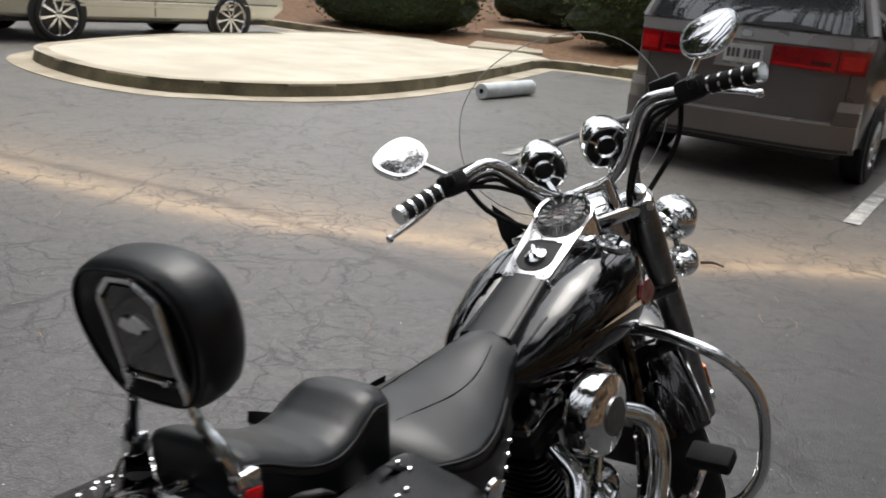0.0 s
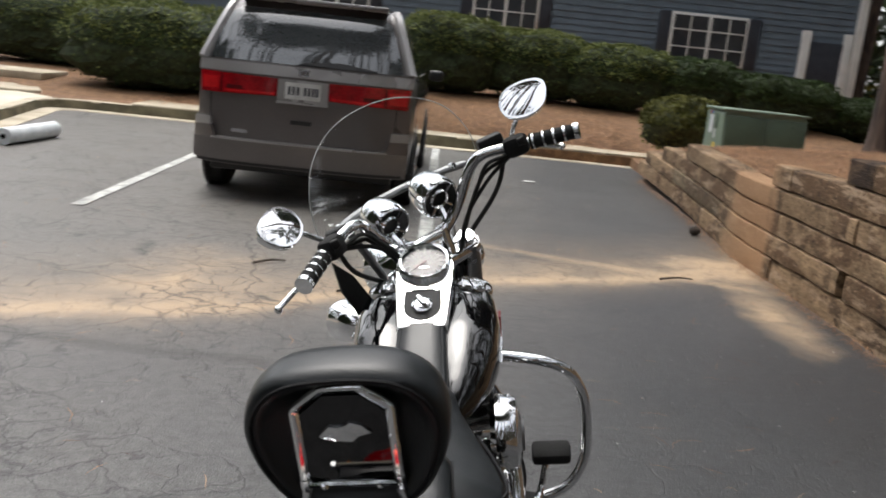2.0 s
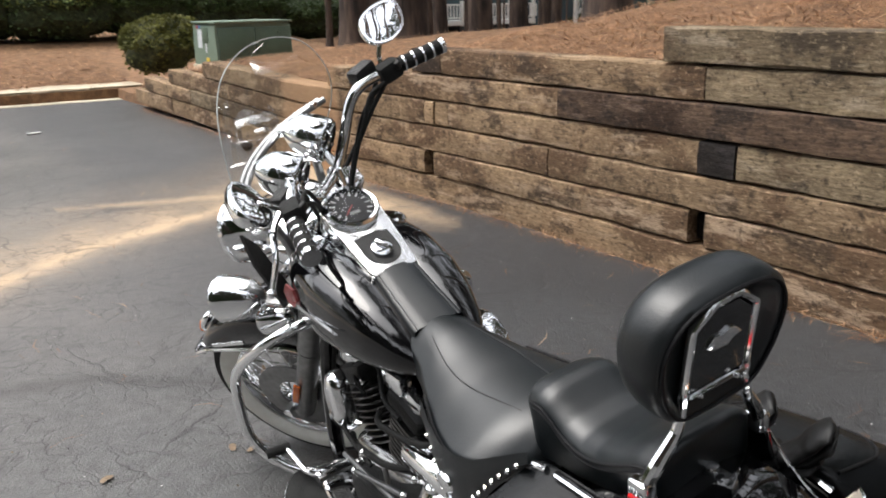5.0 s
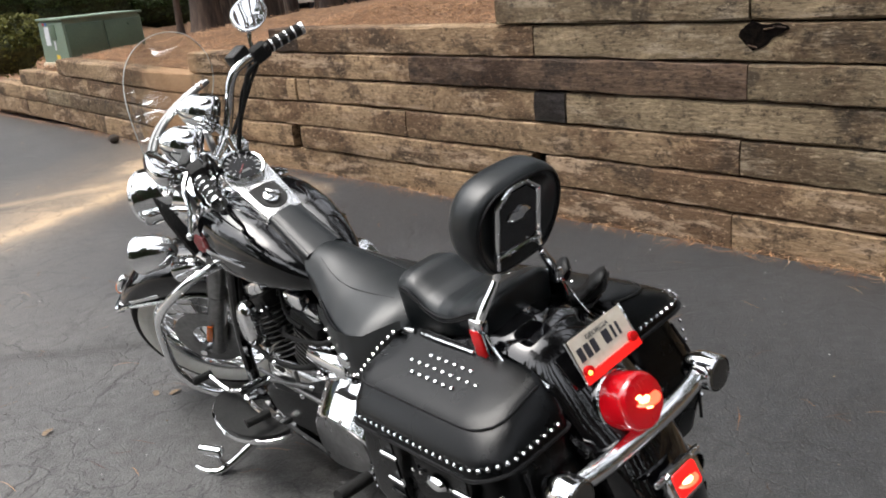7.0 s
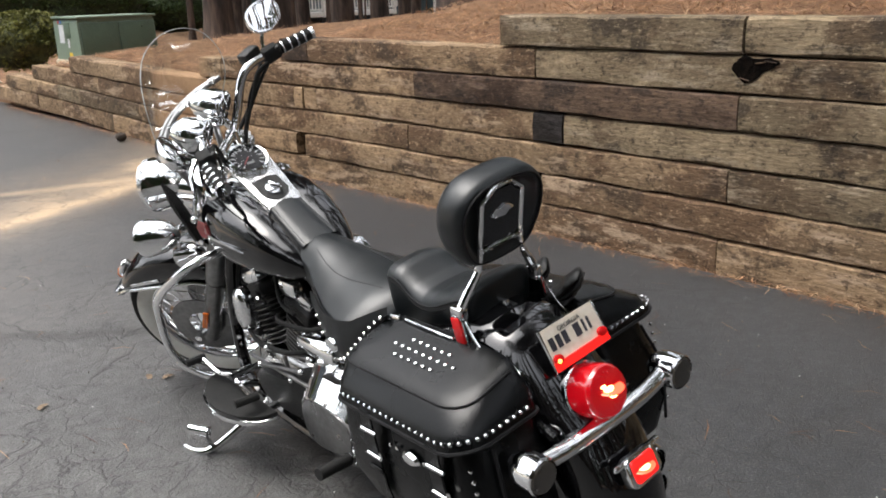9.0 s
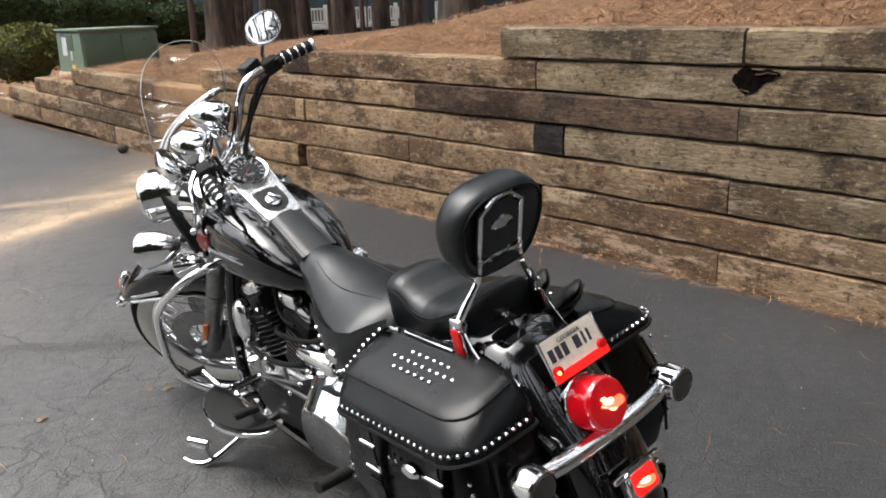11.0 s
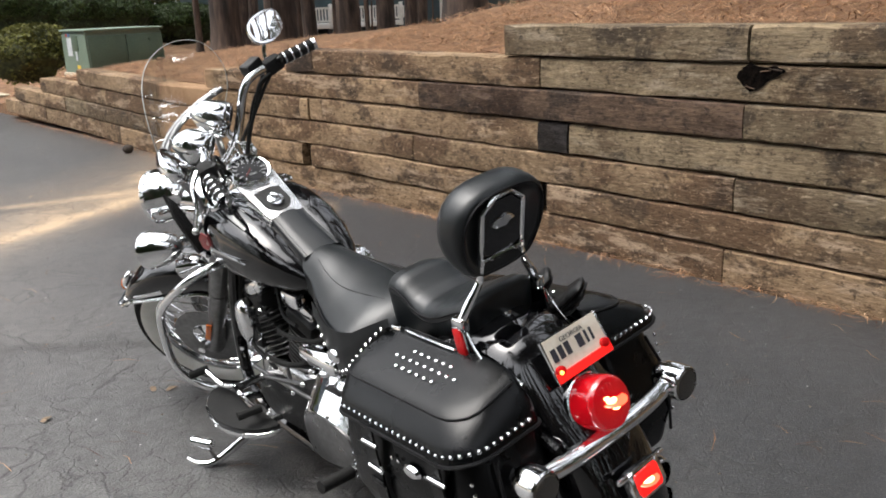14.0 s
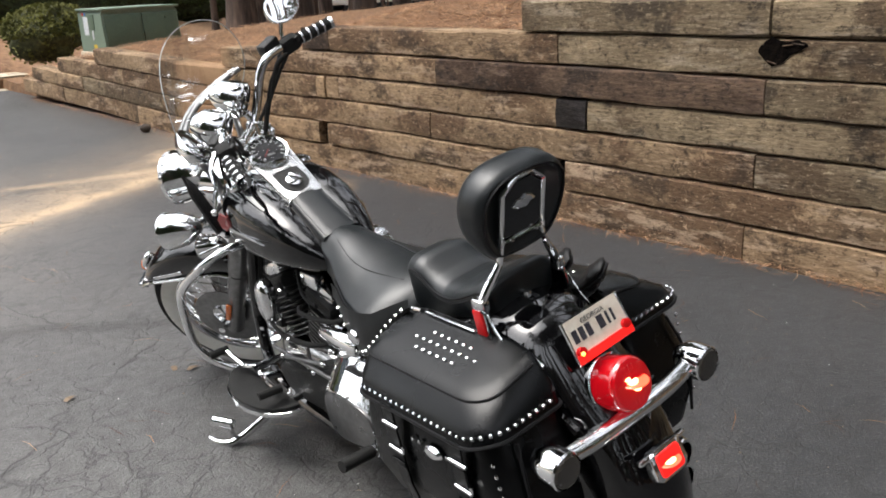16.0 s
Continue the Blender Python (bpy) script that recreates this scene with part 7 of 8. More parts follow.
def saddlebag(s, dx=0.0, dy=0.0, dz=0.0, splay=0.0):
    """One bag: a swelling body, a lid whose flap hangs over its outer and rear sides, straps and studs."""
    P = lambda x, y, z: Vector((s * (x + dx + splay * (-0.65 - y - dy)), y + dy, z + dz))
    label = "studded black leather saddlebag with buckled straps"

    def ring(z, x0, x1, y0, y1, r, front=None):
        rf_ = r if front is None else front
        out = []
        for cx, cy, a, rr in ((x1 - r, y1 + r, -90, r), (x1 - rf_, y0 - rf_, 0, rf_), (x0 + 0.02, y0 - 0.02, 90, 0.02), (x0 + 0.02, y1 + 0.02, 180, 0.02)):
            for k in range(6):
                q = radians(a + 90 * k / 5)
                out.append(P(cx + rr * math.cos(q), cy + rr * math.sin(q), z))
        return out

    body = part("saddlebag", loft([ring(0.30, 0.13, 0.25, -0.68, -1.085, 0.05), ring(0.32, 0.125, 0.285, -0.66, -1.122, 0.070, 0.05), ring(0.40, 0.12, 0.310, -0.64, -1.132, 0.070, 0.05), ring(0.50, 0.115, 0.308, -0.64, -1.110, 0.070, 0.045), ring(0.60, 0.115, 0.295, -0.645, -1.072, 0.070, 0.04), ring(0.66, 0.115, 0.25, -0.66, -1.02, 0.05)]), LEATHER_WORN, bike, label, 50)
    slope = lambda x: 0.69 - 0.22 * (x - 0.115)

    def lid_ring(d, z, tilt):
        base = ring(0, 0.112, 0.262 + d, -0.650 + (d if d < 0 else -0.30 * d), -1.030 - d, max(0.028, 0.070 + 0.75 * min(d, 0)), max(0.012, 0.036 + 0.55 * min(d, 0)))
        return [Vector((p.x, p.y, z + dz + (0.015 * min(1.0, max(0.0, (-1.005 - p.y + dy) / 0.09)) if d > 0.04 else 0) + tilt * (slope(abs(p.x) - dx - splay * (-0.65 - p.y)) - 0.66) + 0.004 * noise.noise(Vector((p.x * 14, p.y * 14, z * 9 + s))))) for p in base]

    lid = part("lid", loft([lid_ring(0.062, 0.590, 0.0), lid_ring(0.061, 0.597, 0.0), lid_ring(0.048, 0.630, 0.3), lid_ring(0.017, 0.656, 0.9), lid_ring(0.004, 0.665, 1.0), lid_ring(-0.02, 0.668, 1.0), lid_ring(-0.055, 0.670, 1.0)]), LEATHER_WORN, body, "leather lid with a hanging flap", 50)
    edge = lid_ring(0.012, 0.6605, 1.0)
    part("piping", tube([edge[23]] + edge[:11], 0.0026, 6, 1), PIPING, lid, "leather piping")
    part("binding", tube(lid_ring(0.064, 0.592, 0.0), 0.004, 6, 1, loop=True), PIPING, lid, "bound edge")
    # studs along the flap, from its front corner round to the rear
    line = lid_ring(0.0605, 0.611, 0.0)
    line = [line[8], line[7], line[6]] + line[5::-1] + [line[23]]
    reach = 0.012
    for a_, c_ in zip(line, line[1:]):
        step = (c_ - a_).length
        out_n = Vector((a_.y - c_.y, c_.x - a_.x, 0)) * -s
        while reach < step:
            p = a_.lerp(c_, reach / step)
            stud((p.x, p.y, p.z), (out_n.x, out_n.y, 0.35 * out_n.length), lid)
            reach += 0.0188
        reach -= step
    # rows of studs on the lid
    rows_of_studs = ((0.166, 6, -0.785), (0.191, 9, -0.752), (0.216, 6, -0.778)) if s < 0 else ((0.172, 5, -0.742), (0.190, 6, -0.782))
    for x, n, y0 in rows_of_studs:
        for k in range(n):
            stud(P(x, y0 - 0.0232 * k, slope(x) + 0.0115), (0, 0, 1), lid)
    # straps with buckles, side studs, concho
    for y in (-0.785, -1.000):
        strap = part("strap", loft([[P(x, y + w, z) for w in (-0.018, 0.018)] + [P(x + 0.005, y + w, z) for w in (0.018, -0.018)] for x, z in ((0.322, 0.60), (0.322, 0.55), (0.319, 0.48), (0.314, 0.40), (0.302, 0.34))]), LEATHER_WORN, body, "leather strap")
        bk = y - 0.010
        part("buckle", tube([P(0.331, bk - 0.024, 0.556), P(0.332, bk + 0.024, 0.556)], 0.0042, 8, 1), CHROME, strap, "chrome buckle bar")
        part("buckle", tube([P(0.329, bk + 0.024, 0.492), P(0.329, bk - 0.022, 0.490), P(0.330, bk - 0.026, 0.496), P(0.331, bk - 0.026, 0.512)], 0.0038, 8, 1), CHROME, strap, "chrome buckle loop")
        part("keeper", box(0.006, 0.044, 0.014, P(0.325, y, 0.452), 0.002), LEATHER_WORN, strap, "leather keeper loop")
    part("concho", lathe([(0.024, 0), (0.018, 0.007), (0, 0.010)], Matrix.Translation(P(0.312, -0.905, 0.522)) @ Matrix.Rotation(radians(s * 90), 4, "Y") @ Matrix.Diagonal((0.62, 1.15, 1, 1)), 18), CHROME, body, "oval chrome concho")
    for y in (-0.838, -0.860, -0.948, -0.968):
        stud(P(0.311, y, 0.528), (s, 0, 0), body)
    for k in range(9):
        stud(P(0.225 + 0.012 * k if k < 5 else 0.285, -0.636 + 0.0005 * k, 0.545 - 0.022 * k), (0, 1, 0), body)
        stud(P(0.298, -1.076 - 0.004 * k, 0.56 - 0.024 * k), (s, -0.5, 0), body)
    part("gusset", tube([P(0.245, -1.090, 0.585), P(0.262, -1.124, 0.48), P(0.255, -1.130, 0.34)], 0.004, 6, 4), PIPING, body, "seam of the rear gusset")
    if s < 0:
        rail = part("bag_rail", box(0.014, 0.170, 0.016, P(0.123, -0.792, 0.697), 0.005), GLOSS, body, "gloss black bag support bar")
        part("rail_edge", tube([P(0.1285, -0.715, 0.7035), P(0.1295, -0.79, 0.7035), P(0.1285, -0.874, 0.7035)], 0.0034, 6, 3), CHROME, rail, "thin chrome edge")
        part("rail_tip", rod(P(0.128, -0.662, 0.697), P(0.126, -0.692, 0.700), 0.0062, 10), CHROME, rail, "chrome end of the bag support")
    part("latch", rod(P(0.112, -1.000, 0.682), P(0.110, -1.045, 0.664), 0.0085, 10), CHROME, body, "chrome latch")


saddlebag(-1)
saddlebag(1, 0.010, 0.070, -0.012, 0.13)

# ---- frame and engine ----
fr = part("frame", tube([(0, 0.20, 0.86), (0, 0.05, 0.66), (0, -0.25, 0.60), (0, -0.62, 0.58)], 0.022, 10), GLOSS, bike, "black tubular frame")
for s in SIDES:
    part("down_tube", tube([(s * 0.03, 0.26, 0.74), (s * 0.075, 0.30, 0.45), (s * 0.10, 0.27, 0.20), (s * 0.115, 0.05, 0.145), (s * 0.115, -0.40, 0.15), (s * 0.10, -0.60, 0.30), (s * 0.10, -0.62, 0.56)], 0.019, 10), GLOSS, fr, "black frame tube")
    part("swing_arm", tube([(s * 0.10, -0.52, 0.30), (s * 0.11, -0.70, 0.29), (s * 0.11, -0.93, 0.297)], 0.02, 8), GLOSS, fr, "black swing arm")
part("oil_tank", box(0.24, 0.16, 0.20, (0, -0.43, 0.46), 0.05, 3), GLOSS, bike, "black horseshoe oil tank")
case = part("crankcase", box(0.20, 0.34, 0.19, (0, 0.02, 0.27), 0.05, 3), ALLOY, bike, "alloy engine crankcase")
part("gearbox", box(0.20, 0.24, 0.16, (0, -0.27, 0.29), 0.04, 3), ENGINE, bike, "black gearbox")
for sgn, y in ((1, 0.055), (-1, -0.035)):
    lean = Matrix.Translation((0, y, 0.345)) @ Matrix.Rotation(radians(-sgn * 22.5), 4, "X")
    cyl = part("cylinder", lathe([(0.055, 0), (0.055, 0.19), (0, 0.19)], lean, 20), ENGINE, bike, "black finned cylinder")
    for k in range(9):
        part("fin", plate(rounded(0.165, 0.135, 0.04), 0.005, lean @ Matrix.Translation((0, 0, 0.03 + 0.016 * k))), ALLOY if k % 1 else ENGINE, cyl, "", 20)
        part("fin_edge", tube([lean @ Vector((x, yy, 0.03 + 0.016 * k)) for x, yy in rounded(0.167, 0.137, 0.04, 3)], 0.0014, 5, 1, loop=True), STEEL, cyl, "bright machined fin edge")
    head = part("cylinder_head", box(0.17, 0.13, 0.05, (0, 0, 0), 0.018), ENGINE, cyl, "black cylinder head")
    head.matrix_local = lean @ Matrix.Translation((0, 0, 0.20))
    cover = part("rocker_cover", box(0.15, 0.115, 0.045, (0, 0, 0), 0.016), CHROME, cyl, "chrome rocker cover")
    cover.matrix_local = lean @ Matrix.Translation((0, 0, 0.245))
    for s in (0.045, 0.075):
        part("pushrod_tube", rod(lean @ Vector((0.085, -sgn * 0.02, 0.20)), (s + 0.03, 0.0 + sgn * 0.02, 0.30), 0.010, 10), CHROME, cyl, "chrome pushrod tube")
# left: primary cover, horn, floorboard, shifter, stand
prim_out = curve([(-0.475, 0.375, 0), (-0.40, 0.455, 0), (-0.26, 0.42, 0), (-0.05, 0.335, 0), (0.10, 0.315, 0), (0.165, 0.255, 0), (0.10, 0.19, 0), (-0.10, 0.19, 0), (-0.32, 0.20, 0), (-0.43, 0.25, 0)], 4, True)
rings = []
for k, x in ((0.92, -0.085), (0.92, -0.12), (0.89, -0.136), (0.80, -0.146), (0.45, -0.150)):
    rings.append([(x, -0.15 + (p.x + 0.15) * k, 0.29 + (p.y - 0.29) * k) for p in prim_out])
prim = part("primary_cover", loft(rings), ENGINE, bike, "black primary chain case", 40)
for p in prim_out[::4]:
    part("bolt", lathe([(0.006, 0), (0.005, 0.005), (0, 0.006)], Matrix.Translation((-0.136, -0.15 + (p.x + 0.15) * 0.86, 0.29 + (p.y - 0.29) * 0.86)) @ Matrix.Rotation(radians(-90), 4, "Y"), 8), STEEL, prim)
case = curve([(-0.128, 0.02, 0), (-0.105, 0.066, 0), (-0.02, 0.082, 0), (0.075, 0.074, 0), (0.122, 0.035, 0), (0.126, -0.045, 0), (0.08, -0.088, 0), (-0.03, -0.075, 0), (-0.115, -0.03, 0)], 4, True)
trans = part("gearbox_cover", loft([[(x, -0.335 + p.x * k, 0.288 + dz + p.y * k) for p in case] for x, k, dz in ((-0.06, 0.94, 0.118), (-0.095, 1.0, 0.102), (-0.130, 1.0, 0.066), (-0.155, 1.0, 0.034), (-0.172, 1.0, 0.012), (-0.180, 0.985, 0.003), (-0.185, 0.96, 0), (-0.187, 0.925, 0), (-0.1835, 0.905, 0), (-0.1835, 0.89, 0), (-0.186, 0.5, 0), (-0.186, 0.05, 0))]), CHROME, bike, "chrome gearbox side cover", 50)
# outer face in dark steel: the shaded ground it mirrors is in the colour
part("outer_plate", loft([[(x, -0.335 + p.x * k, 0.288 + p.y * k) for p in case] for x, k in ((-0.184, 0.895), (-0.1895, 0.885), (-0.1905, 0.86), (-0.1905, 0.1))]), STEEL, trans, "satin outer plate, dark for the shaded ground it mirrors", 40)
part("filler_cap", lathe([(0.024, 0), (0.024, 0.010), (0.018, 0.016), (0, 0.018)], Matrix.Translation((-0.112, -0.275, 0.440)), 20), CHROME, trans, "round chrome filler cap")
part("raised_boss", box(0.05, 0.07, 0.03, (-0.116, -0.37, 0.436), 0.010, turn=Matrix.Rotation(radians(-28), 4, "Y")), CHROME, trans, "raised chrome boss")
part("starter_motor", lathe([(0, -0.09), (0.03, -0.088), (0.036, -0.075), (0.036, 0.07), (0.03, 0.085), (0, 0.09)], Matrix.Translation((-0.10, -0.26, 0.475)) @ Matrix.Rotation(radians(90), 4, "X"), 20), CHROME, bike, "chrome starter motor")
for k, (y, z) in enumerate(((-0.44, 0.315), (-0.35, 0.366), (-0.25, 0.350), (-0.225, 0.27), (-0.27, 0.228))):
    part("bolt", lathe([(0.008, 0), (0.007, 0.006), (0, 0.008)], Matrix.Translation((-0.180, y, z)) @ Matrix.Rotation(radians(-90), 4, "Y"), 8), STEEL, trans)
for pts_, r_ in (([(-0.12, 0.10, 0.40), (-0.145, 0.02, 0.42), (-0.14, -0.12, 0.43), (-0.10, -0.24, 0.46)], 0.008), ([(-0.11, 0.16, 0.50), (-0.15, 0.06, 0.45), (-0.15, -0.05, 0.40)], 0.006), ([(-0.09, -0.02, 0.50), (-0.13, -0.10, 0.52), (-0.12, -0.24, 0.53), (-0.09, -0.33, 0.56)], 0.007)):
    part("hose", tube(pts_, r_, 8), RUBBER, bike, "black rubber hose")
for a_, b_, r_ in (((-0.165, 0.02, 0.36), (-0.150, -0.19, 0.395), 0.006), ((-0.150, -0.02, 0.42), (-0.120, -0.20, 0.425), 0.007), ((-0.140, -0.10, 0.42), (-0.155, -0.13, 0.35), 0.006)):
    lk = part("linkage", rod(a_, b_, r_, 10), STEEL, bike, "steel linkage rod")
    for e_ in (a_, b_):
        part("joint", blob(r_ * 1.5, r_ * 1.5, r_ * 1.5, Vector(e_), sub=2), CHROME, lk)
horn = part("horn", loft([[(-0.118 - d, 0.085 + u * 0.034 * k, 0.512 + v * 0.07 * k) for u, v in rounded(2, 2, 0.8, 4)] for k, d in ((1.0, 0.0), (1.0, 0.02), (0.9, 0.036), (0.6, 0.044))]), CHROME, bike, "chrome horn cover", 50)
part("horn_bracket", rod((-0.09, 0.085, 0.52), (-0.02, 0.08, 0.56), 0.012, 8), CHROME, horn)
for s in SIDES:
    edge = [(0.195, -0.08), (0.195, 0.285)] + [(0.195 + 0.118 * math.sin(q), 0.1025 + 0.183 * math.cos(q)) for q in np.linspace(0.12, math.pi - 0.12, 15)]
    m = Matrix.Translation((0, 0, 0.232)) @ Matrix.Rotation(radians(3), 4, "X")
    fb = part("floorboard", plate([(s * x, y) for x, y in edge], 0.014, m, 0.003), CHROME, bike, "half-moon rider floorboard")
    part("pad", plate([(s * (0.2 + (x - 0.2) * 0.94), 0.1025 + (y - 0.1025) * 0.95) for x, y in edge], 0.012, m @ Matrix.Translation((0, 0, 0.012)), 0.003), RUBBER, fb, "ribbed black rubber pad")
    for y in (0.0, 0.20):
        part("bracket", tube([(s * 0.21, y, 0.225), (s * 0.15, y + 0.01, 0.215), (s * 0.11, y, 0.20)], 0.012, 8), CHROME, fb)
    pb = part("pillion_footpeg", rod((s * 0.20, -0.44, 0.245), (s * 0.30, -0.45, 0.262), 0.017, 12), RUBBER, bike, "black rubber pillion footpeg")
    part("bracket", rod((s * 0.11, -0.43, 0.25), (s * 0.20, -0.44, 0.245), 0.014, 8), CHROME, pb)
    # engine guard
    o, f = (0.290, 0.055) if s < 0 else (0.372, -0.03)
    part("engine_guard", tube([(s * 0.06, 0.20, 0.66), (s * 0.16, 0.21, 0.662), (s * o * 0.82, 0.215 + f * 0.5, 0.632), (s * o * 0.97, 0.30 + f, 0.54), (s * o, 0.325 + f, 0.44), (s * o * 0.965, 0.33 + f, 0.33), (s * o * 0.80, 0.31 + f * 0.6, 0.255), (s * 0.17, 0.28, 0.228), (s * 0.09, 0.27, 0.225)], 0.0135, 12, 5), CHROME, bike, "chrome loop engine guard")
sh = part("shift_lever", tube([(-0.225, 0.30, 0.318), (-0.215, 0.22, 0.285), (-0.20, 0.165, 0.29), (-0.20, 0.14, 0.272), (-0.215, 0.06, 0.275), (-0.228, -0.02, 0.290)], 0.0075, 8, 3), CHROME, bike, "chrome heel-toe shifter")
part("toe_peg", rod((-0.215, 0.30, 0.318), (-0.275, 0.312, 0.318), 0.0125, 10), RUBBER, sh, "black rubber toe peg")
part("heel_peg", rod((-0.215, -0.02, 0.292), (-0.285, -0.008, 0.295), 0.0135, 10), RUBBER, sh, "black rubber heel peg")
part("pivot", rod((-0.10, 0.16, 0.28), (-0.21, 0.16, 0.285), 0.012, 10), CHROME, sh)
part("shift_rod", rod((-0.150, 0.10, 0.36), (-0.165, -0.30, 0.375), 0.006, 8), STEEL, bike, "steel shift linkage rod")
ks = part("side_stand", tube([(-0.125, 0.12, 0.17), (-0.22, 0.16, 0.115), (-0.315, 0.195, 0.07), (-0.352, 0.235, 0.066), (-0.365, 0.285, 0.070)], [0.013, 0.013, 0.012, 0.010, 0.008], 10, 4), CHROME, bike, "chrome side stand")
part("foot_tab", rod((-0.315, 0.195, 0.085), (-0.335, 0.20, 0.145), 0.007, 8), CHROME, ks)
part("tab_pad", rod((-0.318, 0.175, 0.142), (-0.350, 0.235, 0.150), 0.016, 12), CHROME, ks, "round pad of the stand tab")
# right: air cleaner, exhaust, brake pedal
ac = part("air_cleaner", lathe([(0.076, 0), (0.086, 0.012), (0.086, 0.040), (0.078, 0.056), (0.05, 0.066), (0, 0.070)], Matrix.Translation((0.138, -0.080, 0.580)) @ Matrix.Rotation(radians(90), 4, "Y"), 36), CHROME, bike, "round chrome air cleaner cover")
part("cover_badge", lathe([(0.04, 0.066), (0.038, 0.072), (0, 0.073)], Matrix.Translation((0.138, -0.080, 0.580)) @ Matrix.Rotation(radians(90), 4, "Y"), 24), STEEL, ac, "round badge")
part("carburettor", rod((0.02, 0.01, 0.56), (0.14, 0.015, 0.585), 0.03, 14), ALLOY, bike, "alloy throttle body")
part("exhaust_pipe", tube([(0.09, 0.13, 0.50), (0.15, 0.20, 0.46), (0.175, 0.20, 0.36), (0.18, 0.12, 0.25), (0.185, -0.10, 0.22), (0.19, -0.45, 0.22), (0.195, -0.75, 0.23)], 0.024, 14), CHROME, bike, "chrome front exhaust pipe")
part("exhaust_pipe", tube([(0.09, -0.12, 0.50), (0.155, -0.14, 0.45), (0.175, -0.22, 0.36), (0.185, -0.38, 0.30), (0.195, -0.60, 0.28)], 0.024, 14), CHROME, bike, "chrome rear exhaust pipe")
for z, y1 in ((0.215, -1.12), (0.285, -1.10)):
    part("muffler", lathe([(0.026, 0), (0.042, 0.06), (0.045, 0.1), (0.045, 0.50), (0.040, 0.53), (0.034, 0.53), (0.034, 0.45)], along((0.195, -0.58, z), (0.21, y1, z - 0.005)), 22), CHROME, bike, "chrome muffler")
part("cam_cover", lathe([(0.085, 0), (0.085, 0.02), (0.07, 0.034), (0, 0.036)], Matrix.Translation((0.10, 0.03, 0.285)) @ Matrix.Rotation(radians(90), 4, "Y"), 28), CHROME, bike, "chrome cam cover")
part("voltage_box", box(0.10, 0.05, 0.10, (0.03, 0.325, 0.34), 0.01), ENGINE, bike, "black regulator box")
bp = part("brake_pedal", tube([(0.19, 0.12, 0.24), (0.235, 0.20, 0.28), (0.26, 0.235, 0.36)], 0.009, 8), CHROME, bike, "chrome brake pedal")
part("pedal_pad", box(0.10, 0.06, 0.038, (0.275, 0.24, 0.385), 0.012, turn=Matrix.Rotation(radians(25), 4, "X")), RUBBER, bp, "large black rubber pedal pad")
for s in SIDES:
    for k, (a, e) in enumerate((((0.02, 0.18, 0.62), (0.10, 0.02, 0.53)), ((0.03, 0.05, 0.62), (0.11, -0.16, 0.55)), ((0.02, 0.24, 0.68), (0.06, 0.30, 0.40)))):
        mid = (Vector(a) + Vector(e)) / 2 + Vector((0.02, 0, -0.03))
        part("cable", tube([(s * a[0], a[1], a[2]), (s * mid.x, mid.y, mid.z), (s * e[0], e[1], e[2])], 0.006, 6), RUBBER, bike, "black wiring and hoses")
    part("coil_cover", box(0.035, 0.085, 0.05, (s * 0.07, -0.10, 0.60), 0.012), CHROME, bike, "chrome ignition cover")


# ---- gloves lying on the bag ----
gl = thing("gloves", LEAN_POSE @ Matrix.Translation((0.178, -0.872, 0.682)), "pair of black leather riding gloves bunched on the saddlebag", "gloves")
GLOVE = material("black glove leather", (0.0022, 0.0022, 0.0023), (0.004, 0.004, 0.004), 9, 0.5, bump=0.2, bump_scale=60, spec=0.3)


def fold(name, line, wide, high, parent, seed, label=""):
    """A flat, softly creased sleeve of leather along a bent line."""
    pts, rings = curve(line, 6), []
    for i, p in enumerate(pts):
        d = (pts[min(i + 1, len(pts) - 1)] - pts[max(i - 1, 0)]).normalized()
        side = d.cross(Vector((0, 0, 1))).normalized()
        up = side.cross(d)
        t = i / (len(pts) - 1)
        w, h = float(np.interp(t, np.linspace(0, 1, len(wide)), wide)), float(np.interp(t, np.linspace(0, 1, len(high)), high))
        ring = []
        for k in range(14):
            q = 2 * math.pi * k / 14
            c_, s_ = math.cos(q), math.sin(q)
            v = p + side * (w * math.copysign(abs(c_) ** 0.7, c_)) + up * (h * s_ - 0.25 * h * c_ * c_)
            v += 0.004 * Vector((noise.noise(v * 40 + Vector((seed, 0, 0))), noise.noise(v * 40 + Vector((0, seed, 0))), noise.noise(v * 40 + Vector((0, 0, seed)))))
            ring.append((v.x, v.y, max(0.003, v.z)))
        rings.append(ring)
    return part(name, loft(rings), GLOVE, parent, label, 60)


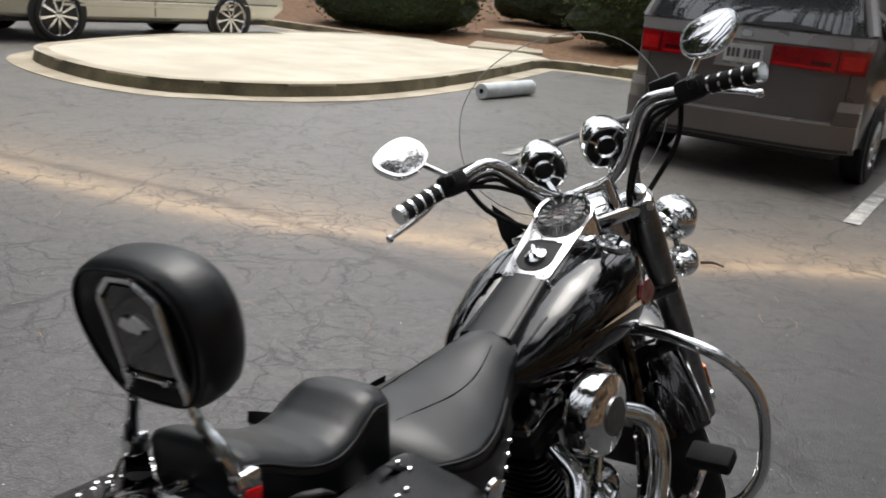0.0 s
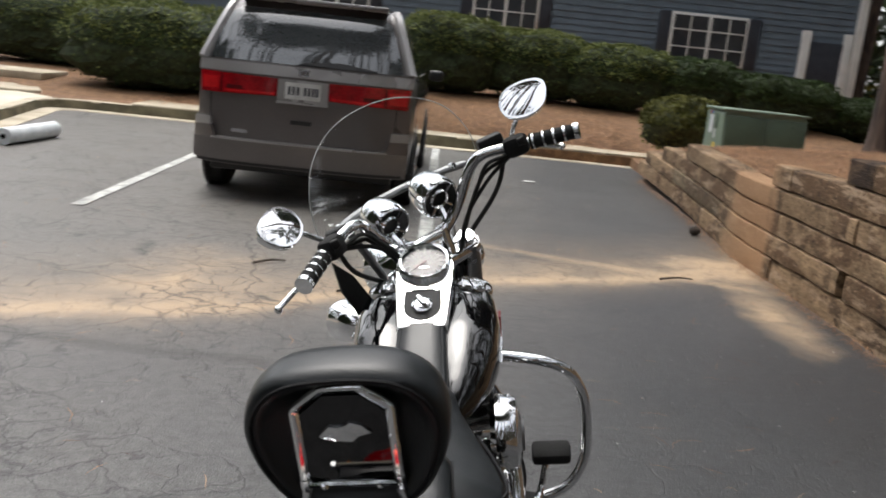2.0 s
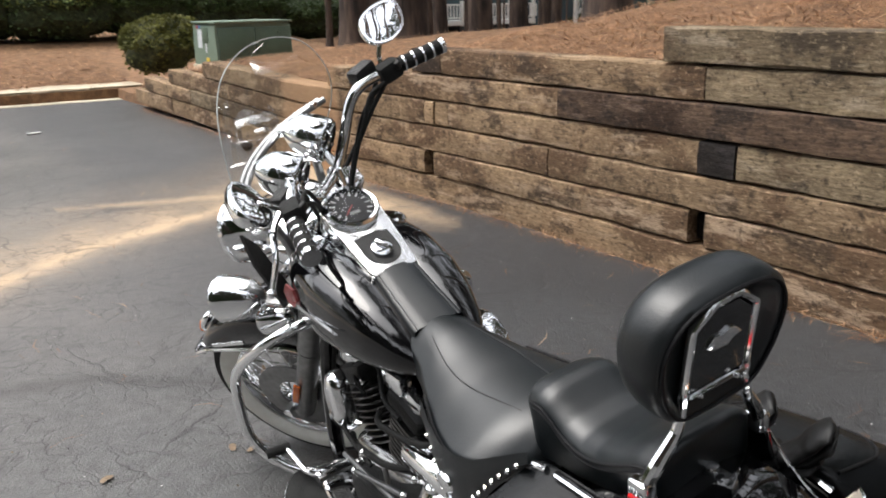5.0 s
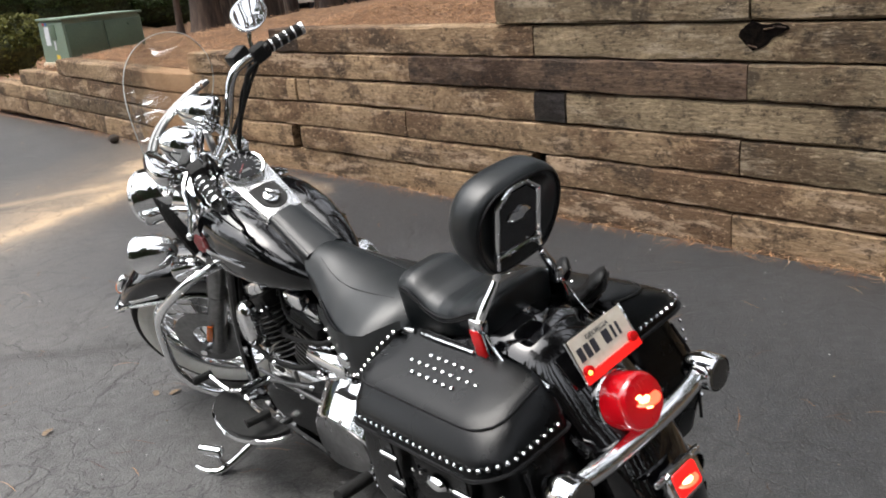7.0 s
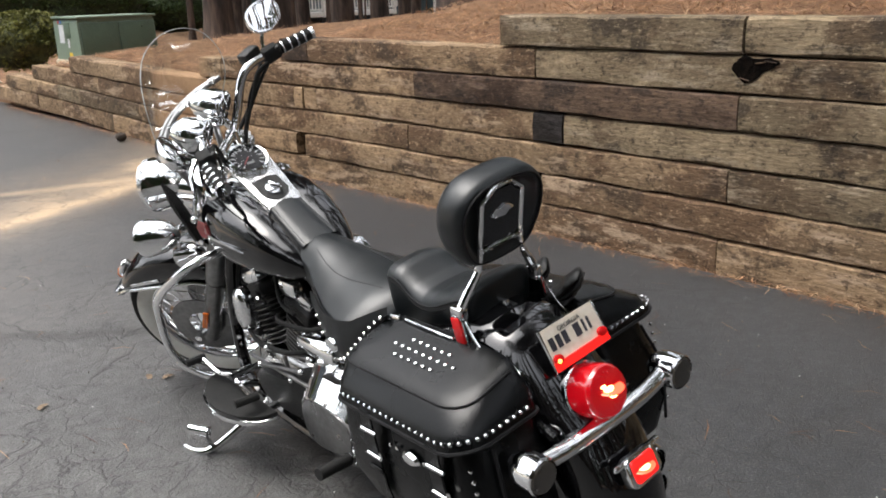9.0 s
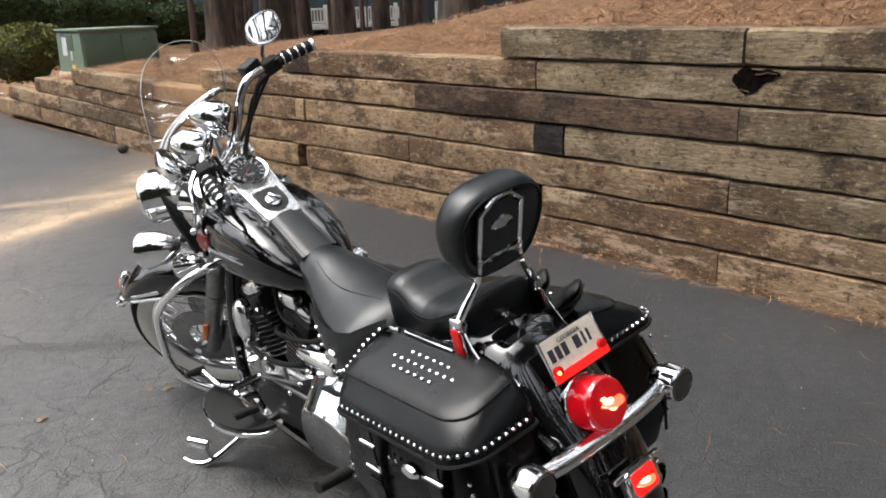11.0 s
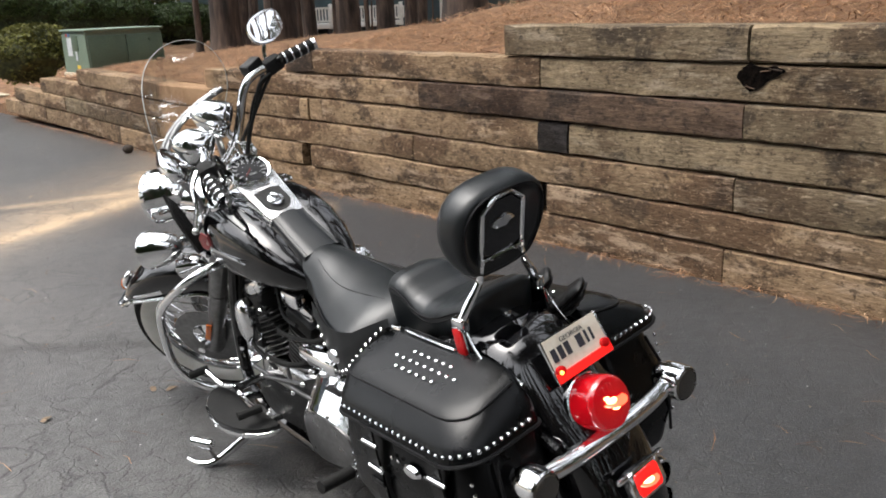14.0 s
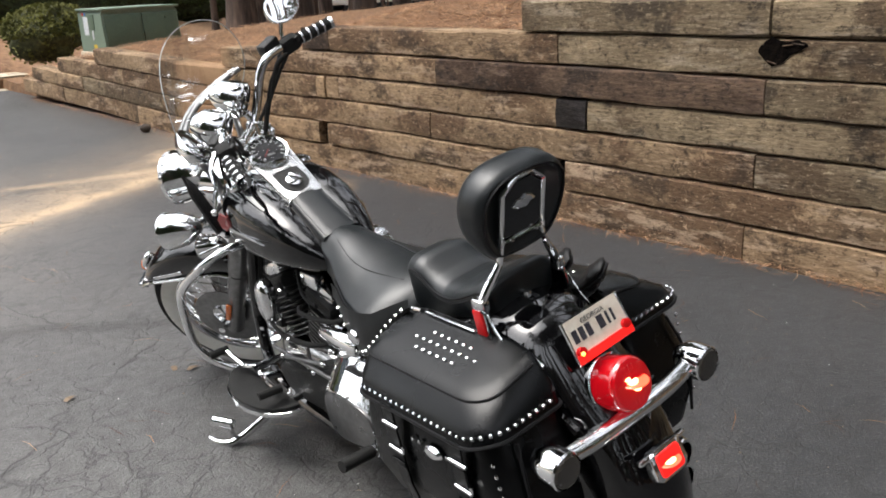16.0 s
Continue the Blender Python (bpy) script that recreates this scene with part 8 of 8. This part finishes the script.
for seed, a, d in ((1, Vector((-0.045, 0.065, 0.012)), Vector((0.055, -0.045, 0.050))), (2, Vector((-0.045, -0.030, 0.014)), Vector((0.040, -0.066, 0.056)))):
    side = Vector((-d.y, d.x, 0)).normalized()
    g = fold("glove", [a, a + d * 0.35 + Vector((0, 0, -0.008)), a + d * 0.75 + Vector((0, 0, -0.002)), a + d, a + d * 1.04 + Vector((0, 0, -0.006))], [0.024, 0.034, 0.036, 0.031, 0.012], [0.008, 0.010, 0.009, 0.007, 0.003], gl, seed, "black leather glove")
    low = Vector((0, 0, -0.020))
    fold("cuff", [a + d * 0.2 + low * 0.3, a + d * 0.6 + low, a + d * 0.95 + low * 0.9, a + d * 1.10 + low * 0.5], [0.028, 0.034, 0.035, 0.020], [0.007, 0.008, 0.008, 0.003], g, seed + 3)
    fold("cuff", [a + d * 0.1 + low * 0.9, a + d * 0.6 + low * 1.7, a + d * 0.85 + low * 1.8], [0.030, 0.036, 0.026], [0.010, 0.010, 0.004], g, seed + 4)
    for k in range(4):
        o = a + side * (0.015 * (k - 1.5))
        fold("finger", [o + d * 0.1, o - d * 0.25 + Vector((0, 0, 0.004)), o - d * 0.5 + Vector((0.004 * k, 0, 0.010))], [0.010, 0.009, 0.007], [0.009, 0.008, 0.006], g, seed + 5 + k)

# ---- loose things on the lot ----
ROLL = material("dirty white plastic roll", (0.84, 0.87, 0.88), (0.66, 0.70, 0.72), 6, 0.55, bump=0.15, bump_scale=40)
rl = thing("plastic_roll", Matrix(), "dirty white plastic-wrapped roll lying by the gutter", "roll")
r_ax = along((-4.93, 7.45, 0.094), (-4.90, 8.55, 0.094))
part("roll", lathe([(0.02, 0), (0.09, 0), (0.094, 0.01), (0.092, 0.3), (0.094, 0.6), (0.092, 0.9), (0.094, 1.09), (0.09, 1.10), (0, 1.10)], r_ax, 22), ROLL, rl)
part("core", lathe([(0, -0.004), (0.03, -0.004), (0.03, 0.01)], r_ax, 12), HOLLOW, rl, "dark core")
STICK = material("dry stick", (0.06, 0.045, 0.035), (0.035, 0.026, 0.02), 12, 0.9)
LEAF_DRY = material("dry leaf", (0.26, 0.19, 0.12), (0.16, 0.11, 0.07), 12, 0.8)
PAPER = material("white litter", (0.65, 0.65, 0.63), None, 12, 0.8)
for a, e in (((-1.22, 3.50), (-1.05, 3.66)), ((1.50, 4.32), (1.76, 4.44)), ((-0.62, 3.05), (-0.50, 3.08))):
    b = tube([(a[0], a[1], 0.014), ((a[0] + e[0]) / 2, (a[1] + e[1]) / 2 + 0.012, 0.022), (e[0], e[1], 0.012)], [0.009, 0.008, 0.004], 6, 4)
    tagged(finish(b, "stick", STICK, 40), "short dry stick lying on the asphalt", "stick", "sticks on the lot")
tagged(finish(blob(0.055, 0.05, 0.045, (2.24, 6.46, 0.045), sub=2), "pine_cone", STICK, 0), "dark pine cone on the asphalt by the wall", "pine cone")
tagged(finish(plate([(-0.09, -0.02), (-0.03, -0.035), (0.08, -0.02), (0.09, 0.02), (0, 0.035), (-0.07, 0.02)], 0.012, pose(0.80, 9.05, 0.015, 4, 0, 20), 0.003), "litter", PAPER, 20), "scrap of white litter on the asphalt", "litter")
for x, y, q in ((-0.01, 0.84, 10), (-0.06, 0.89, 75), (-0.44, 0.92, 30)):
    b = loft([[(-0.035, w, 0.004), (-0.01, w * 1.6, 0.012), (0.02, w * 1.4, 0.010), (0.045, w * 0.3, 0.004)] for w in (-0.012, 0.0, 0.012)], closed=False, caps=False)
    b.transform(pose(x, y, 0.002, 0, 0, q) @ Matrix.Scale(0.6, 4))
    tagged(finish(b, "leaf", LEAF_DRY, 0), "curled dry leaf on the asphalt", "leaf", "dry leaves")

# ---- pine needles: on the bank, along the wall's foot and strewn over the lot ----
def needles(name, n, place, label, seed, length=0.13, width=0.0032, lift=0.012):
    rng = np.random.default_rng(seed)
    pts = np.array([place(rng) for _ in range(n)])
    q, tilt = rng.uniform(0, 2 * math.pi, n), rng.normal(0, 0.16, n)
    d = np.stack([np.cos(q) * np.cos(tilt), np.sin(q) * np.cos(tilt), np.sin(tilt)], 1)
    e = np.stack([-np.sin(q), np.cos(q), 0 * q], 1)
    L = length * rng.uniform(0.5, 1.3, n)[:, None]
    bend = rng.normal(0, 0.12, n)[:, None] * L * e
    a, c, m = pts - d * L / 2, pts + d * L / 2, pts + bend + (0, 0, 0.004)
    w = e * width / 2
    verts = np.stack([a - w * 0.5, a + w * 0.5, m + w, c, m - w], 1).reshape(-1, 3)
    faces = (np.arange(n)[:, None] * 5 + np.array([0, 4, 3, 2, 1])).tolist()
    me = bpy.data.meshes.new(name)
    me.from_pydata(verts.tolist(), [], faces)
    me.materials.append(NEEDLE)
    return tagged(new(name, me), label, "pine needles", kind="stuff")


def on_bank(rng):
    y = rng.uniform(-3, 11.5)
    x = 2.62 + abs(rng.normal(0, 1.3))
    return x, y, bank_height(x, y) + rng.uniform(0.004, 0.03)


def on_bed(rng):
    x, y = rng.uniform(-5.5, 3), 12.45 + abs(rng.normal(0, 1.6))
    return x, y, bank_height(x, y) + rng.uniform(0.004, 0.03)


def by_wall(rng):
    y = rng.uniform(-3, 10.5)
    return wall_line(y) - abs(rng.normal(0, 0.05)) - 0.01, y, rng.uniform(0.006, 0.025)


def on_lot(rng):
    return rng.uniform(-4, 2.4), rng.uniform(-1.5, 9), 0.010


def over_wall(rng):
    y = rng.uniform(-3, 8)
    c = float(np.interp(y, [-3, 1.47, 1.48, 3.76, 3.77, 4.95, 4.96, 8], [1.22, 1.22, 1.046, 1.046, 0.872, 0.872, 0.70, 0.72]))
    return wall_line(y) + rng.uniform(0.02, 0.22), y, c + 0.012


needles("pine_straw", 60000, on_bank, "loose rust-brown pine needles on the bank", 1, 0.14, 0.0042)
needles("pine_straw", 14000, on_bed, "loose pine needles in the planting bed", 2, 0.20, 0.009)
needles("pine_straw", 2200, by_wall, "pine needles gathered at the foot of the wall", 3, 0.10, 0.003)
needles("pine_straw", 700, on_lot, "single pine needles strewn over the asphalt", 4, 0.11, 0.0026)
rng = np.random.default_rng(77)
grit = np.stack([rng.uniform(-4, 2.3, 2600), rng.uniform(-2.0, 6, 2600), np.full(2600, 0.009)], 1)
tagged(new("grit", leaf_mesh("grit", grit, rng.uniform(0.003, 0.009, 2600), [STICK, LEAF_DRY, PAPER], rng, 0.7, rng.choice([0, 0, 0, 1, 1, 2], 2600))), "small grit and bark crumbs on the asphalt", "grit", kind="stuff")
needles("pine_straw", 900, over_wall, "pine needles on top of the timbers", 5, 0.11, 0.003)
